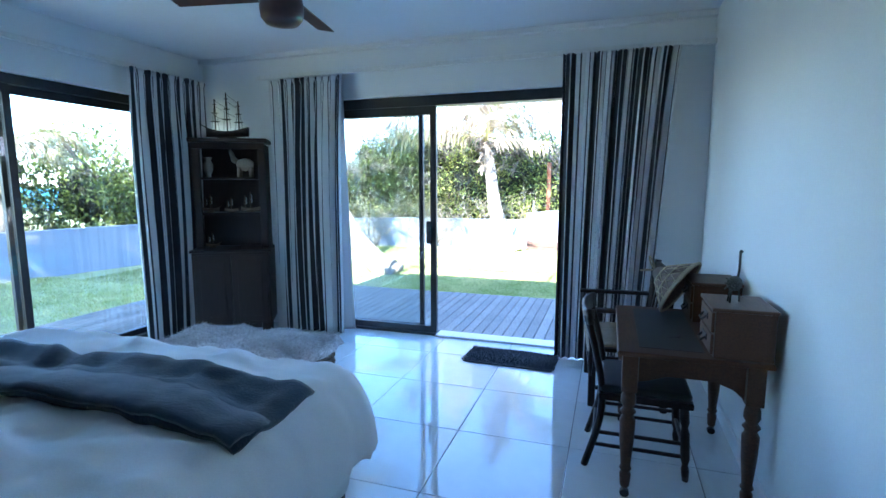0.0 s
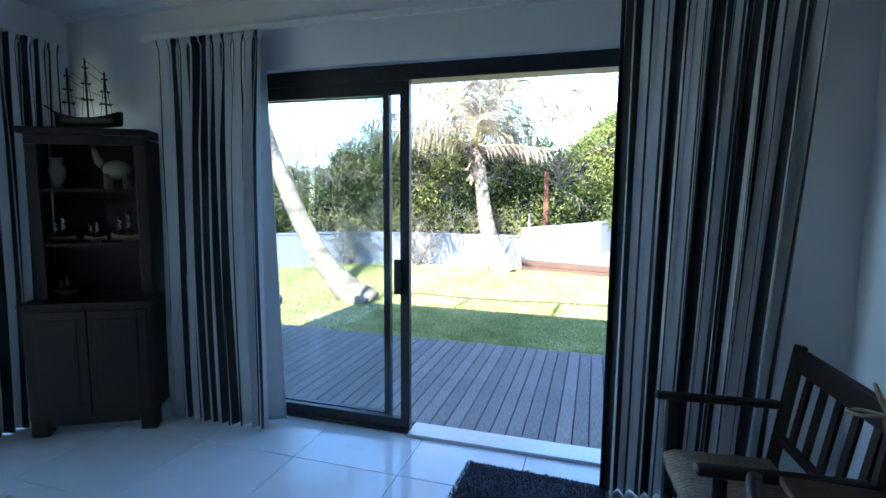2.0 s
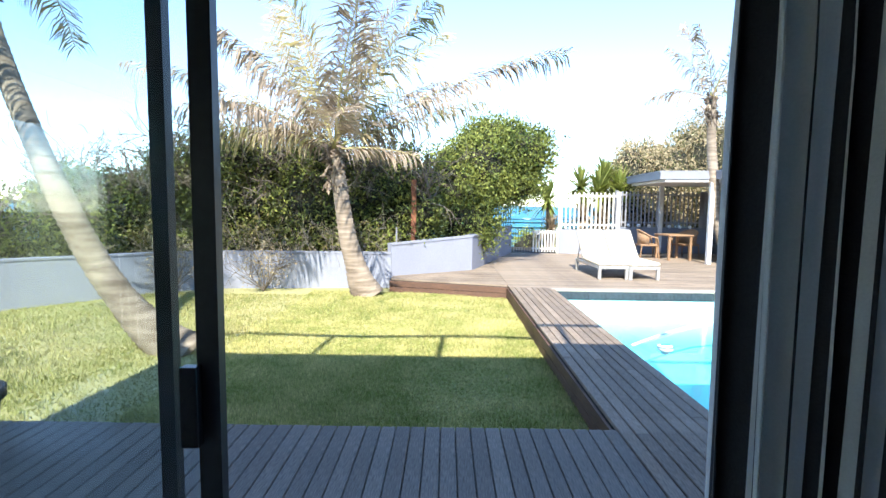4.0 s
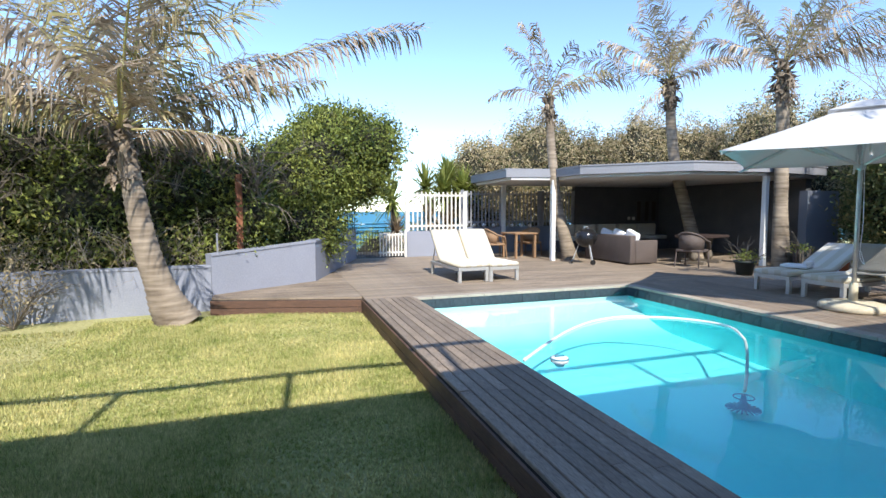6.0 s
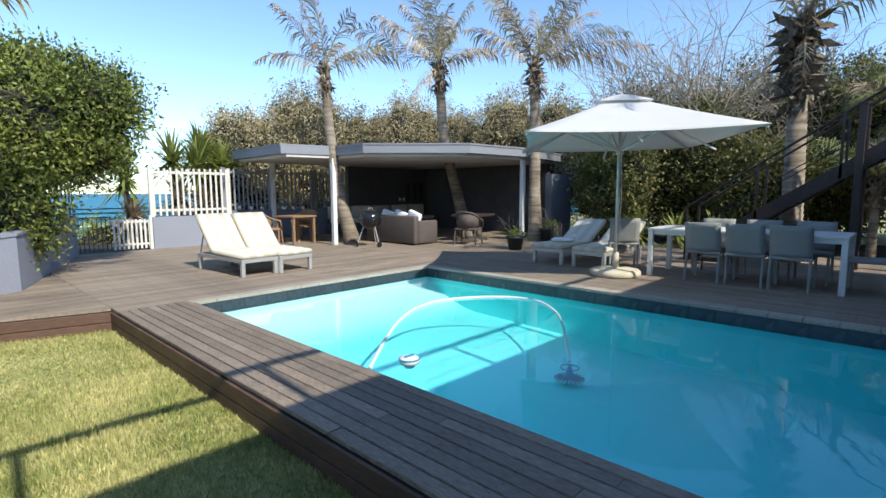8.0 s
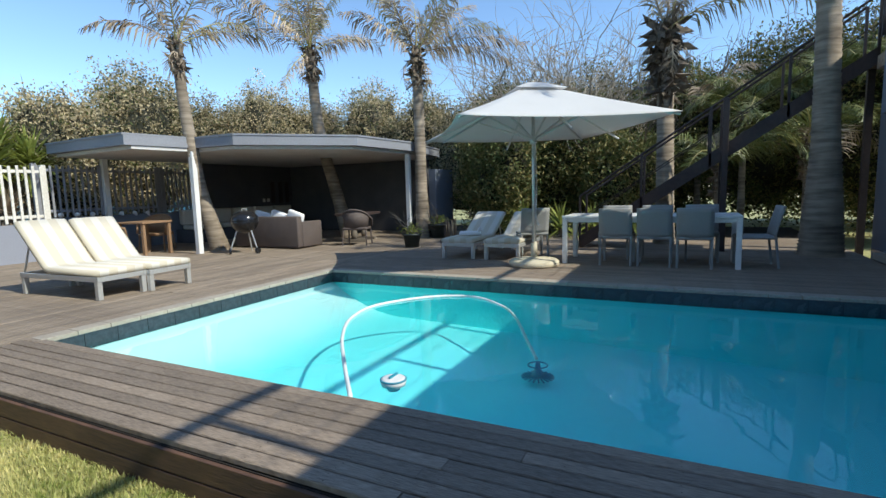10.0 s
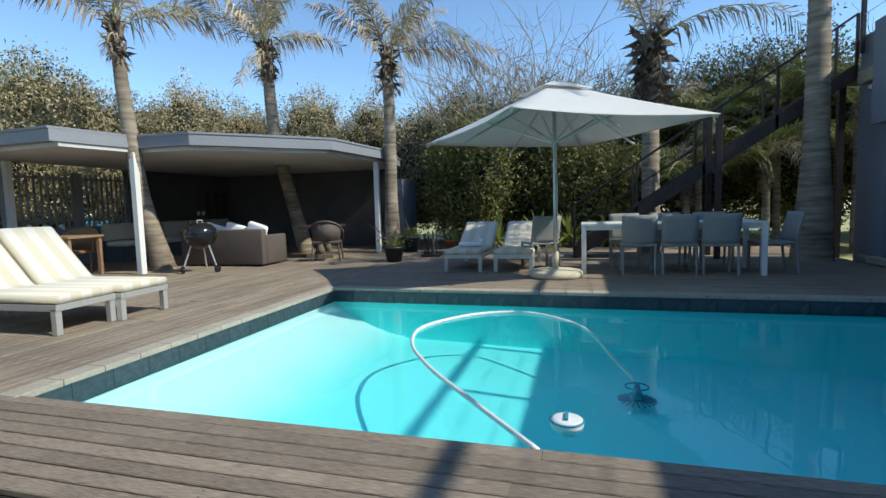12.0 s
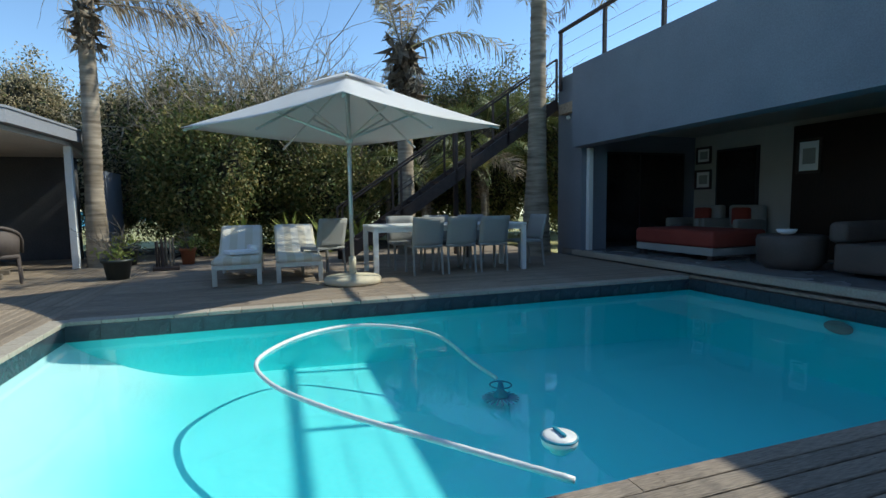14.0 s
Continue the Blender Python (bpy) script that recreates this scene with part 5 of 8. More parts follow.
def garden_chair(m, label, group):
    """Faces +y; back at -y."""
    ob = thing("dining_chair", label, "chair", m, group)
    w = 0.24
    for x in (-w + 0.02, w - 0.02):
        bm_ = bmesh.new()
        box(bm_, x - 0.016, x + 0.016, 0.44, 0.475, 0, 0.42)
        part("leg", bm_, M["chair"], ob)
        bm_ = bmesh.new()
        tube(bm_, [(x, -0.03, 0.0), (x, 0.02, 0.42)], 0.018, 6)
        part("leg", bm_, M["chair"], ob)
    part("seat", boxes((-w, w, 0.0, 0.48, 0.405, 0.45), bevel=0.015), M["chair"], ob, "", True)
    bm_ = bmesh.new()
    nx, nz = 6, 6
    g = []
    for i in range(nz + 1):
        z = 0.43 + 0.43 * i / nz
        g.append([bm_.verts.new((-w + 2 * w * j / nx, 0.02 - 0.10 * (i / nz) ** 1.2 - 0.02 * math.sin(math.pi * j / nx), z)) for j in range(nx + 1)])
    for i in range(nz):
        for j in range(nx):
            bm_.faces.new((g[i][j], g[i][j + 1], g[i + 1][j + 1], g[i + 1][j]))
    b_ = part("backrest", bm_, M["chair"], ob, "", True)
    s_ = b_.modifiers.new("thick", "SOLIDIFY")
    s_.thickness = 0.03
    return ob
cl = "grey woven dining chair drawn up to the white table"
c0 = garden_chair(pose(6.56, 8.50, DECK, 0, 0, -90), cl, "chairs round the dining table")
for x, y, a in ((6.56, 7.96, -90), (6.55, 7.43, -90), (7.72, 8.62, 90), (7.72, 7.98, 90), (7.72, 7.32, 90), (7.05, 6.42, 4), (6.98, 9.86, -62)):
    copy_thing(c0, pose(x, y, DECK, 0, 0, a))

# pavilion furniture
def cushion(bm_, x0, x1, y0, y1, z0, z1):
    box(bm_, x0, x1, y0, y1, z0, z1, bevel=min(0.05, (z1 - z0) * 0.4, (y1 - y0) * 0.4), seg=3)
so = thing("sofa", "grey-brown wicker sofa with white cushions seen from behind", "sofa", pose(7.1, 15.2, DECK, 0, 0, 0))
part("back", boxes((0, 0.16, 0, 1.9, 0.03, 0.72), bevel=0.03), M["wicker"], so, "", True)
for y in (0.0, 1.74):
    part("arm", boxes((0.162, 0.82, y, y + 0.16, 0.03, 0.60), bevel=0.03), M["wicker"], so, "", True)
part("seat_base", boxes((0.162, 0.80, 0.162, 1.738, 0.05, 0.28)), M["wicker"], so)
for k in range(2):
    bm = bmesh.new()
    cushion(bm, 0.18, 0.82, 0.17 + 0.79 * k, 0.94 + 0.79 * k, 0.28, 0.42)
    part("seat_cushion", bm, M["cushion"], so, "cream seat cushion", True)
for k in range(3):
    bm = bmesh.new()
    cushion(bm, -0.21, 0.21, -0.07, 0.07, -0.21, 0.21)
    bmesh.ops.transform(bm, matrix=pose(0.32, 0.35 + 0.5 * k, 0.62, 0, -18, 90 + 10 * k), verts=bm.verts)
    part("scatter_cushion", bm, M["linen"], so, "white scatter cushion", True)
bs = thing("built_in_bench", "long built-in bench with beige cushions along the dark wall", "bench")
part("base", boxes((7.6, 11.9, 19.15, 19.88, DECK, 0.30)), M["dark_wall"], bs)
for k in range(5):
    bm = bmesh.new()
    cushion(bm, 7.65 + 0.84 * k, 8.46 + 0.84 * k, 19.12, 19.7, 0.30, 0.42)
    part("seat_cushion", bm, M["cushion"], bs, "beige seat cushion", True)
    bm = bmesh.new()
    cushion(bm, 7.67 + 0.84 * k, 8.44 + 0.84 * k, 19.66, 19.84, 0.42, 0.82)
    part("back_cushion", bm, M["cushion"], bs, "beige back cushion", True)

# kettle barbecue
bq = thing("barbecue", "black kettle barbecue on three silver legs", "barbecue", pose(6.3, 15.9, DECK))
bm = bmesh.new()
lathe(bm, [(0.02, 0.42), (0.12, 0.44), (0.22, 0.52), (0.27, 0.62), (0.28, 0.68), (0.275, 0.685)], (0, 0, 0), 28)
part("bowl", bm, M["black_enamel"], bq, "", True)
bm = bmesh.new()
lathe(bm, [(0.283, 0.687), (0.283, 0.70), (0.26, 0.78), (0.19, 0.85), (0.08, 0.885), (0.02, 0.89)], (0, 0, 0), 28)
lid = part("lid", bm, M["black_enamel"], bq, "", True)
bm = bmesh.new()
tube(bm, [(-0.06, 0, 0.88), (-0.06, 0, 0.93), (0.06, 0, 0.93), (0.06, 0, 0.88)], 0.012, 6)
part("handle", bm, M["silver"], lid)
for k in range(3):
    a = k * 2.094 + 0.5
    bm = bmesh.new()
    tube(bm, [(0.17 * math.cos(a), 0.17 * math.sin(a), 0.48), (0.33 * math.cos(a), 0.33 * math.sin(a), 0.02 if k == 0 else 0.06)], 0.014, 6)
    leg = part("leg", bm, M["silver"], bq)
    if k:
        bm = bmesh.new()
        tube(bm, [(0.31 * math.cos(a), 0.31 * math.sin(a), 0.065), (0.35 * math.cos(a), 0.35 * math.sin(a), 0.065)], 0.065, 12)
        part("wheel", bm, M["black_enamel"], leg)


def wicker_chair(m, label, mat, group=""):
    ob = thing("wicker_chair", label, "chair", m, group)
    for x in (-0.26, 0.26):
        for y, t in ((-0.22, -0.03), (0.24, 0.03)):
            bm_ = bmesh.new()
            tube(bm_, [(x * 1.08, y + t, 0), (x, y, 0.40)], 0.018, 6)
            part("leg", bm_, mat, ob)
    part("seat", boxes((-0.28, 0.28, -0.25, 0.27, 0.36, 0.42), bevel=0.02), mat, ob, "", True)
    bm_ = bmesh.new()
    arc = [(0.30 * math.cos(t), -0.26 * math.sin(t) - 0.02, 0.66 + 0.16 * max(0, math.sin(t))) for t in [math.pi * k / 12 for k in range(13)]]
    tube(bm_, [(0.30, 0.24, 0.42), (0.31, 0.2, 0.6)] + arc + [(-0.31, 0.2, 0.6), (-0.30, 0.24, 0.42)], 0.025, 8)
    part("top_rail", bm_, mat, ob, "", True)
    bm_ = bmesh.new()
    g0 = [bm_.verts.new((p[0], p[1], p[2])) for p in arc]
    g1 = [bm_.verts.new((p[0] * 0.93, p[1] * 0.93, 0.40)) for p in arc]
    for k in range(12):
        bm_.faces.new((g0[k], g0[k + 1], g1[k + 1], g1[k]))
    b_ = part("backrest", bm_, mat, ob, "", True)
    b_.modifiers.new("thick", "SOLIDIFY").thickness = 0.02
    return ob
wicker_chair(pose(8.25, 14.45, DECK, 0, 0, -70), "old brown wicker tub chair in the pavilion", M["wicker"])
def small_table(m, label, mat, w, d, h, category="table"):
    ob = thing("table", label, category, m)
    part("tabletop", boxes((-w, w, -d, d, h - 0.04, h), bevel=0.006), mat, ob)
    for x in (-w + 0.06, w - 0.06):
        for y in (-d + 0.06, d - 0.06):
            part("leg", boxes((x - 0.03, x + 0.03, y - 0.03, y + 0.03, 0, h - 0.04)), mat, ob)
    return ob
small_table(pose(5.5, 18.0, DECK, 0, 0, 8), "small weathered square table under the roof", M["wicker_tan"], 0.38, 0.38, 0.72)
wc = wicker_chair(pose(4.85, 18.25, DECK, 0, 0, -95), "tan wicker chair beside the small table", M["wicker_tan"], "wicker chairs under the roof")
copy_thing(wc, pose(6.1, 18.5, DECK, 0, 0, 120))
tr = thing("trestle_table", "dark heavy timber trestle table in the pavilion", "table", pose(9.1, 15.0, DECK, 0, 0, 15))
part("tabletop", boxes((-0.55, 0.55, -0.4, 0.4, 0.66, 0.72), bevel=0.008), M["stair"], tr)
for x in (-0.35, 0.35):
    bm = bmesh.new()
    lathe(bm, [(0.06, 0.08), (0.09, 0.2), (0.05, 0.35), (0.08, 0.55), (0.1, 0.659)], (x, 0, 0), 12)
    part("pedestal", bm, M["bark"], tr, "", True)
    part("foot", boxes((x - 0.06, x + 0.06, -0.3, 0.3, 0, 0.079), bevel=0.01), M["bark"], tr)


def potted(m, label, r, h, mat, seed, plant=True):
    ob = thing("potted_plant", label, "plant", m, "pots on the deck")
    bm_ = bmesh.new()
    lathe(bm_, [(r * 0.72, 0), (r * 0.95, h * 0.85), (r * 1.08, h * 0.86), (r * 1.1, h), (r * 0.95, h), (r * 0.9, h * 0.9)], (0, 0, 0), 20)
    part("pot", bm_, mat, ob, "", True)
    if plant:
        rng_ = np.random.default_rng(seed)
        branches("branch", [(0, 0, h * 0.9)], rng_, ob, M["bark"], 0.45, 7, 0.012, 0.7, 1)
        leaf_cloud("foliage", np.array([(0, 0, h + 0.08)]) + rng_.normal(size=(160, 3)) * (0.12, 0.12, 0.06), 0.07, M["leaf_lime"], rng_, ob)
    return ob
potted(pose(8.1, 12.9, DECK), "dark pot with a straggly half-bare plant", 0.2, 0.30, M["pot"], 91)
potted(pose(10.2, 13.3, DECK), "dark planter with a twiggy shrub", 0.24, 0.36, M["pot"], 92)
potted(pose(9.9, 12.2, DECK), "terracotta pot with dry twigs beside the shrub", 0.14, 0.3, M["terracotta"], 93)
potted(pose(-3.68, 6.35, DECK), "tall dark rounded pot on the bedroom deck", 0.19, 0.42, M["pot"], 94, False)
st = thing("log_stand", "dark iron stand holding upright sticks", "stand", pose(9.2, 12.45, DECK, 0, 0, 10))
part("tray", boxes((-0.3, 0.3, -0.2, 0.2, 0.0, 0.06), bevel=0.01), M["stair"], st)
rs = random.Random(8)
for k in range(14):
    x, y = rs.uniform(-0.25, 0.25), rs.uniform(-0.15, 0.15)
    bm = bmesh.new()
    tube(bm, [(x, y, 0.06), (x + rs.uniform(-.05, .05), y, rs.uniform(0.35, 0.55))], 0.016, 5)
    part("stick", bm, M["bark"] if k % 3 else M["stair"], st)

# ---------------------------------------------------------------- pool gear
hose = thing("pool_hose", "white ribbed pool cleaner hose floating in a loop", "hose")
bm = bmesh.new()
line = spline([(1.22, 9.50, WATER), (1.75, 9.95, WATER + 0.012), (2.35, 10.42, WATER + 0.012), (2.95, 10.75, WATER + 0.012), (3.55, 10.82, WATER + 0.01), (4.15, 10.45, WATER + 0.01), (4.35, 9.95, WATER + 0.01), (4.1, 9.5, WATER), (3.85, 9.22, WATER - 0.06), (3.6, 9.0, WATER - 0.25), (3.40, 8.85, -0.55)], 14)
tube(bm, line, [0.0175 if i % 2 else 0.0155 for i in range(len(line))], 10)
part("tube", bm, M["white_paint"], hose, "", True)
# height and flattening of the cleaner fit the camera's view
cln = thing("pool_cleaner", "dark blue suction pool cleaner just above the pool floor", "pool cleaner", pose(3.37, 8.83, -0.73) @ Matrix.Diagonal((0.68, 0.68, 0.5, 1)))
M["cleaner"] = material("blue_rubber", (0.03, 0.30, 0.40), (0.02, 0.20, 0.30), 0.5, bump=0.1)
bm = bmesh.new()
lathe(bm, [(0.03, 0.03), (0.10, 0.04), (0.10, 0.10), (0.05, 0.16), (0.03, 0.3)], (0, 0, 0), 16)
part("body", bm, M["cleaner"], cln, "", True)
for k in range(20):
    a = k * math.pi / 10
    bm = bmesh.new()
    tube(bm, [(0.09 * math.cos(a), 0.09 * math.sin(a), 0.04), (0.24 * math.cos(a), 0.24 * math.sin(a), 0.02)], 0.014, 5)
    part("fin", bm, M["cleaner"], cln)
bm = bmesh.new()
ring = [(0.14 * math.cos(t), 0.14 * math.sin(t), 0.26) for t in [2 * math.pi * k / 20 for k in range(21)]]
tube(bm, ring, 0.012, 6)
part("deflector_wheel", bm, M["cleaner"], cln)
fl = thing("chlorine_floater", "round white floating pool dispenser with a blue rim", "pool float", pose(1.55, 9.37, WATER) @ Matrix.Scale(0.74, 4))
bm = bmesh.new()
lathe(bm, [(0.03, -0.075), (0.06, -0.07), (0.07, -0.03), (0.115, -0.02), (0.125, 0.02), (0.115, 0.045), (0.09, 0.055), (0.02, 0.06)], (0, 0, 0), 24)
part("float", bm, M["white_paint"], fl, "", True)
bm = bmesh.new()
lathe(bm, [(0.119, 0.028), (0.128, 0.03), (0.128, 0.04), (0.117, 0.043)], (0, 0, 0), 24)
part("rim", bm, M["cleaner"], fl, "blue plastic rim", True)
part("handle", boxes((-0.07, 0.07, -0.012, 0.012, 0.06, 0.078), bevel=0.004), M["cleaner"], fl)
# disc stood upright and squashed to an oval to fit the camera's view
weir = thing("pool_drain", "pale disc on the pool wall, squashed to fit the camera's view", "drain", pose(2.93, 5.216, -0.32, -90, 0, 0) @ Matrix.Diagonal((0.85, 0.4, 1, 1)))
bm = bmesh.new()
lathe(bm, [(0.16, 0.0), (0.17, 0.01), (0.15, 0.02), (0.02, 0.022)], (0, 0, 0), 20)
part("cover", bm, M["coping"], weir, "", True)

# ---------------------------------------------------------------- roof railing and garden stair
rl = thing("roof_railing", "dark timber railing round the roof terrace", "railing")
for k in range(10):
    x = HX0 + 0.1 + (HX1 - 0.3 - HX0) * k / 9
    part("post", boxes((x - 0.03, x + 0.03, WALL_Y1 - 0.12, WALL_Y1 - 0.06, PARAPET - 0.3, PARAPET + 0.86), bevel=0.004), M["stair"], rl)
part("handrail", boxes((HX0 + 0.05, HX1 - 0.15, WALL_Y1 - 0.13, WALL_Y1 - 0.05, PARAPET + 0.86, PARAPET + 0.91), bevel=0.006), M["stair"], rl)
bars(rl, "cable", [((HX0 + 0.1, WALL_Y1 - 0.09, PARAPET + z), (HX1 - 0.2, WALL_Y1 - 0.09, PARAPET + z)) for z in (0.3, 0.58)], 0.004, M["silver"])
sw = thing("outdoor_stair", "dark timber open stair from the roof terrace to the garden", "stair")
T0, T1, SY = Vector((8.78, 4.95, 3.05)), Vector((8.78, 9.45, 0.05)), 0.72
for xo in (0.0, SY):
    bm = bmesh.new()
    v = [bm.verts.new((p.x + xo + q, p.y, p.z + h)) for q in (0, 0.05) for p, h in ((T0, -0.13), (T1, -0.13), (T1, 0.13), (T0, 0.13))]
    for f in ((0, 1, 2, 3), (7, 6, 5, 4), (0, 4, 5, 1), (1, 5, 6, 2), (2, 6, 7, 3), (3, 7, 4, 0)):
        bm.faces.new([v[i] for i in f])
    bmesh.ops.recalc_face_normals(bm, faces=bm.faces)
    part("stringer", bm, M["stair"], sw)
    for k in range(5):
        p = T0.lerp(T1, k / 4)
        part("post", boxes((p.x + xo, p.x + xo + 0.04, p.y - 0.02, p.y + 0.02, p.z - 0.1, p.z + 0.92)), M["stair"], sw)
    for hh in (0.92, 0.48):
        bm = bmesh.new()
        tube(bm, [T0 + Vector((xo + 0.025, 0, hh)), T1 + Vector((xo + 0.025, 0, hh))], 0.022 if hh > 0.8 else 0.009, 6)
        part("handrail" if hh > 0.8 else "mid_rail", bm, M["stair"], sw)
for k in range(16):
    p = T0.lerp(T1, (k + 0.5) / 16)
    part("tread", boxes((p.x + 0.05, p.x + SY, p.y - 0.13, p.y + 0.13, p.z - 0.02, p.z + 0.02)), M["stair"], sw)
for f in (0.42, 0.5):
    p = T0.lerp(T1, 0.45)
    x = p.x + (0.0 if f < 0.45 else SY)
    part("support_post", boxes((x - 0.08, x - 0.002, p.y - 0.05, p.y + 0.05, DECK, p.z + 0.9), bevel=0.008), M["stair"], sw)
part("landing", boxes((8.90, 9.55, 4.0, 4.94, 2.95, 3.05)), M["stair"], sw)
for x, y in ((9.5, 4.05), (9.5, 4.85)):
    part("landing_post", boxes((x - 0.05, x + 0.05, y - 0.05, y + 0.05, LAWN, 2.949)), M["stair"], sw)
cam_l = thing("security_light", "small white outdoor wall light", "light", pose(8.45, HY + 0.10, 2.72))
bm = bmesh.new()
lathe(bm, [(0.03, 0), (0.045, 0.02), (0.03, 0.07)], (0, 0, 0), 12)
bmesh.ops.rotate(bm, verts=bm.verts, matrix=Matrix.Rotation(-1.5, 3, "X"))
part("housing", bm, M["white_paint"], cam_l, "", True)

# ---------------------------------------------------------------- bedroom openings
def slab(name, a, mat, parent, label="", bevel=0.004):
    return part(name, boxes(a, bevel=bevel), mat, parent, label)


door = thing("door_1", "bronze aluminium sliding glass door standing half open", "door", None, "", "structure")
y0, y1 = 4.86, 4.99
slab("head_frame", (-2.98, 0.10, y0, y1, 2.035, 2.12), M["frame"], door)
slab("sill", (-2.98, -1.552, y0, y1, -0.005, 0.022), M["frame"], door)
slab("threshold_track", (-1.55, 0.10, y0 - 0.03, y1, -0.004, 0.02), M["silver"], door, "pale aluminium threshold track")
for x in (-2.98, 0.05):
    slab("jamb", (x, x + 0.05, y0, y1, 0.022, 2.035), M["frame"], door)
def leaf(x0, x1, y, parent, name, label, top=0.07, stile=0.055):
    ob = part(name, boxes((x0, x0 + 0.055, y, y + 0.035, 0.024, 2.034), (x1 - stile, x1, y, y + 0.035, 0.024, 2.034), (x0 + 0.055, x1 - stile, y, y + 0.035, 2.034 - top, 2.034), (x0 + 0.055, x1 - stile, y, y + 0.035, 0.024, 0.08)), M["frame"], parent, label)
    pn = part("pane", boxes((x0 + 0.055, x1 - stile, y + 0.015, y + 0.02, 0.08, 2.034 - top)), M["glass"], ob)
    pn.visible_shadow = False
    return ob
leaf(-2.93, -1.695, 4.935, door, "fixed_leaf", "fixed glazed leaf", stile=0.04)
sl = leaf(-2.90, -1.552, 4.88, door, "sliding_leaf", "sliding glazed leaf pushed open")
slab("handle", (-1.635, -1.592, 4.845, 4.879, 0.84, 1.04), M["black_enamel"], sl, "black pull handle")
win = thing("window_1", "wide bronze aluminium sliding window onto the side deck", "window", None, "", "structure")
xw = X_L - 0.12
slab("head_frame", (xw - 0.05, xw + 0.05, 1.3, 4.66, 2.05, 2.12), M["frame"], win)
slab("sill", (xw - 0.05, xw + 0.05, 1.3, 4.66, -0.005, 0.03), M["frame"], win)
for y in (1.3, 4.61):
    slab("jamb", (xw - 0.05, xw + 0.05, y, y + 0.05, 0.03, 2.05), M["frame"], win)
for ya, yb, xo in ((1.35, 3.12, 0.012), (3.05, 4.61, -0.04)):
    lf = part("sash", boxes((xw + xo, xw + xo + 0.03, ya, ya + 0.05, 0.03, 2.05), (xw + xo, xw + xo + 0.03, yb - 0.05, yb, 0.03, 2.05), (xw + xo, xw + xo + 0.03, ya + 0.05, yb - 0.05, 1.99, 2.05), (xw + xo, xw + xo + 0.03, ya + 0.05, yb - 0.05, 0.03, 0.08)), M["frame"], win)
    pn = part("pane", boxes((xw + xo + 0.012, xw + xo + 0.017, ya + 0.05, yb - 0.05, 0.08, 1.99)), M["glass"], lf)
    pn.visible_shadow = False

# curtain tracks
ct = thing("curtain_track", "long white curtain track above the sliding door", "curtain rail")
slab("track", (-3.25, X_R - 0.002, 4.715, 4.745, 2.325, 2.36), M["white_paint"], ct)
for x in (-3.0, -2.05, -1.1, -0.2, 0.4):
    slab("bracket", (x - 0.015, x + 0.015, 4.745, 4.80, 2.335, 2.365), M["white_paint"], ct, "", 0.002)
ct2 = thing("curtain_track", "white curtain track above the side window", "curtain rail")
slab("track", (X_L + 0.055, X_L + 0.085, 1.0, 4.72, 2.315, 2.35), M["white_paint"], ct2)
for y in (1.5, 2.6, 3.7, 4.6):
    slab("bracket", (X_L, X_L + 0.055, y - 0.015, y + 0.015, 2.325, 2.355), M["white_paint"], ct2, "", 0.002)

# striped curtains: the stripes follow the cloth, strip by strip
M["cloth_white"] = material("white_curtain_cloth", (0.84, 0.83, 0.81), (0.77, 0.76, 0.75), 0.9, fine=160, bump=0.2, through_light=0.3, sheen=0.1)
M["cloth_dark"] = material("charcoal_curtain_cloth", (0.022, 0.022, 0.028), (0.034, 0.033, 0.04), 0.9, fine=160, bump=0.25, sheen=0.1)
M["lining"] = material("white_curtain_lining", (0.78, 0.78, 0.78), (0.72, 0.72, 0.72), 0.9, fine=120, bump=0.1, through_light=0.35)


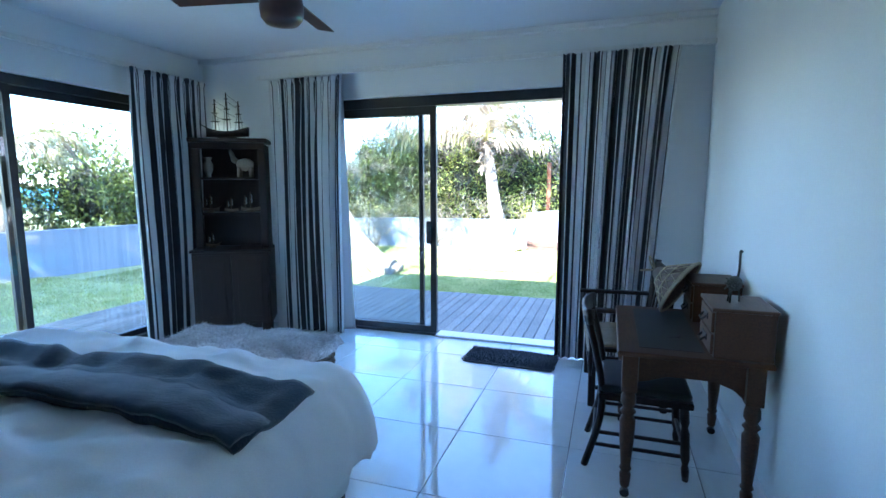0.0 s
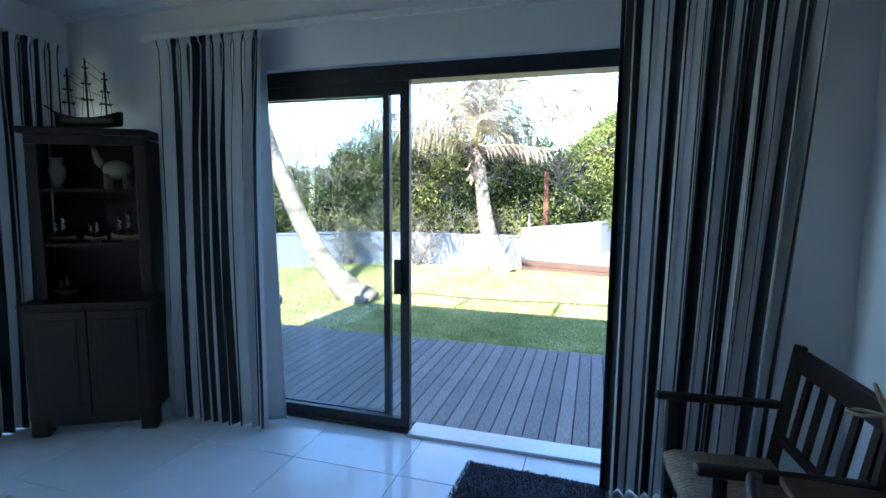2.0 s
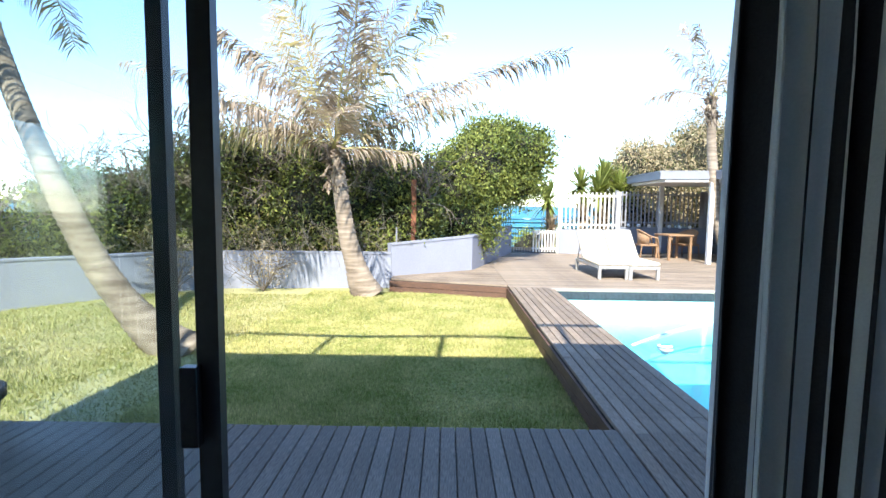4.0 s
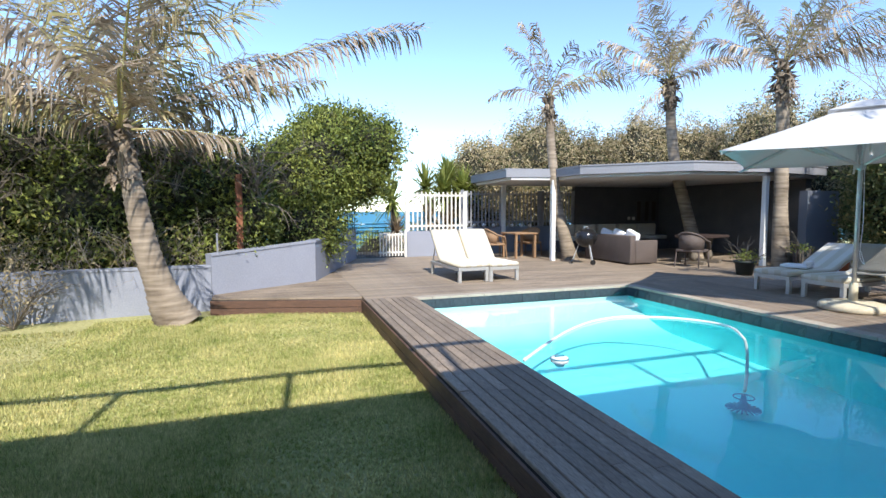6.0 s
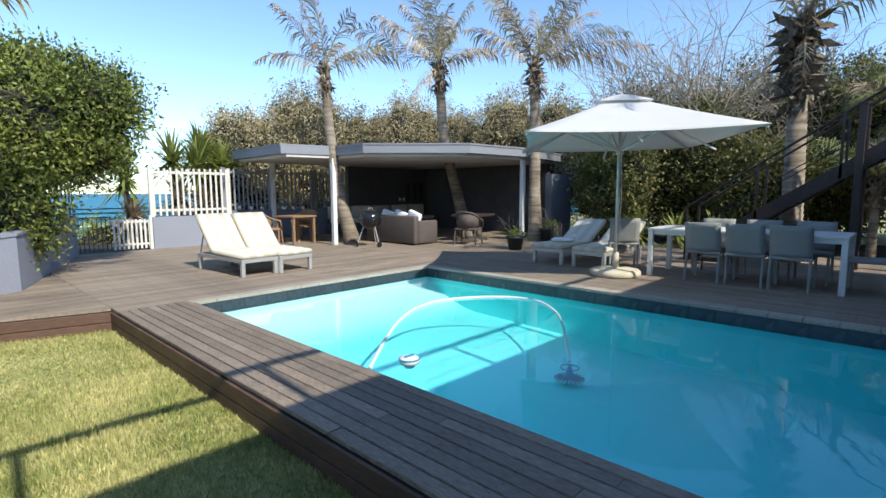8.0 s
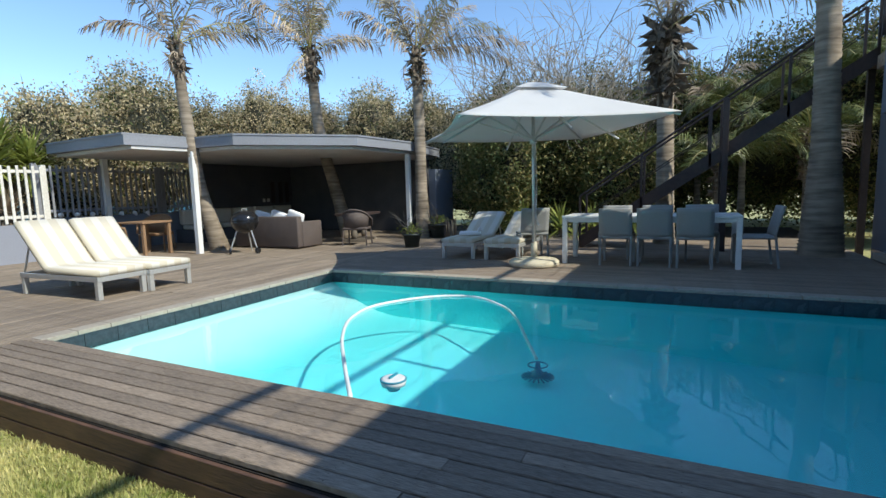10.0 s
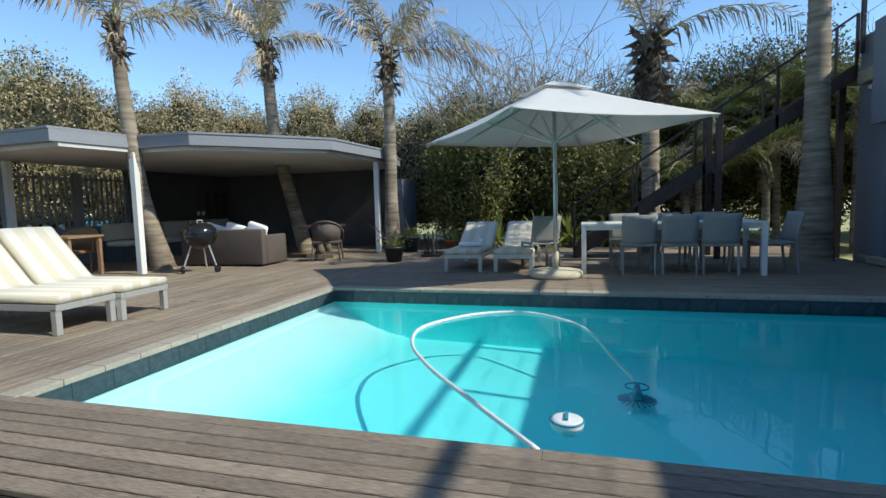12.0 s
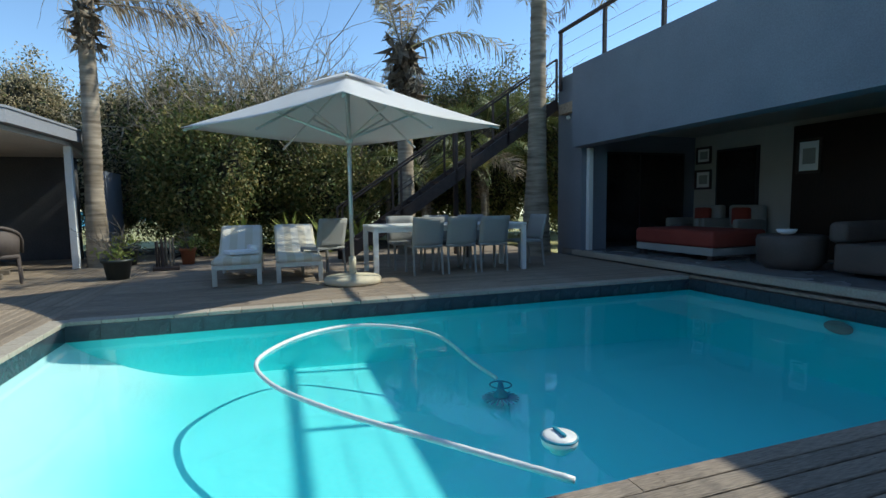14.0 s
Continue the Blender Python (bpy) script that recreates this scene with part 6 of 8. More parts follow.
def curtain(label, m, w_top, w_bot, shift, h, folds, seed, amp=0.055):
    """Hangs from z=h; width runs along +x from w_top at the heading to w_bot at the hem."""
    rs_ = random.Random(seed)
    ob = thing("curtain", label, "curtain", m, "striped curtains")
    nu, nz = folds * 14, 34
    ph = [rs_.uniform(-0.7, 0.7) for _ in range(folds + 1)]
    ad = [rs_.uniform(0.6, 1.25) for _ in range(folds + 1)]
    V, cols = [], []
    for i in range(nz + 1):
        f = (i / nz) ** 1.6                       # 0 at the top
        z = h * (1 - f)
        w = w_top + (w_bot - w_top) * f ** 0.8
        x0 = shift * f
        for j in range(nu + 1):
            u = j / nu
            k = u * folds
            q = min(int(k), folds - 1)
            a_ = ad[q] + (ad[q + 1] - ad[q]) * (k - q)
            p_ = ph[q] + (ph[q + 1] - ph[q]) * (k - q)
            # pinched pleats under a flared heading
            pleat = 0.75 if f < 0.02 else 0.35 + 0.65 * min(1.0, max(0.0, f - 0.045) / 0.22)
            ang = 2 * math.pi * k + p_ * f * 1.5
            d = amp * a_ * pleat * math.sin(ang)
            sway = 0.012 * math.sin(3 * u + 5 * f)
            V.append((x0 + w * u + 0.35 * amp * a_ * math.sin(2 * ang) * 0.5, d + sway, z + (0.012 * math.cos(ang * 2) if i == 0 else 0.0)))
    # stripe plan along the cloth, broad and narrow
    plan, pos = [], 0
    dark = rs_.random() < 0.5
    while pos < nu:
        wd = rs_.choice((2, 3, 3)) if dark else rs_.choice((2, 3, 4))
        plan += [dark] * wd
        pos += wd
        dark = not dark
    me = bpy.data.meshes.new("cloth")
    F, MI = [], []
    for i in range(nz):
        for j in range(nu):
            a = i * (nu + 1) + j
            F.append((a, a + 1, a + nu + 2, a + nu + 1))
            MI.append(1 if plan[j] else 0)
    me.from_pydata(V, [], F)
    me.materials.append(M["cloth_white"])
    me.materials.append(M["cloth_dark"])
    me.polygons.foreach_set("material_index", MI)
    me.polygons.foreach_set("use_smooth", [True] * len(F))
    c = new("cloth", me)
    c.parent = ob
    s = c.modifiers.new("thick", "SOLIDIFY")
    s.thickness = 0.003
    return ob
curtain("striped black and white curtain left of the sliding door opening".replace("left of", "beside"), pose(-3.10, 4.665, 0.006), 0.76, 0.68, 0.03, 2.29, 10, 4, 0.05)
curtain("wide striped black and white curtain drawn beside the desk corner", pose(-0.47, 4.64, 0.006), 0.80, 0.66, 0.0, 2.30, 11, 7, 0.055)
curtain("striped black and white curtain at the side window", pose(-3.82, 3.86, 0.006, 0, 0, 84), 0.74, 0.66, 0.0, 2.30, 10, 11, 0.048)
bm = bmesh.new()
rows = []
for i in range(9):
    f = i / 8
    rows.append([bm.verts.new((-2.49 + (0.10 + 0.09 * f) * u + 0.015 * math.sin(9 * u + 2 * f), 4.76 - 0.03 * math.sin(6 * u) * f, 2.30 - 2.28 * f)) for u in [k / 8 for k in range(9)]])
for a, b in zip(rows, rows[1:]):
    for k in range(8):
        bm.faces.new((a[k], a[k + 1], b[k + 1], b[k]))
hem = [tuple(v.co) for v in rows[-1]]
ob = part("lining_cloth", bm, M["lining"], None, "", True)
ob.modifiers.new("thick", "SOLIDIFY").thickness = 0.003
lin = thing("curtain_lining", "plain white curtain lining hanging in the daylight", "curtain")
ob.parent = lin
bm = bmesh.new()
tube(bm, [(x, y, z + 0.012) for x, y, z in hem], 0.008, 6)
part("hem", bm, M["lining"], lin, "", True)

# ---------------------------------------------------------------- corner cupboard with models
cab = thing("corner_cupboard", "dark wooden corner cupboard with open upper shelves", "cupboard", pose(-3.30, 4.31, 0, 0, 0, 29))
W2 = 0.33
part("body", boxes((-W2, W2, 0.0, 0.36, 0.10, 0.76), bevel=0.004), M["darkwood"], cab)
part("worktop", boxes((-W2 - 0.015, W2 + 0.015, -0.015, 0.37, 0.762, 0.785), bevel=0.005), M["darkwood"], cab)
for x in (-W2, W2 - 0.09):
    part("foot", boxes((x, x + 0.09, 0.0, 0.09, 0.0, 0.099), bevel=0.01), M["darkwood"], cab)
part("plinth", boxes((-W2 + 0.092, W2 - 0.092, 0.005, 0.03, 0.06, 0.099)), M["darkwood"], cab)
for x0, x1 in ((-W2 + 0.02, -0.004), (0.004, W2 - 0.02)):
    d_ = part("door", boxes((x0, x1, -0.016, -0.001, 0.13, 0.74), bevel=0.004), M["darkwood"], cab)
    part("panel", boxes((x0 + 0.05, x1 - 0.05, -0.022, -0.0165, 0.18, 0.69), bevel=0.003), M["darkwood"], d_)
U0 = 0.12
for x0, x1 in ((-W2 + 0.02, -W2 + 0.08), (W2 - 0.08, W2 - 0.02)):
    part("stile", boxes((x0, x1, U0, U0 + 0.022, 0.787, 1.68), bevel=0.003), M["darkwood"], cab)
part("back_panel", boxes((-W2 + 0.02, W2 - 0.02, 0.35, 0.36, 0.787, 1.72)), M["darkwood"], cab)
for x in (-W2 + 0.02, W2 - 0.035):
    part("side_panel", boxes((x, x + 0.015, U0 + 0.023, 0.349, 0.787, 1.72)), M["darkwood"], cab)
bm = boxes((-W2 + 0.02, W2 - 0.02, U0, U0 + 0.022, 1.681, 1.735))
part("top_rail", bm, M["darkwood"], cab)
part("cornice", boxes((-W2 - 0.005, W2 + 0.005, U0 - 0.03, 0.37, 1.736, 1.775), bevel=0.008), M["darkwood"], cab)
for z in (1.09, 1.41):
    part("shelf", boxes((-W2 + 0.036, W2 - 0.036, U0 + 0.024, 0.349, z, z + 0.02)), M["darkwood"], cab)


def ship(m, label, size, hull, sail, masts=3, group="", sails=True):
    ob = thing("model_ship", label, "model ship", m, group)
    bm_ = bmesh.new()
    L_, B, H = size, size * 0.2, size * 0.2
    secs = []
    for k in range(9):
        f = k / 8
        x = -L_ / 2 + L_ * f
        b = B / 2 * (math.sin(math.pi * min(1, 0.12 + 0.86 * f)) ** 0.6)
        sheer = H * (0.75 + 0.5 * (2 * f - 1) ** 2)
        secs.append([bm_.verts.new(p) for p in ((x, -b, sheer), (x, -b * 0.85, H * 0.35), (x, 0, 0.0 + H * 0.12 * (2 * f - 1) ** 2), (x, b * 0.85, H * 0.35), (x, b, sheer))])
    for a, b in zip(secs, secs[1:]):
        for k in range(4):
            bm_.faces.new((a[k], b[k], b[k + 1], a[k + 1]))
        bm_.faces.new((a[4], b[4], b[0], a[0]))
    bm_.faces.new(secs[0])
    bm_.faces.new(secs[-1][::-1])
    bmesh.ops.recalc_face_normals(bm_, faces=bm_.faces)
    part("hull", bm_, hull, ob, "", True)
    for k in range(masts):
        x = L_ * (-0.28 + 0.28 * k)
        hm = L_ * (0.75, 0.95, 0.8)[k % 3]
        bm_ = bmesh.new()
        tube(bm_, [(x, 0, H * 0.5), (x, 0, H * 0.5 + hm)], L_ * 0.016, 6)
        for q in (0.35, 0.6, 0.85):
            tube(bm_, [(x, -L_ * 0.14 * (1.3 - q), H * 0.5 + hm * q), (x, L_ * 0.14 * (1.3 - q), H * 0.5 + hm * q)], L_ * 0.010, 5)
            tube(bm_, [(x - L_ * 0.11 * (1.3 - q), 0.0, H * 0.5 + hm * q), (x + L_ * 0.11 * (1.3 - q), 0.0, H * 0.5 + hm * q)], L_ * 0.010, 5)
        for sx in (-1, 1):
            tube(bm_, [(x + sx * L_ * 0.09, 0, H * 0.9), (x, 0, H * 0.5 + hm * 0.9)], L_ * 0.005, 4)
        part("mast", bm_, hull, ob)
        if sails:
            for q in (0.35, 0.6):
                bm_ = bmesh.new()
                g = [[bm_.verts.new((x + L_ * 0.05 * math.sin(math.pi * j / 4) + 0.006, L_ * 0.13 * (i / 3 * 2 - 1) * (1.3 - q), H * 0.5 + hm * (q + 0.22 * j / 4))) for i in range(4)] for j in range(5)]
                for j in range(4):
                    for i in range(3):
                        bm_.faces.new((g[j][i], g[j][i + 1], g[j + 1][i + 1], g[j + 1][i]))
                part("sail", bm_, sail, ob, "", True)
        elif k:
            bm_ = bmesh.new()
            xp = L_ * (-0.28 + 0.28 * (k - 1))
            for q in (0.5, 0.8, 0.97):
                tube(bm_, [(x, 0, H * 0.5 + hm * q), (xp, 0, H * 0.5 + hm * q * 0.75)], L_ * 0.004, 4)
            part("rigging", bm_, hull, ob)
    bm_ = bmesh.new()
    tube(bm_, [(L_ * 0.45, 0, H), (L_ * 0.66, 0, H * 1.7)], L_ * 0.012, 5)
    part("bowsprit", bm_, hull, ob)
    part("cradle", boxes((-L_ * 0.2, L_ * 0.2, -B * 0.3, B * 0.3, -0.012, 0.004)), hull, ob)
    return ob
CM = pose(-3.30, 4.31, 0, 0, 0, 29)
ship(CM @ pose(-0.02, 0.23, 1.787, 0, 0, 170), "dark wooden model sailing ship with bare rigging", 0.38, M["darkwood"], M["linen"], 3, "", False)
M["shipwood"] = material("model_ship_wood", (0.20, 0.14, 0.09), (0.12, 0.08, 0.05), 0.6, bump=0.1)
for k, (x, z, s, n) in enumerate(((-0.2, 1.122, 0.15, 2), (-0.02, 1.122, 0.12, 2), (0.15, 1.122, 0.17, 2), (-0.2, 0.797, 0.12, 2))):
    ship(CM @ pose(x, 0.22, z, 0, 0, 0), "small model boat with white sails on a shelf", s, M["shipwood"], M["linen"], n, "small boats on the shelves")
M["carving"] = material("pale_carved_wood", (0.22, 0.18, 0.13), (0.15, 0.12, 0.09), 0.7, bump=0.2)
el = thing("carved_elephant", "small pale carved elephant with a raised trunk", "figurine", CM @ pose(0.12, 0.22, 1.43))
bm = bmesh.new()
g = bmesh.ops.create_icosphere(bm, subdivisions=2, radius=0.065)
for v in g["verts"]:
    v.co = Vector((v.co.x * 1.25, v.co.y * 0.7, v.co.z * 0.9 + 0.115))
for x in (-0.05, 0.05):
    for y in (-0.025, 0.025):
        tube(bm, [(x, y, 0.0), (x, y, 0.09)], 0.018, 6)
tube(bm, spline([(-0.075, 0, 0.14), (-0.10, 0, 0.17), (-0.115, 0, 0.22), (-0.13, 0, 0.245)], 4), [0.026] * 5 + [0.02] * 4 + [0.012] * 4, 6)
part("body", bm, M["carving"], el, "", True)
vs = thing("carved_vase", "small dark carved urn on the top shelf", "vase", CM @ pose(-0.2, 0.22, 1.431))
bm = bmesh.new()
lathe(bm, [(0.03, 0), (0.02, 0.02), (0.04, 0.06), (0.045, 0.11), (0.025, 0.15), (0.04, 0.18)], (0, 0, 0), 14)
part("urn", bm, M["carving"], vs, "", True)

# ---------------------------------------------------------------- bed
bed = thing("bed", "bed with rumpled white duvet on a dark base", "bed")
part("base", boxes((-2.72, -1.06, 0.2, 2.36, 0.06, 0.30), bevel=0.01), M["leather"], bed)
for x in (-2.62, -1.16):
    for y in (0.3, 2.26):
        part("leg", boxes((x - 0.05, x + 0.05, y - 0.05, y + 0.05, 0.0, 0.059)), M["darkwood"], bed)
part("mattress", boxes((-2.72, -1.06, 0.2, 2.36, 0.301, 0.58), bevel=0.04), M["linen"], bed, "", True)
def duvet_z(x, y):
    ex = max(0, (x + 1.12) / 0.20, (-2.66 - x) / 0.20)
    ey = max(0, (y - 2.33) / 0.20)
    e = min(1.0, math.hypot(ex, ey))
    z = 0.65 - 0.31 * (1 - math.sqrt(max(0, 1 - e * e)))
    wr = 0.030 * noise.noise(Vector((x * 2.2, y * 3.1, 0.3))) + 0.022 * noise.noise(Vector((x * 6 + y * 3, y * 5 - x * 2, 1.7))) + 0.012 * noise.noise(Vector((x * 14, y * 17, 4))) + 0.016 * (1 - abs(noise.noise(Vector((x * 3.1 + y * 1.4, y * 4.2 - x, 8.0)))) * 2)
    return z + wr + 0.03 * math.exp(-((x + 1.9) ** 2 + (y - 1.5) ** 2))
bm = bmesh.new()
nx, ny = 110, 120
xs_ = [-2.87 + 1.95 * i / nx for i in range(nx + 1)]
ys_ = [0.0 + 2.53 * j / ny for j in range(ny + 1)]
g = []
for y in ys_:
    row = []
    for x in xs_:
        ex, ey = max(0, (x + 1.12) / 0.20), max(0, (y - 2.33) / 0.20)
        e = math.hypot(ex, ey)
        xx, yy = x, y
        if e > 1:
            xx, yy = (-1.12 + 0.20 * ex / e if ex > 0 else x), (2.33 + 0.20 * ey / e if ey > 0 else y)
        row.append(bm.verts.new((xx + 0.012 * noise.noise(Vector((x * 4, y * 4, 7))), yy, duvet_z(xx, yy))))
    g.append(row)
for j in range(ny):
    for i in range(nx):
        bm.faces.new((g[j][i], g[j][i + 1], g[j + 1][i + 1], g[j + 1][i]))
# the free edges hang down
edge = [g[j][nx] for j in range(ny + 1)] + [g[ny][i] for i in range(nx - 1, -1, -1)]
low = [bm.verts.new((v.co.x - 0.02 + 0.015 * math.sin(k * 0.7), v.co.y - (0.015 if k > ny else 0) + 0.01 * math.sin(k * 0.5), 0.31 + 0.03 * math.sin(k * 0.31) + 0.02 * noise.noise(Vector((k * 0.4, 0, 0))))) for k, v in enumerate(edge)]
for k in range(len(edge) - 1):
    bm.faces.new((edge[k], low[k], low[k + 1], edge[k + 1]))
dv = part("duvet", bm, M["linen"], bed, "", True)
dv.modifiers.new("thick", "SOLIDIFY").thickness = 0.012
th = thing("throw", "slate blue throw laid across the foot of the bed", "blanket")
bm = bmesh.new()
nx, ny = 70, 22
g = []
for j in range(ny + 1):
    v_ = j / ny
    row = []
    for i in range(nx + 1):
        u = i / nx
        x = -2.9 + 1.87 * u
        yc = 1.70 + 0.40 * v_ + 0.06 * (u - 0.5) + 0.015 * math.sin(9 * u + 3 * v_)
        z = duvet_z(min(x, -0.95), yc) + 0.022 + 0.016 * math.sin(14 * v_ + 2.5 * u) * math.sin(2 * u + 1) + 0.008 * noise.noise(Vector((x * 9, yc * 9, 2)))
        row.append(bm.verts.new((x, yc, z)))
    g.append(row)
for j in range(ny):
    for i in range(nx):
        bm.faces.new((g[j][i], g[j][i + 1], g[j + 1][i + 1], g[j + 1][i]))
top_row = [v.co.copy() for v in g[0]]
mid_row = [v.co.copy() for v in g[9]]
o_ = part("cloth", bm, M["throw"], th, "", True)
o_.modifiers.new("thick", "SOLIDIFY").thickness = 0.02
# the near edge lies folded over
bm = bmesh.new()
rows = []
for f in (0.0, 0.12, 0.4, 0.7, 1.0):
    rows.append([bm.verts.new(a.lerp(b, f) + Vector((0, -0.02 * (1 - f), 0.012 + 0.022 * math.sin(math.pi * min(1, f + 0.25)) + 0.006 * math.sin(k * 0.45)))) for k, (a, b) in enumerate(zip(top_row, mid_row))])
for a, b in zip(rows, rows[1:]):
    for k in range(len(a) - 1):
        bm.faces.new((a[k], a[k + 1], b[k + 1], b[k]))
o_ = part("folded_edge", bm, M["throw"], th, "", True)
o_.modifiers.new("thick", "SOLIDIFY").thickness = 0.02

# ---------------------------------------------------------------- woven trunk with a fur throw
M["seagrass"] = material("woven_seagrass", (0.30, 0.24, 0.17), (0.15, 0.115, 0.08), 0.85, fine=60, bump=1.0, piece=0.25)
M["fur"] = material("grey_fur", (0.80, 0.77, 0.76), (0.48, 0.44, 0.43), 0.95, fine=70, coarse=5, bump=1.0, piece=0.25, sheen=0.4)
trunk = thing("storage_basket", "woven seagrass storage trunk at the foot of the bed", "trunk", pose(-2.06, 2.96, 0, 0, 0, 3))
tx, ty, tz = 0.46, 0.25, 0.44
part("box", boxes((-tx + 0.02, tx - 0.02, -ty + 0.02, ty - 0.02, 0.0, tz)), M["darkwood"], trunk)
def strands(axis, fixed, a, b, out):
    for i in range(12):
        z = 0.018 + i * (tz - 0.02) / 12
        bm_ = bmesh.new()
        n_ = int((b - a) / 0.035)
        pts_ = []
        for k in range(n_ * 2 + 1):
            s = a + (b - a) * k / (n_ * 2)
            d = out * 0.010 * math.cos(math.pi * k + math.pi * i)
            pts_.append((fixed + d, s, z) if axis == "x" else (s, fixed + d, z))
        tube(bm_, pts_, 0.017, 5)
        part("strand", bm_, M["seagrass"], trunk, "", True)
strands("x", tx - 0.012, -ty + 0.01, ty - 0.01, 1)
strands("y", ty - 0.012, -tx + 0.01, tx - 0.01, 1)
strands("y", -ty + 0.012, -tx + 0.01, tx - 0.01, -1)
part("grip", boxes((tx - 0.004, tx + 0.01, -0.05, 0.05, 0.26, 0.31), bevel=0.004), M["leather"], trunk, "dark hand hole")
fur = thing("fur_throw", "pale grey fur throw lying on the woven trunk", "blanket")
bm = bmesh.new()
nx, ny = 44, 28
g = []
def fur_z(u, v):
    return 0.475 + 0.022 * noise.noise(Vector((u * 5, v * 4, 9))) + 0.014 * math.sin(9 * u + 6 * v) * 0.6
for j in range(ny + 1):
    row = []
    for i in range(nx + 1):
        u, v = i / nx * 2 - 1, j / ny * 2 - 1
        x, y = u * 0.50, v * 0.285
        e = max(0, abs(u) - 0.93) / 0.07
        e2 = max(0, abs(v) - 0.9) / 0.1
        z = fur_z(u, v) - 0.06 * max(e, e2) ** 1.5
        p = pose(-2.06, 2.96, 0, 0, 0, 3) @ Vector((x, y, z))
        row.append(bm.verts.new(p))
    g.append(row)
for j in range(ny):
    for i in range(nx):
        bm.faces.new((g[j][i], g[j][i + 1], g[j + 1][i + 1], g[j + 1][i]))
hide = part("hide", bm, M["fur"], fur, "", True)
hide.modifiers.new("thick", "SOLIDIFY").thickness = 0.02
rng = np.random.default_rng(77)
n = 26000
u, v = rng.uniform(-1, 1, n), rng.uniform(-1, 1, n)
zz = np.array([fur_z(a, b) - 0.06 * max(max(0, abs(a) - 0.93) / 0.07, max(0, abs(b) - 0.9) / 0.1) ** 1.5 for a, b in zip(u, v)])
x, y = -2.06 + u * 0.50 - v * 0.285 * 0.05, 2.96 + v * 0.285 + u * 0.5 * 0.05
flow = np.stack([np.sin(3 * v + 2 * u), np.cos(4 * u), np.full(n, 0.35)], 1)
flow = flow + rng.normal(size=(n, 3)) * 0.5
flow /= np.linalg.norm(flow, axis=1)[:, None]
ln = rng.uniform(0.012, 0.03, n)[:, None]
V = np.empty((n, 3, 3))
P = np.stack([x, y, zz], 1)
sd = np.cross(flow, rng.normal(size=(n, 3)))
sd /= np.linalg.norm(sd, axis=1)[:, None]
V[:, 0], V[:, 1], V[:, 2] = P - sd * 0.0012, P + sd * 0.0012, P + flow * ln
o_ = fast_mesh("fur_nap", V.reshape(-1, 3), np.arange(n * 3).reshape(n, 3), M["fur"], fur)
o_["kind"] = "stuff"

# ---------------------------------------------------------------- desk and chairs
desk = thing("writing_desk", "brown oak writing desk with a black leather top", "desk", Matrix.Translation((0.035, 0.36, 0)) @ Matrix.Diagonal((1, 1, 0.885, 1)))
DX0, DX1, DY0, DY1 = -0.08, 0.495, 2.48, 3.34
part("tabletop", boxes((DX0, DX1, DY0, DY1, 0.735, 0.76), bevel=0.007), M["oak"], desk)
part("leather_inlay", boxes((DX0 + 0.09, 0.26, DY0 + 0.08, DY1 - 0.08, 0.7605, 0.763)), M["leather"], desk, "black leather writing surface")
for a in ((DX0 + 0.05, DX0 + 0.07, DY0 + 0.09, DY1 - 0.09), (DX1 - 0.04, DX1 - 0.02, DY0 + 0.09, DY1 - 0.09)):
    part("apron", boxes((*a, 0.62, 0.734)), M["oak"], desk)
for y in (DY0 + 0.05, DY1 - 0.07):
    bm = bmesh.new()
    arch = [(DX0 + 0.09, 0.734), (DX0 + 0.09, 0.60), (DX0 + 0.14, 0.615), (DX0 + 0.2, 0.64), (DX1 - 0.2, 0.64), (DX1 - 0.13, 0.61), (DX1 - 0.09, 0.57), (DX1 - 0.09, 0.734)]
    lo = [bm.verts.new((a, y, b)) for a, b in arch]
    hi = [bm.verts.new((a, y + 0.02, b)) for a, b in arch]
    bm.faces.new(lo)
    bm.faces.new(hi[::-1])
    for k in range(8):
        bm.faces.new((lo[k], hi[k], hi[(k + 1) % 8], lo[(k + 1) % 8]))
    bmesh.ops.recalc_face_normals(bm, faces=bm.faces)
    part("shaped_apron", bm, M["oak"], desk)
for x in (DX0 + 0.055, DX1 - 0.055):
    for y in (DY0 + 0.06, DY1 - 0.06):
        part("leg_block", boxes((x - 0.032, x + 0.032, y - 0.032, y + 0.032, 0.55, 0.734), bevel=0.004), M["oak"], desk)
        bm = bmesh.new()
        lathe(bm, [(0.012, 0.045), (0.02, 0.06), (0.024, 0.12), (0.017, 0.135), (0.026, 0.15), (0.02, 0.165), (0.030, 0.30), (0.033, 0.40), (0.022, 0.425), (0.034, 0.445), (0.02, 0.465), (0.032, 0.49), (0.030, 0.52), (0.024, 0.549)], (x, y, 0), 14)
        lg_ = part("leg", bm, M["oak"], desk, "", True)
        bm = bmesh.new()
        tube(bm, [(x, y - 0.012, 0.02), (x, y + 0.012, 0.02)], 0.02, 10)
        tube(bm, [(x, y, 0.03), (x, y, 0.05)], 0.008, 6)
        part("castor", bm, M["frame"], lg_, "small dark castor")
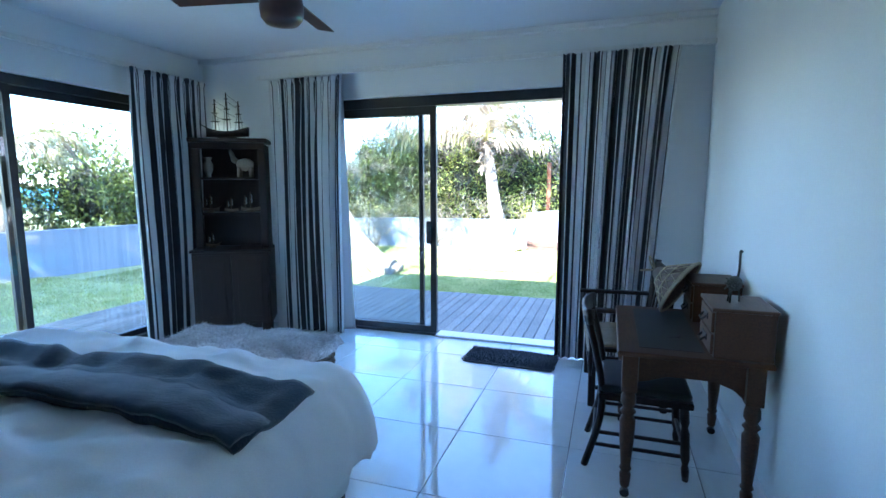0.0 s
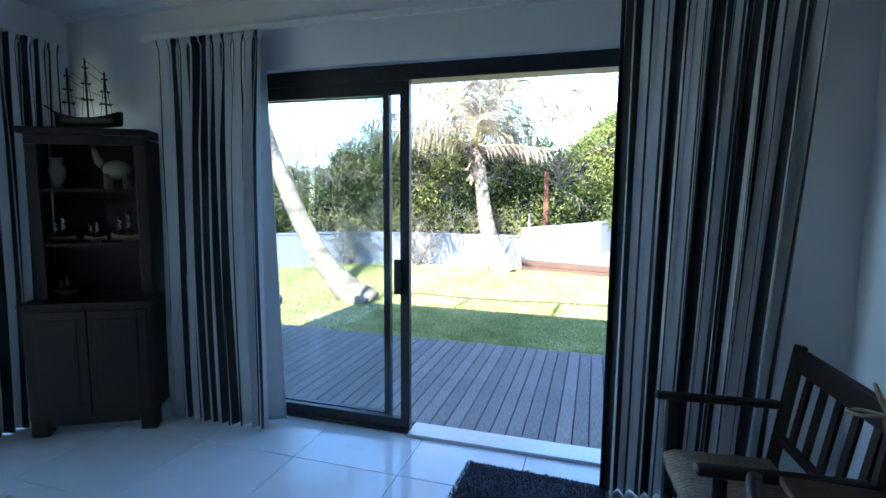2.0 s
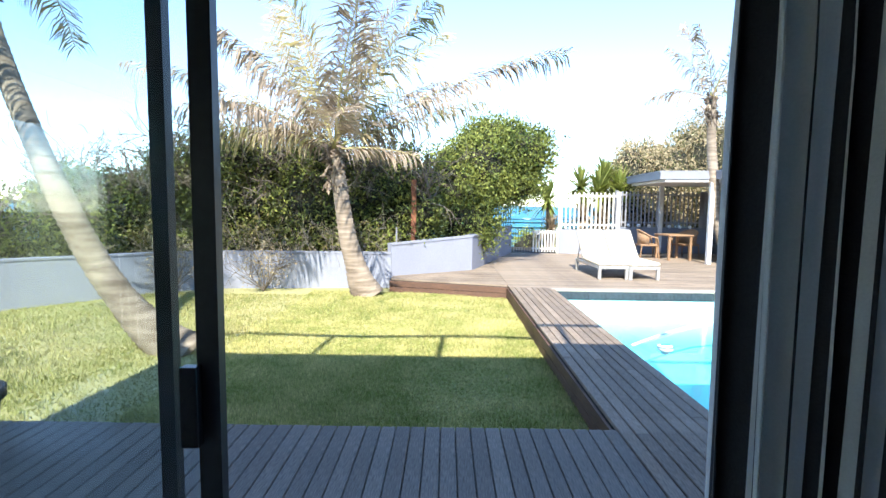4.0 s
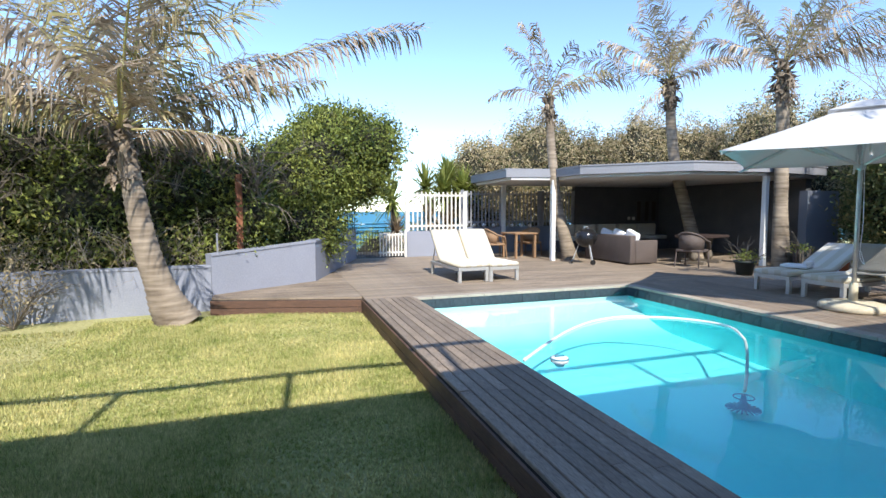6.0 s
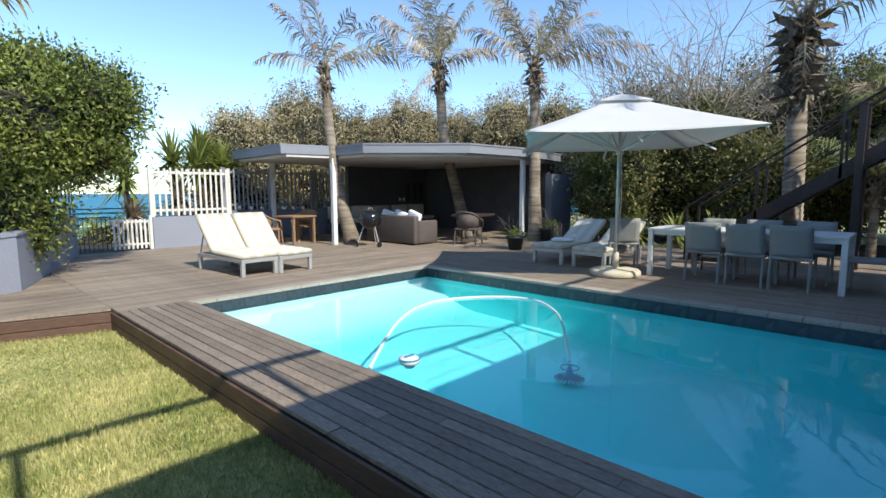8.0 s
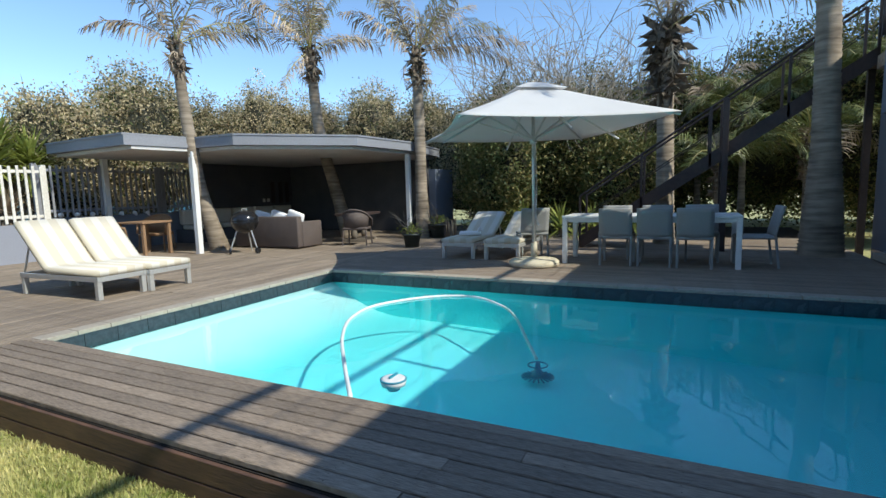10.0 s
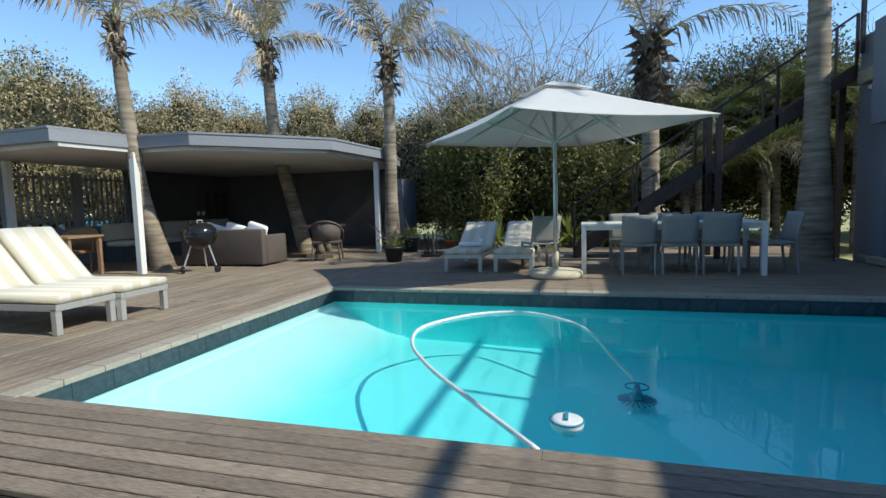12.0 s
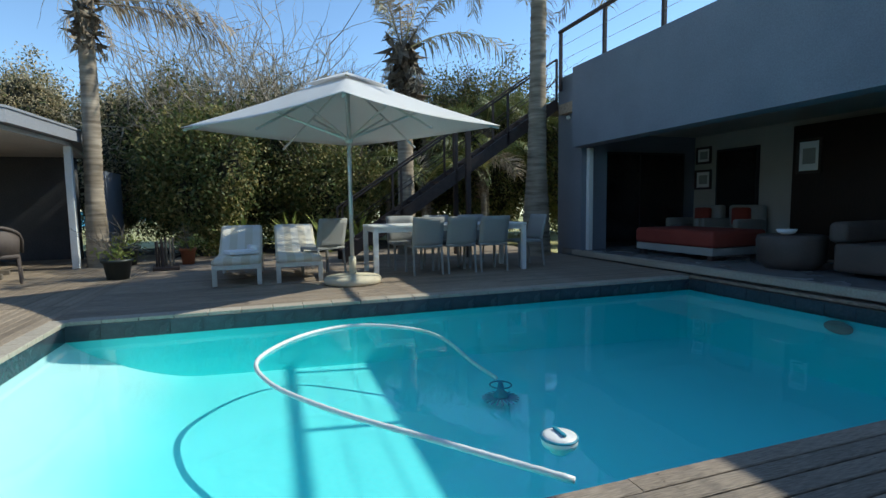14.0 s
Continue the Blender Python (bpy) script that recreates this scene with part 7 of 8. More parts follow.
def drawer_box(ya, yb, label):
    b_ = part("drawer_unit", boxes((0.28, 0.49, ya, yb, 0.764, 0.975)), M["oak"], desk, label)
    part("unit_top", boxes((0.265, 0.495, ya - 0.012, yb + 0.012, 0.976, 0.993), bevel=0.005), M["oak"], b_)
    for k in range(2):
        z = 0.775 + 0.10 * k
        part("drawer_front", boxes((0.268, 0.279, ya + 0.012, yb - 0.012, z, z + 0.09), bevel=0.003), M["oak"], b_)
        ym = (ya + yb) / 2
        bm_ = bmesh.new()
        tube(bm_, [(0.266, ym - 0.035, z + 0.055), (0.248, ym - 0.03, z + 0.035), (0.248, ym + 0.03, z + 0.035), (0.266, ym + 0.035, z + 0.055)], 0.005, 6)
        box(bm_, 0.263, 0.2675, ym - 0.045, ym + 0.045, z + 0.04, z + 0.07)
        part("pull", bm_, M["frame"], b_, "dark drop handle")
drawer_box(DY0 + 0.02, DY0 + 0.29, "small two-drawer unit on the desk")
drawer_box(DY1 - 0.29, DY1 - 0.02, "small two-drawer unit on the desk")
part("back_board", boxes((0.475, 0.492, DY0 + 0.29 + 0.002, DY1 - 0.292, 0.764, 0.90)), M["oak"], desk)
pen = thing("key_bunch", "small dark bunch of keys lying on the desk", "keys", pose(0.20, 3.10, 0.678))
bm = bmesh.new()
for k in range(4):
    box(bm, -0.03, 0.03, -0.005, 0.005, 0.002 * k, 0.002 * k + 0.002, m=Matrix.Rotation(0.5 * k, 4, "Z"))
part("keys_ring", bm, M["frame"], pen)


def chair_leg(x, y, h, mat, parent, splay=(0, 0)):
    bm_ = bmesh.new()
    pr = [(0.014, 0.0), (0.018, 0.06), (0.013, 0.09), (0.02, 0.12), (0.021, 0.26), (0.014, 0.29), (0.021, 0.32), (0.019, h)]
    lathe(bm_, pr, (0, 0, 0), 10)
    for v in bm_.verts:
        f = 1 - v.co.z / h
        v.co.x += x + splay[0] * f
        v.co.y += y + splay[1] * f
    return part("leg", bm_, mat, parent, "", True)
dc = thing("desk_chair", "dark bentwood captain's chair with a black seat at the desk", "chair", pose(0.09, 3.28, 0, 0, 0, -90) @ Matrix.Diagonal((1, 1, 0.89, 1)))
# local frame: the sitter faces +y
bm = bmesh.new()
box(bm, -0.20, 0.20, -0.20, 0.20, 0.43, 0.475, bevel=0.02, seg=3)
part("seat", bm, M["leather"], dc, "padded black seat", True)
part("seat_frame", boxes((-0.205, 0.205, -0.205, 0.205, 0.395, 0.429), bevel=0.006), M["darkwood"], dc)
for x in (-0.175, 0.175):
    chair_leg(x, 0.17, 0.40, M["darkwood"], dc, (0, 0.02))
    bm = bmesh.new()
    tube(bm, spline([(x, -0.26, 0.0), (x, -0.20, 0.25), (x, -0.19, 0.45), (x, -0.23, 0.68), (x, -0.27, 0.84)], 4), 0.017, 8)
    part("back_post", bm, M["darkwood"], dc, "", True)
bm = bmesh.new()
pts_ = [(0.215 * math.sin(t), -0.245 - 0.05 * math.cos(t), 0.845) for t in [(-1.35 + 2.7 * k / 10) for k in range(11)]]
lo = [bm.verts.new((a, b, c - 0.05)) for a, b, c in pts_]
hi = [bm.verts.new((a, b - 0.008, c + 0.03)) for a, b, c in pts_]
for k in range(10):
    bm.faces.new((lo[k], lo[k + 1], hi[k + 1], hi[k]))
o_ = part("crest_rail", bm, M["darkwood"], dc, "wide curved back rail", True)
o_.modifiers.new("thick", "SOLIDIFY").thickness = 0.026
for x in (-0.08, 0.0, 0.08):
    bm = bmesh.new()
    lathe(bm, [(0.008, 0.47), (0.013, 0.55), (0.008, 0.62), (0.014, 0.68), (0.008, 0.74), (0.008, 0.80)], (x, -0.25, 0), 8)
    part("spindle", bm, M["darkwood"], dc, "", True)
for z, ax in ((0.13, "x"), (0.2, "x")):
    for x in (-0.175, 0.175):
        bm = bmesh.new()
        tube(bm, [(x, -0.22, z), (x, 0.18, z)], 0.010, 6)
        part("stretcher", bm, M["darkwood"], dc)
for y, z in ((0.18, 0.16), (-0.22, 0.16)):
    bm = bmesh.new()
    tube(bm, [(-0.175, y, z), (0.175, y, z)], 0.010, 6)
    part("stretcher", bm, M["darkwood"], dc)

ac = thing("carver_chair", "dark wooden carver armchair with a woven rush seat", "chair", pose(0.0, 4.10, 0, 0, 0, 95) @ Matrix.Diagonal((0.95, 0.95, 0.91, 1)))
M["rush"] = material("woven_rush", (0.42, 0.33, 0.24), (0.26, 0.20, 0.15), 0.85, fine=70, bump=0.8, piece=0.15)
SW, SD = 0.30, 0.20
for x in (-SW, SW):
    part("front_leg", boxes((x - 0.022, x + 0.022, SD - 0.022, SD + 0.022, 0.0, 0.65), bevel=0.006), M["darkwood"], ac)
    bm = bmesh.new()
    tube(bm, [(x, -SD - 0.04, 0.0), (x, -SD, 0.40), (x, -SD - 0.07, 0.93)], 0.024, 6)
    part("back_leg", bm, M["darkwood"], ac)
    bm = bmesh.new()
    box(bm, x - 0.028, x + 0.028, -SD - 0.02, SD + 0.07, 0.652, 0.68, bevel=0.01)
    part("arm", bm, M["darkwood"], ac, "", True)
    for z in (0.12, 0.25):
        part("stretcher", boxes((x - 0.01, x + 0.01, -SD + 0.0, SD - 0.023, z, z + 0.022)), M["darkwood"], ac)
for z in (0.18,):
    part("stretcher", boxes((-SW + 0.023, SW - 0.023, SD - 0.011, SD + 0.011, z, z + 0.03)), M["darkwood"], ac)
part("seat_rail", boxes((-SW + 0.023, SW - 0.023, -SD + 0.02, SD + 0.01, 0.375, 0.40)), M["darkwood"], ac)
for k in range(26):
    x = -SW + 0.02 + (2 * SW - 0.04) * (k + 0.5) / 26
    bm = bmesh.new()
    tube(bm, [(x, -SD + 0.02, 0.42), (x, SD - 0.01, 0.42), (x, SD + 0.022, 0.405), (x, SD + 0.022, 0.372)], 0.0118, 6)
    part("rush_cord", bm, M["rush"], ac, "", True)
part("top_rail", boxes((-SW + 0.02, SW - 0.02, -SD - 0.085, -SD - 0.055, 0.82, 0.92), bevel=0.008), M["darkwood"], ac)
part("lower_rail", boxes((-SW + 0.02, SW - 0.02, -SD - 0.035, -SD - 0.01, 0.50, 0.54), bevel=0.005), M["darkwood"], ac)
for k in range(5):
    x = -SW + 0.08 + 0.105 * k
    bm = bmesh.new()
    box(bm, x - 0.017, x + 0.017, -0.007, 0.007, 0.0, 0.29)
    bmesh.ops.transform(bm, matrix=pose(0, -SD - 0.022, 0.54, 9, 0, 0), verts=bm.verts)
    part("back_slat", bm, M["darkwood"], ac)

# hat, bird sculpture, door mat, ceiling fan
M["straw"] = material("pale_woven_straw", (0.50, 0.40, 0.26), (0.34, 0.26, 0.17), 0.85, fine=80, bump=0.8)
M["hatcloth"] = material("dark_hat_cloth", (0.10, 0.065, 0.05), (0.16, 0.11, 0.085), 0.9, fine=60, bump=0.4)
hat = thing("woven_hat", "conical woven straw hat with dark zigzag bands", "hat", pose(0.275, 3.575, 0.815, 0, -60, -24) @ Matrix.Scale(0.95, 4))
bm = bmesh.new()
sides = 36
rings = []
for k in range(9):
    f = k / 8
    r = 0.012 + 0.15 * f
    rings.append([bm.verts.new((r * math.cos(6.2832 * s / sides), r * math.sin(6.2832 * s / sides), 0.17 * (1 - f))) for s in range(sides)])
for a, b in zip(rings, rings[1:]):
    for s in range(sides):
        bm.faces.new((a[s], a[(s + 1) % sides], b[(s + 1) % sides], b[s]))
cone = part("cone", bm, M["hatcloth"], hat, "", True)
cone.modifiers.new("thick", "SOLIDIFY").thickness = 0.006
def on_cone(f, a, lift=0.004):
    r = 0.012 + 0.15 * f + lift
    return (r * math.cos(a), r * math.sin(a), 0.17 * (1 - f) + lift)
for f, r in ((1.0, 0.009), (0.93, 0.006), (0.6, 0.005), (0.3, 0.005)):
    bm = bmesh.new()
    tube(bm, [on_cone(f, 6.2832 * k / 40) for k in range(41)], r, 6)
    part("band", bm, M["straw"], hat, "straw binding", True)
for f0, f1, n in ((0.32, 0.58, 12), (0.62, 0.9, 16)):
    bm = bmesh.new()
    tube(bm, [on_cone(f0 if k % 2 else f1, 6.2832 * k / (2 * n)) for k in range(2 * n + 1)], 0.0045, 5)
    part("zigzag", bm, M["straw"], hat, "straw zigzag")
for s in (-1, 1):
    bm = bmesh.new()
    tube(bm, spline([(0, 0, 0.165), (0.03 * s, 0.02, 0.21), (0.05 * s, 0.0, 0.235), (0.03 * s, -0.02, 0.21), (0, 0, 0.17)], 6), 0.005, 5)
    part("bow_loop", bm, M["straw"], hat, "straw bow loop", True)
brd = thing("ostrich_figure", "small wire and bead ostrich figure on the desk", "figurine", pose(0.40, 3.0, 0.8795, 0, 0, 60))
M["beads"] = material("dark_beaded_wire", (0.10, 0.09, 0.07), (0.03, 0.028, 0.024), 0.5, fine=200, bump=1.0)
bm = bmesh.new()
g = bmesh.ops.create_icosphere(bm, subdivisions=2, radius=0.036)
for v in g["verts"]:
    v.co = Vector((v.co.x * 1.2, v.co.y * 0.8, v.co.z * 0.9 + 0.075))
for x, y in ((-0.012, 0.012), (0.012, -0.012), (-0.03, 0.0)):
    tube(bm, [(x, y, 0.06), (x * 1.3, y * 1.4, 0.0)], 0.0035, 5)
tube(bm, spline([(0.03, 0, 0.095), (0.045, 0, 0.13), (0.043, 0, 0.19), (0.048, 0, 0.205), (0.066, 0, 0.2)], 5), 0.0048, 6)
for k in range(10):
    a = k * 0.7
    tube(bm, [(-0.02, 0, 0.08), (-0.05 - 0.01 * math.sin(a), 0.02 * math.cos(a), 0.08 + 0.025 * math.sin(a * 1.7))], 0.003, 4)
part("body", bm, M["beads"], brd, "", True)
mat_ = thing("door_mat", "dark grey shaggy mat lying inside the door", "mat", pose(-0.79, 4.47, 0.0, 0, 0, -2))
M["mat"] = material("grey_shag_mat", (0.10, 0.105, 0.12), (0.055, 0.058, 0.07), 0.95, fine=90, bump=1.0, piece=0.3)
part("backing", boxes((-0.34, 0.34, -0.18, 0.18, 0.001, 0.012), bevel=0.004), M["mat"], mat_)
rng = np.random.default_rng(5)
n = 9000
P = np.stack([rng.uniform(-0.355, 0.355, n), rng.uniform(-0.175, 0.175, n), np.full(n, 0.011)], 1)
d = rng.normal(size=(n, 3)) * 0.5
d[:, 2] = 1
d /= np.linalg.norm(d, axis=1)[:, None]
s = np.cross(d, rng.normal(size=(n, 3)))
s /= np.linalg.norm(s, axis=1)[:, None]
V = np.empty((n, 3, 3))
V[:, 0], V[:, 1], V[:, 2] = P - s * 0.002, P + s * 0.002, P + d * rng.uniform(0.01, 0.02, n)[:, None]
fast_mesh("tuft", V.reshape(-1, 3), np.arange(n * 3).reshape(n, 3), M["mat"], mat_)["kind"] = "stuff"
fan_ = thing("ceiling_fan", "brown ceiling fan with wooden blades and a short rod", "fan", pose(-1.87, 3.2, 0))
M["fanwood"] = material("brown_fan_wood", (0.10, 0.035, 0.025), (0.06, 0.022, 0.016), 0.4, fine=20, bump=0.05)
bm = bmesh.new()
lathe(bm, [(0.03, 2.24), (0.09, 2.25), (0.115, 2.28), (0.12, 2.33), (0.11, 2.40), (0.03, 2.43)], (0, 0, 0), 24)
part("motor", bm, M["fanwood"], fan_, "", True)
bm = bmesh.new()
lathe(bm, [(0.012, 2.38), (0.012, 2.50), (0.06, 2.51), (0.07, 2.559)], (0, 0, 0), 16)
part("rod", bm, M["fanwood"], fan_, "", True)
for k in range(4):
    bm = bmesh.new()
    box(bm, 0.16, 0.66, -0.06, 0.06, -0.004, 0.004, bevel=0.003)
    bmesh.ops.transform(bm, matrix=Matrix.Rotation(radians(10 + 90 * k), 4, "Z") @ pose(0, 0, 2.405, 10, 0, 0), verts=bm.verts)
    bl = part("blade", bm, M["fanwood"], fan_)
    bm = bmesh.new()
    box(bm, 0.09, 0.2, -0.015, 0.015, -0.01, -0.005)
    bmesh.ops.transform(bm, matrix=Matrix.Rotation(radians(10 + 90 * k), 4, "Z") @ pose(0, 0, 2.405, 10, 0, 0), verts=bm.verts)
    part("blade_arm", bm, M["frame"], bl)

# ---------------------------------------------------------------- living room behind the open facade
LF = 0.06
# wall and floor colours are darkened to carry the room's dimness
M["living_wall"] = material("dimmed_living_wall_paint", (0.40, 0.38, 0.34), (0.36, 0.34, 0.30), 0.7, fine=80, bump=0.05)
M["living_floor"] = material("dimmed_living_floor_tile", (0.24, 0.24, 0.24), (0.19, 0.19, 0.19), 0.25, fine=8, bump=0.02)
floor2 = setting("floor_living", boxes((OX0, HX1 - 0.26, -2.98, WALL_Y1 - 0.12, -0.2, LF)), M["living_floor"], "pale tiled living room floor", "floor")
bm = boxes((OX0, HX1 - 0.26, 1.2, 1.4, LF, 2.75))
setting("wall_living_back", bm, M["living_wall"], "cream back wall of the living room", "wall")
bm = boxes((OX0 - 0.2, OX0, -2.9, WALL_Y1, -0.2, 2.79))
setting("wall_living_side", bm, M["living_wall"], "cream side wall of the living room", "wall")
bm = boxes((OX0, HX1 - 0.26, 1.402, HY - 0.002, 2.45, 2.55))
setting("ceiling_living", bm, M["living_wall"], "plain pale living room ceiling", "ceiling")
bm = boxes((OX0, OX1, WALL_Y1 - 0.10, WALL_Y1 - 0.02, -0.02, 0.072), (OX0, OX1, WALL_Y1 + 0.0, WALL_Y1 + 0.03, -0.02, 0.07))
setting("trim_threshold", bm, M["coping"], "pale sliding door track along the opening", "trim")
dr = tagged(part("door_2", boxes((7.93, 8.02, 4.64, 4.74, LF, 2.07), bevel=0.006), M["white_paint"]), "folded white door edge at the opening", "door", "", "structure")
M["red"] = material("coral_red_cover", (0.27, 0.045, 0.028), (0.18, 0.03, 0.02), 0.9, fine=70, bump=0.6)
ot = thing("daybed", "low daybed under a coral red woven cover", "daybed", pose(6.35, 3.72, LF))
# pale base drawn in chair grey, with the indoor shade in its colour
part("base", boxes((-0.95, 0.75, -0.55, 0.55, 0.08, 0.20), bevel=0.01), M["chair"], ot)
for x in (-0.85, 0.65):
    for y in (-0.45, 0.45):
        part("leg", boxes((x - 0.04, x + 0.04, y - 0.04, y + 0.04, 0, 0.08)), M["stair"], ot)
bm = bmesh.new()
box(bm, -0.97, 0.77, -0.57, 0.57, 0.202, 0.47, bevel=0.06, seg=4)
part("cover", bm, M["red"], ot, "", True)
tb2 = thing("drum_table", "dark round woven drum table", "table", pose(4.4, 3.95, LF))
bm = bmesh.new()
lathe(bm, [(0.3, 0), (0.4, 0.1), (0.42, 0.4), (0.4, 0.45), (0.38, 0.46)], (0, 0, 0), 24)
part("drum", bm, M["wicker"], tb2, "", True)
bw = thing("bowl", "small pale bowl on the drum table", "bowl", pose(4.45, 3.98, LF + 0.462))
bm = bmesh.new()
lathe(bm, [(0.05, 0.0), (0.10, 0.02), (0.13, 0.07), (0.12, 0.07), (0.09, 0.03), (0.02, 0.015)], (0, 0, 0), 20)
part("dish", bm, M["linen"], bw, "", True)
sf = thing("sofa", "brown wicker sofa with dark and pale cushions in the living room", "sofa", pose(3.0, 3.2, LF))
part("seat_base", boxes((-0.9, 0.7, -1.0, 1.0, 0.05, 0.4), bevel=0.05), M["wicker"], sf, "", True)
part("back", boxes((-0.9, 0.7, -1.02, -0.72, 0.4, 0.85), bevel=0.08), M["wicker"], sf, "", True)
for x in (-0.95, 0.55):
    part("arm", boxes((x, x + 0.22, -0.95, 1.0, 0.4, 0.66), bevel=0.06), M["wicker"], sf, "", True)
for k, (x, mt) in enumerate(((-0.4, "darkwood"), (0.0, "linen"), (0.3, "linen"))):
    bm = bmesh.new()
    cushion(bm, -0.2, 0.2, -0.06, 0.06, -0.2, 0.2)
    bmesh.ops.transform(bm, matrix=pose(x, -0.55, 0.6, -20, 0, 5), verts=bm.verts)
    part("scatter_cushion", bm, M[mt], sf, "soft scatter cushion", True)
# armchair grey stands in for the dim light at the back wall
for k, x in enumerate((8.05, 7.1)):
    ac = thing("armchair", "armchair in shade-dimmed grey with a red cushion against the back wall", "chair", pose(x, 1.95, LF), "armchairs in the living room")
    part("seat", boxes((-0.38, 0.38, -0.35, 0.4, 0.05, 0.42), bevel=0.05), M["chair"], ac, "", True)
    part("back", boxes((-0.38, 0.38, -0.5, -0.32, 0.3, 0.85), bevel=0.05), M["chair"], ac, "", True)
    for sx in (-0.45, 0.33):
        part("arm", boxes((sx, sx + 0.12, -0.4, 0.38, 0.1, 0.58), bevel=0.04), M["chair"], ac, "", True)
    bm = bmesh.new()
    cushion(bm, -0.2, 0.2, -0.3, -0.18, 0.44, 0.80)
    part("scatter_cushion", bm, M["red"], ac, "red scatter cushion", True)
def picture(x, z, w, h, label, group=""):
    ob = thing("framed_picture", label, "picture", pose(x, 1.4, z), group)
    for a in ((-w, w, 0.002, 0.03, h - 0.05, h), (-w, w, 0.002, 0.03, -h, -h + 0.05), (-w, -w + 0.05, 0.002, 0.03, -h + 0.05, h - 0.05), (w - 0.05, w, 0.002, 0.03, -h + 0.05, h - 0.05)):
        part("frame", boxes(a), M["stair"], ob)
    part("print", boxes((-w + 0.05, w - 0.05, 0.002, 0.012, -h + 0.05, h - 0.05)), M["linen"], ob)
    part("image", boxes((-w * 0.5, w * 0.5, 0.013, 0.016, -h * 0.45, h * 0.45)), M["chair"], ob, "grey sketch in the frame")
picture(8.36, 2.02, 0.21, 0.19, "black-framed small print on the cream wall", "prints on the living room wall")
picture(8.36, 1.48, 0.23, 0.22, "black-framed small print on the cream wall", "prints on the living room wall")
bm = boxes((3.2, 6.02, 1.402, 1.8, LF, 2.3))
tagged(part("cupboard", bm, M["darkwood"]), "tall dark wooden wall unit in the living room", "cupboard")
picture(5.72, 1.75, 0.22, 0.3, "pale framed print in front of the dark unit")
scene.objects["framed_picture.002"].location.y = 1.805
dg = thing("window_2", "dark glazed garden window in the living room's end wall", "window", None, "", "structure")
xe = HX1 - 0.26
part("window_frame", boxes((xe - 0.05, xe - 0.002, 1.75, 4.2, LF, 2.08)), M["frame"], dg)
for ya, yb in ((1.8, 2.95), (3.0, 4.15)):
    part("pane", boxes((xe - 0.058, xe - 0.052, ya, yb, LF + 0.08, 2.03)), M["black_enamel"], dg)
dg = thing("window_3", "dark glazed panel beside the framed prints", "window", None, "", "structure")
part("window_frame", boxes((6.98, 7.98, 1.402, 1.45, LF + 0.3, 2.1)), M["frame"], dg)
part("pane", boxes((7.03, 7.93, 1.452, 1.458, LF + 0.35, 2.05)), M["black_enamel"], dg)

# ---------------------------------------------------------------- deck boards, coping, tiles of the pool rim
def deck_boards(parent, x0, x1, y0, y1, along, seed, cuts=1, width=0.098, gap=0.0055, name="board", mat=None):
    rs_ = random.Random(seed)
    span0, span1 = (x0, x1) if along == "y" else (y0, y1)
    n = max(1, round((span1 - span0) / width))
    w = (span1 - span0) / n
    mat = mat or (M["deck_y"] if along == "y" else M["deck_x"])
    for k in range(n):
        a0, a1 = (y0, y1) if along == "y" else (x0, x1)
        ends = [a0] + sorted(a0 + (a1 - a0) * ((c + 1) / (cuts + 1) + rs_.uniform(-0.13, 0.13)) for c in range(cuts)) + [a1]
        for e0, e1 in zip(ends, ends[1:]):
            s = span0 + k * w
            me = board_mesh(round(w - gap, 4), round(e1 - e0 - 0.003, 2), along, mat)
            o = new(name, me)
            o.parent = parent
            dz = rs_.uniform(-0.0025, 0.0015)
            o.location = (s + gap / 2, e0 + 0.0015, DECK + dz) if along == "y" else (e0 + 0.0015, s + gap / 2, DECK + dz)
BOARDS = {}
def board_mesh(w, ln, along, mat):
    key = (w, ln, along, mat.name)
    if key not in BOARDS:
        bm_ = bmesh.new()
        c = 0.005
        prof = [(0, -0.028), (w, -0.028), (w, -c), (w - c, 0), (c, 0), (0, -c)]
        rings = []
        for e in (0.0, ln):
            rings.append([bm_.verts.new((a, e, z) if along == "y" else (e, a, z)) for a, z in prof])
        for k in range(6):
            bm_.faces.new((rings[0][k], rings[0][(k + 1) % 6], rings[1][(k + 1) % 6], rings[1][k]))
        bm_.faces.new(rings[0][::-1])
        bm_.faces.new(rings[1])
        bmesh.ops.recalc_face_normals(bm_, faces=bm_.faces)
        BOARDS[key] = finish(bm_, "board", mat)
    return BOARDS[key]
CUTS = {"deck_bedroom": 0, "deck_west": 1, "deck_strip": 2, "deck_far": 1, "deck_east": 2, "deck_house": 1}
for k, (ob, x0, x1, y0, y1, along, cut) in enumerate(DECKS):
    if ob.name == "deck_far":
        deck_boards(ob, x0, 5.9, 12.705, 19.3, along, 31, 1)
        deck_boards(ob, 5.903, 12.4, 12.705, 19.9, along, 32, 1)
    elif ob.name == "deck_east":
        deck_boards(ob, x0 + 0.12, 11.4, y0, 12.70, along, 33, 2)
    else:
        deck_boards(ob, x0, x1, y0, y1, along, 20 + k, CUTS[ob.name], gap=0.009 if ob.name == "deck_strip" else 0.0055, mat=M["deck_shaded"] if ob.name == "deck_bedroom" else None)
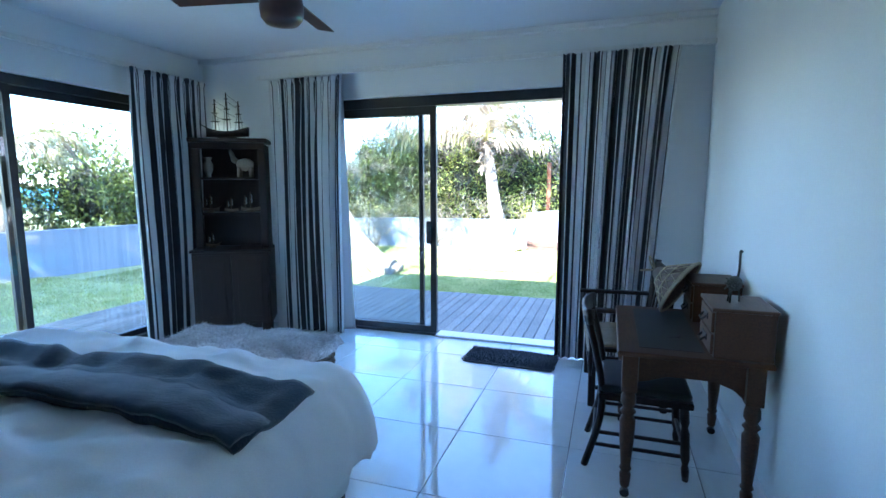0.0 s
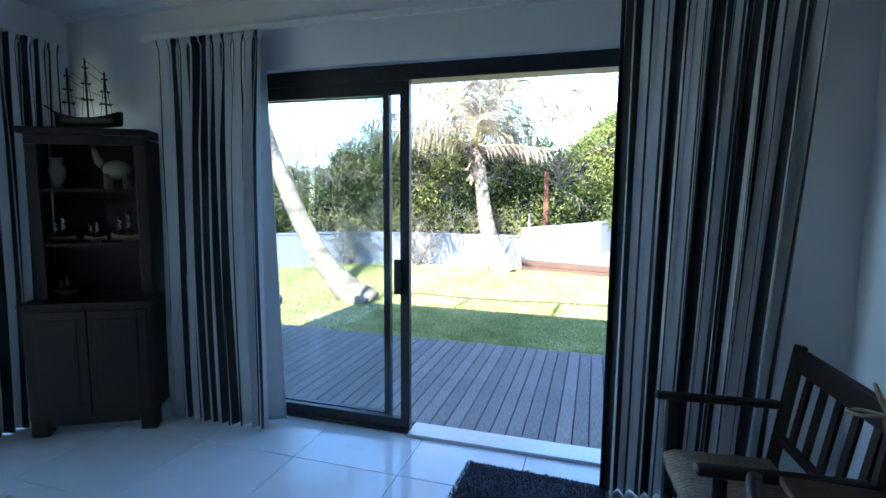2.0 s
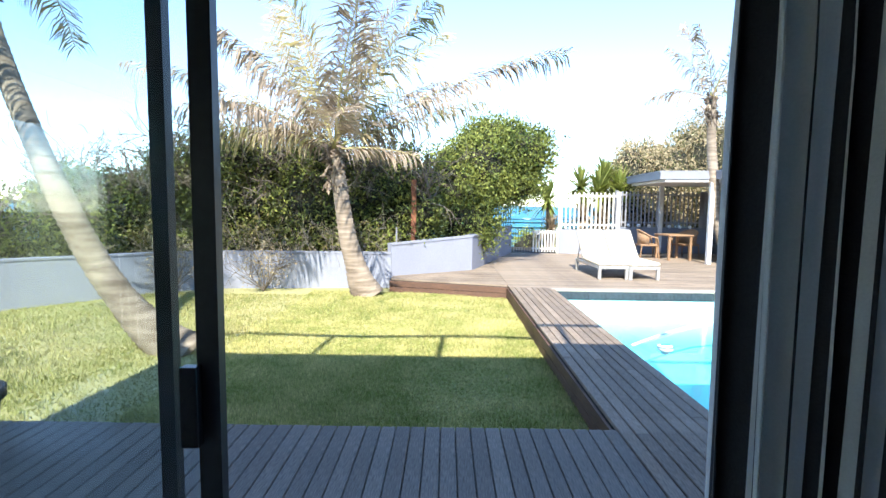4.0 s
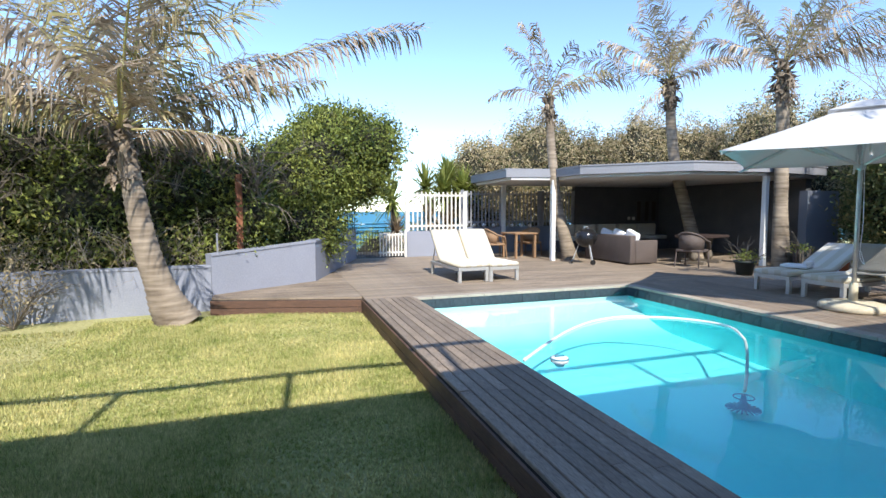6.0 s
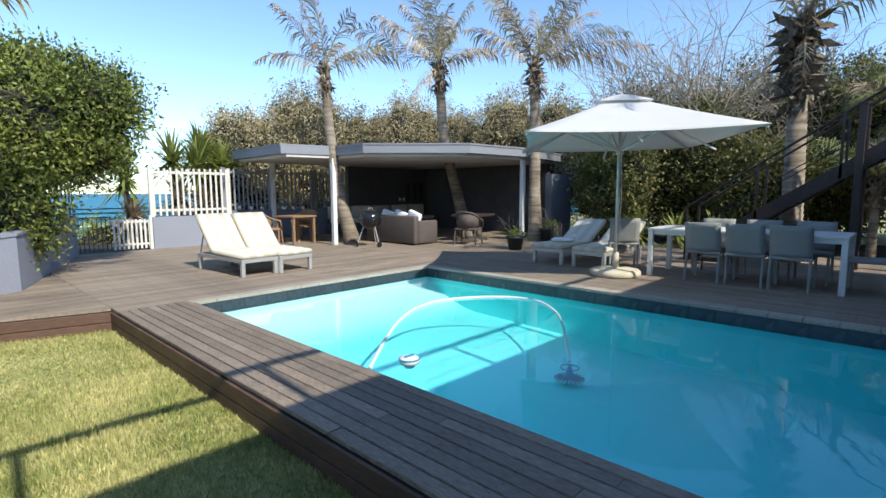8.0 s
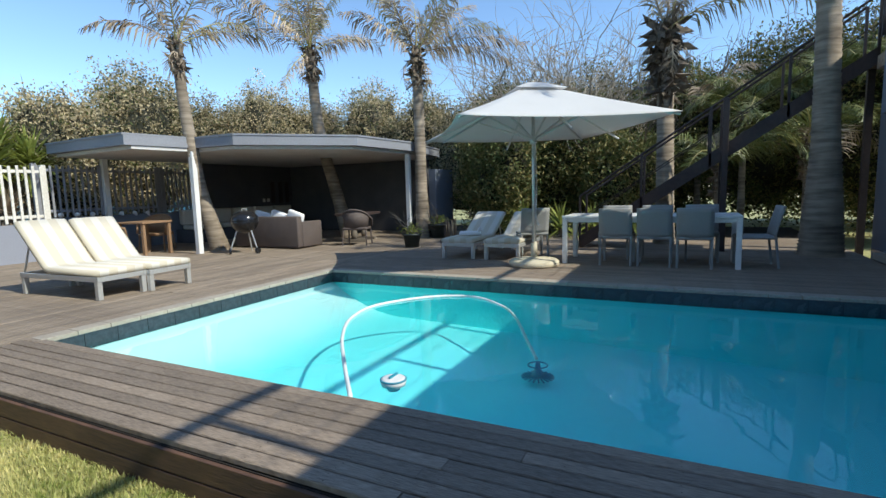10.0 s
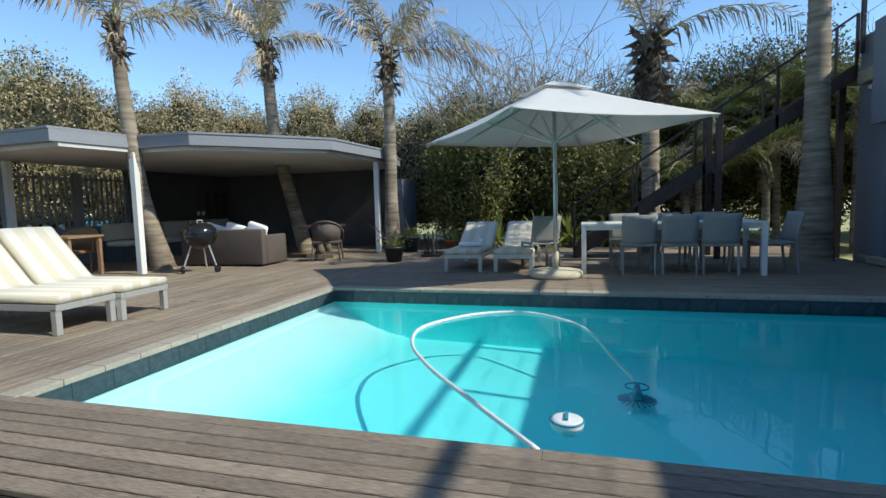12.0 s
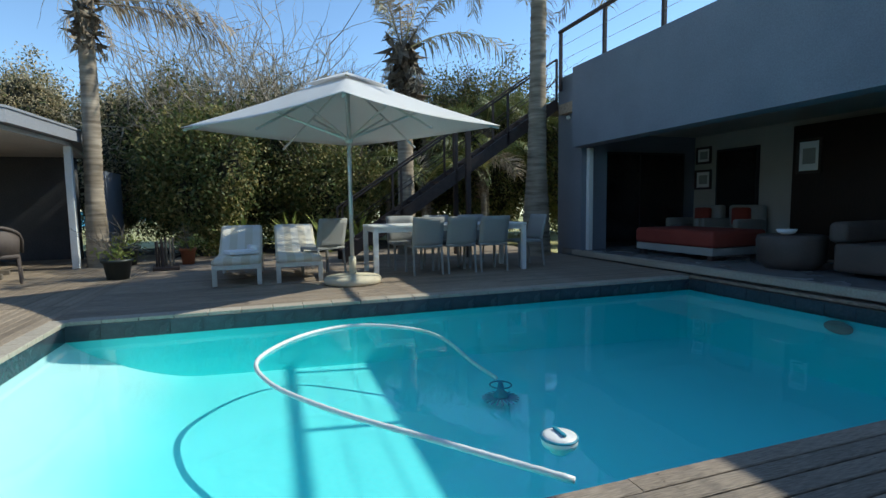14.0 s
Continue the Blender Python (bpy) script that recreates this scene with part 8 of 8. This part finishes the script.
# screw heads along the joists of the strip beside the pool
strip = next(d for d in DECKS if d[0].name == "deck_strip")
n_b = round((strip[2] - strip[1]) / 0.098)
w_b = (strip[2] - strip[1]) / n_b
bm = bmesh.new()
rs_ = random.Random(12)
yj = strip[3] + 0.2
while yj < strip[4] - 0.1:
    for k in range(n_b):
        for q in (0.27, 0.73):
            cx_, cy_ = strip[1] + (k + q) * w_b + rs_.uniform(-0.004, 0.004), yj + rs_.uniform(-0.008, 0.008)
            ring_ = [bm.verts.new((cx_ + 0.0045 * math.cos(a), cy_ + 0.0045 * math.sin(a), DECK + 0.0026)) for a in [math.pi * i / 3 for i in range(6)]]
            bm.faces.new(ring_)
    yj += 0.45
o_ = part("screw_head", bm, M["stub"], strip[0], "small dark screw heads")
o_["kind"] = "stuff"
# tapering wing: boards end at the slanting edges
y = 12.83
rs_ = random.Random(9)
while y < 16.9:
    def x_at(yy):
        if yy < 13.55:
            return 0.16 - 2.26 * (yy - 12.9) / 0.65 if yy > 12.9 else 0.16
        if yy < 14.0:
            return -2.09
        if yy < 15.0:
            return -2.09 + 1.69 * (yy - 13.95) / 1.07
        return -0.38 + 0.34 * (yy - 15.03)
    xl0, xl1 = x_at(y), x_at(y + 0.091)
    if 0.16 - max(xl0, xl1) > 0.05:
        bm_ = bmesh.new()
        prism(bm_, [(xl0, y), (0.161, y), (0.161, y + 0.091), (xl1, y + 0.091)], DECK - 0.028, DECK + rs_.uniform(-0.002, 0.001))
        part("board", bm_, M["deck_x"], wing)
    y += 0.098
# edge boards
def fascia(name, a, b, out, label, z0=LAWN - 0.02, z1=DECK - 0.032):
    d = Vector((b[0] - a[0], b[1] - a[1], 0))
    ln = d.length
    ang = math.atan2(d.y, d.x)
    ob = setting(name, boxes((0, ln, -0.006 - out, -out, z0, z1)), M["deck_under"], label, "deck edge")
    ob.matrix_world = Matrix.Translation((a[0], a[1], 0)) @ Matrix.Rotation(ang, 4, "Z")
    h = (z1 - z0) / 2
    for k in range(2):
        part("edge_board", boxes((0, ln, -0.03 - out, -0.007 - out, z0 + k * h + 0.004, z0 + (k + 1) * h - 0.004), bevel=0.004), M["fascia"], ob)
fascia("deck_edge_strip", (0.165, 12.88), (0.165, 6.93), -0.0, "reddish timber edge boards of the pool deck")
fascia("deck_edge_wing", (-2.1, 13.53), (0.15, 12.885), 0.0, "reddish timber edge boards of the far deck")
bm = boxes((-5.55, 0.13, 6.925, 6.95, LAWN - 0.02, DECK - 0.034))
setting("deck_edge_bedroom", bm, M["fascia"], "reddish timber edge board of the bedroom deck", "deck edge")
# coping stones at the pool's far end and long side
cop = setting("pool_coping", boxes((bx0 - 0.05, bx1 + 0.12, by1 + 0.01, by1 + 0.14, -0.4, -0.09)), M["deck_under"], "bed under the pale coping stones", "coping")
n = 14
for k in range(n):
    w = (bx1 + 0.12 - bx0 + 0.04) / n
    x = bx0 - 0.04 + k * w
    part("coping_stone", boxes((x + 0.002, x + w - 0.002, by1 - 0.015, by1 + 0.148, -0.088, DECK + 0.004), bevel=0.006), M["coping"], cop)
n = 24
for k in range(n):
    w = (by1 - by0) / n
    part("coping_stone", boxes((bx1 - 0.015, bx1 + 0.16, by0 + k * w + 0.002, by0 + (k + 1) * w - 0.002, -0.088, DECK + 0.004), bevel=0.006), M["coping"], cop)
band_tiles("band", "y", bx1 - 0.012, by0, by1, -1, shell)
band_tiles("band", "y", bx0, by0, by1, 1, shell)
band_tiles("band", "x", by1, bx0, bx1, -1, shell)
band_tiles("band", "x", by0, bx0, bx1, 1, shell)
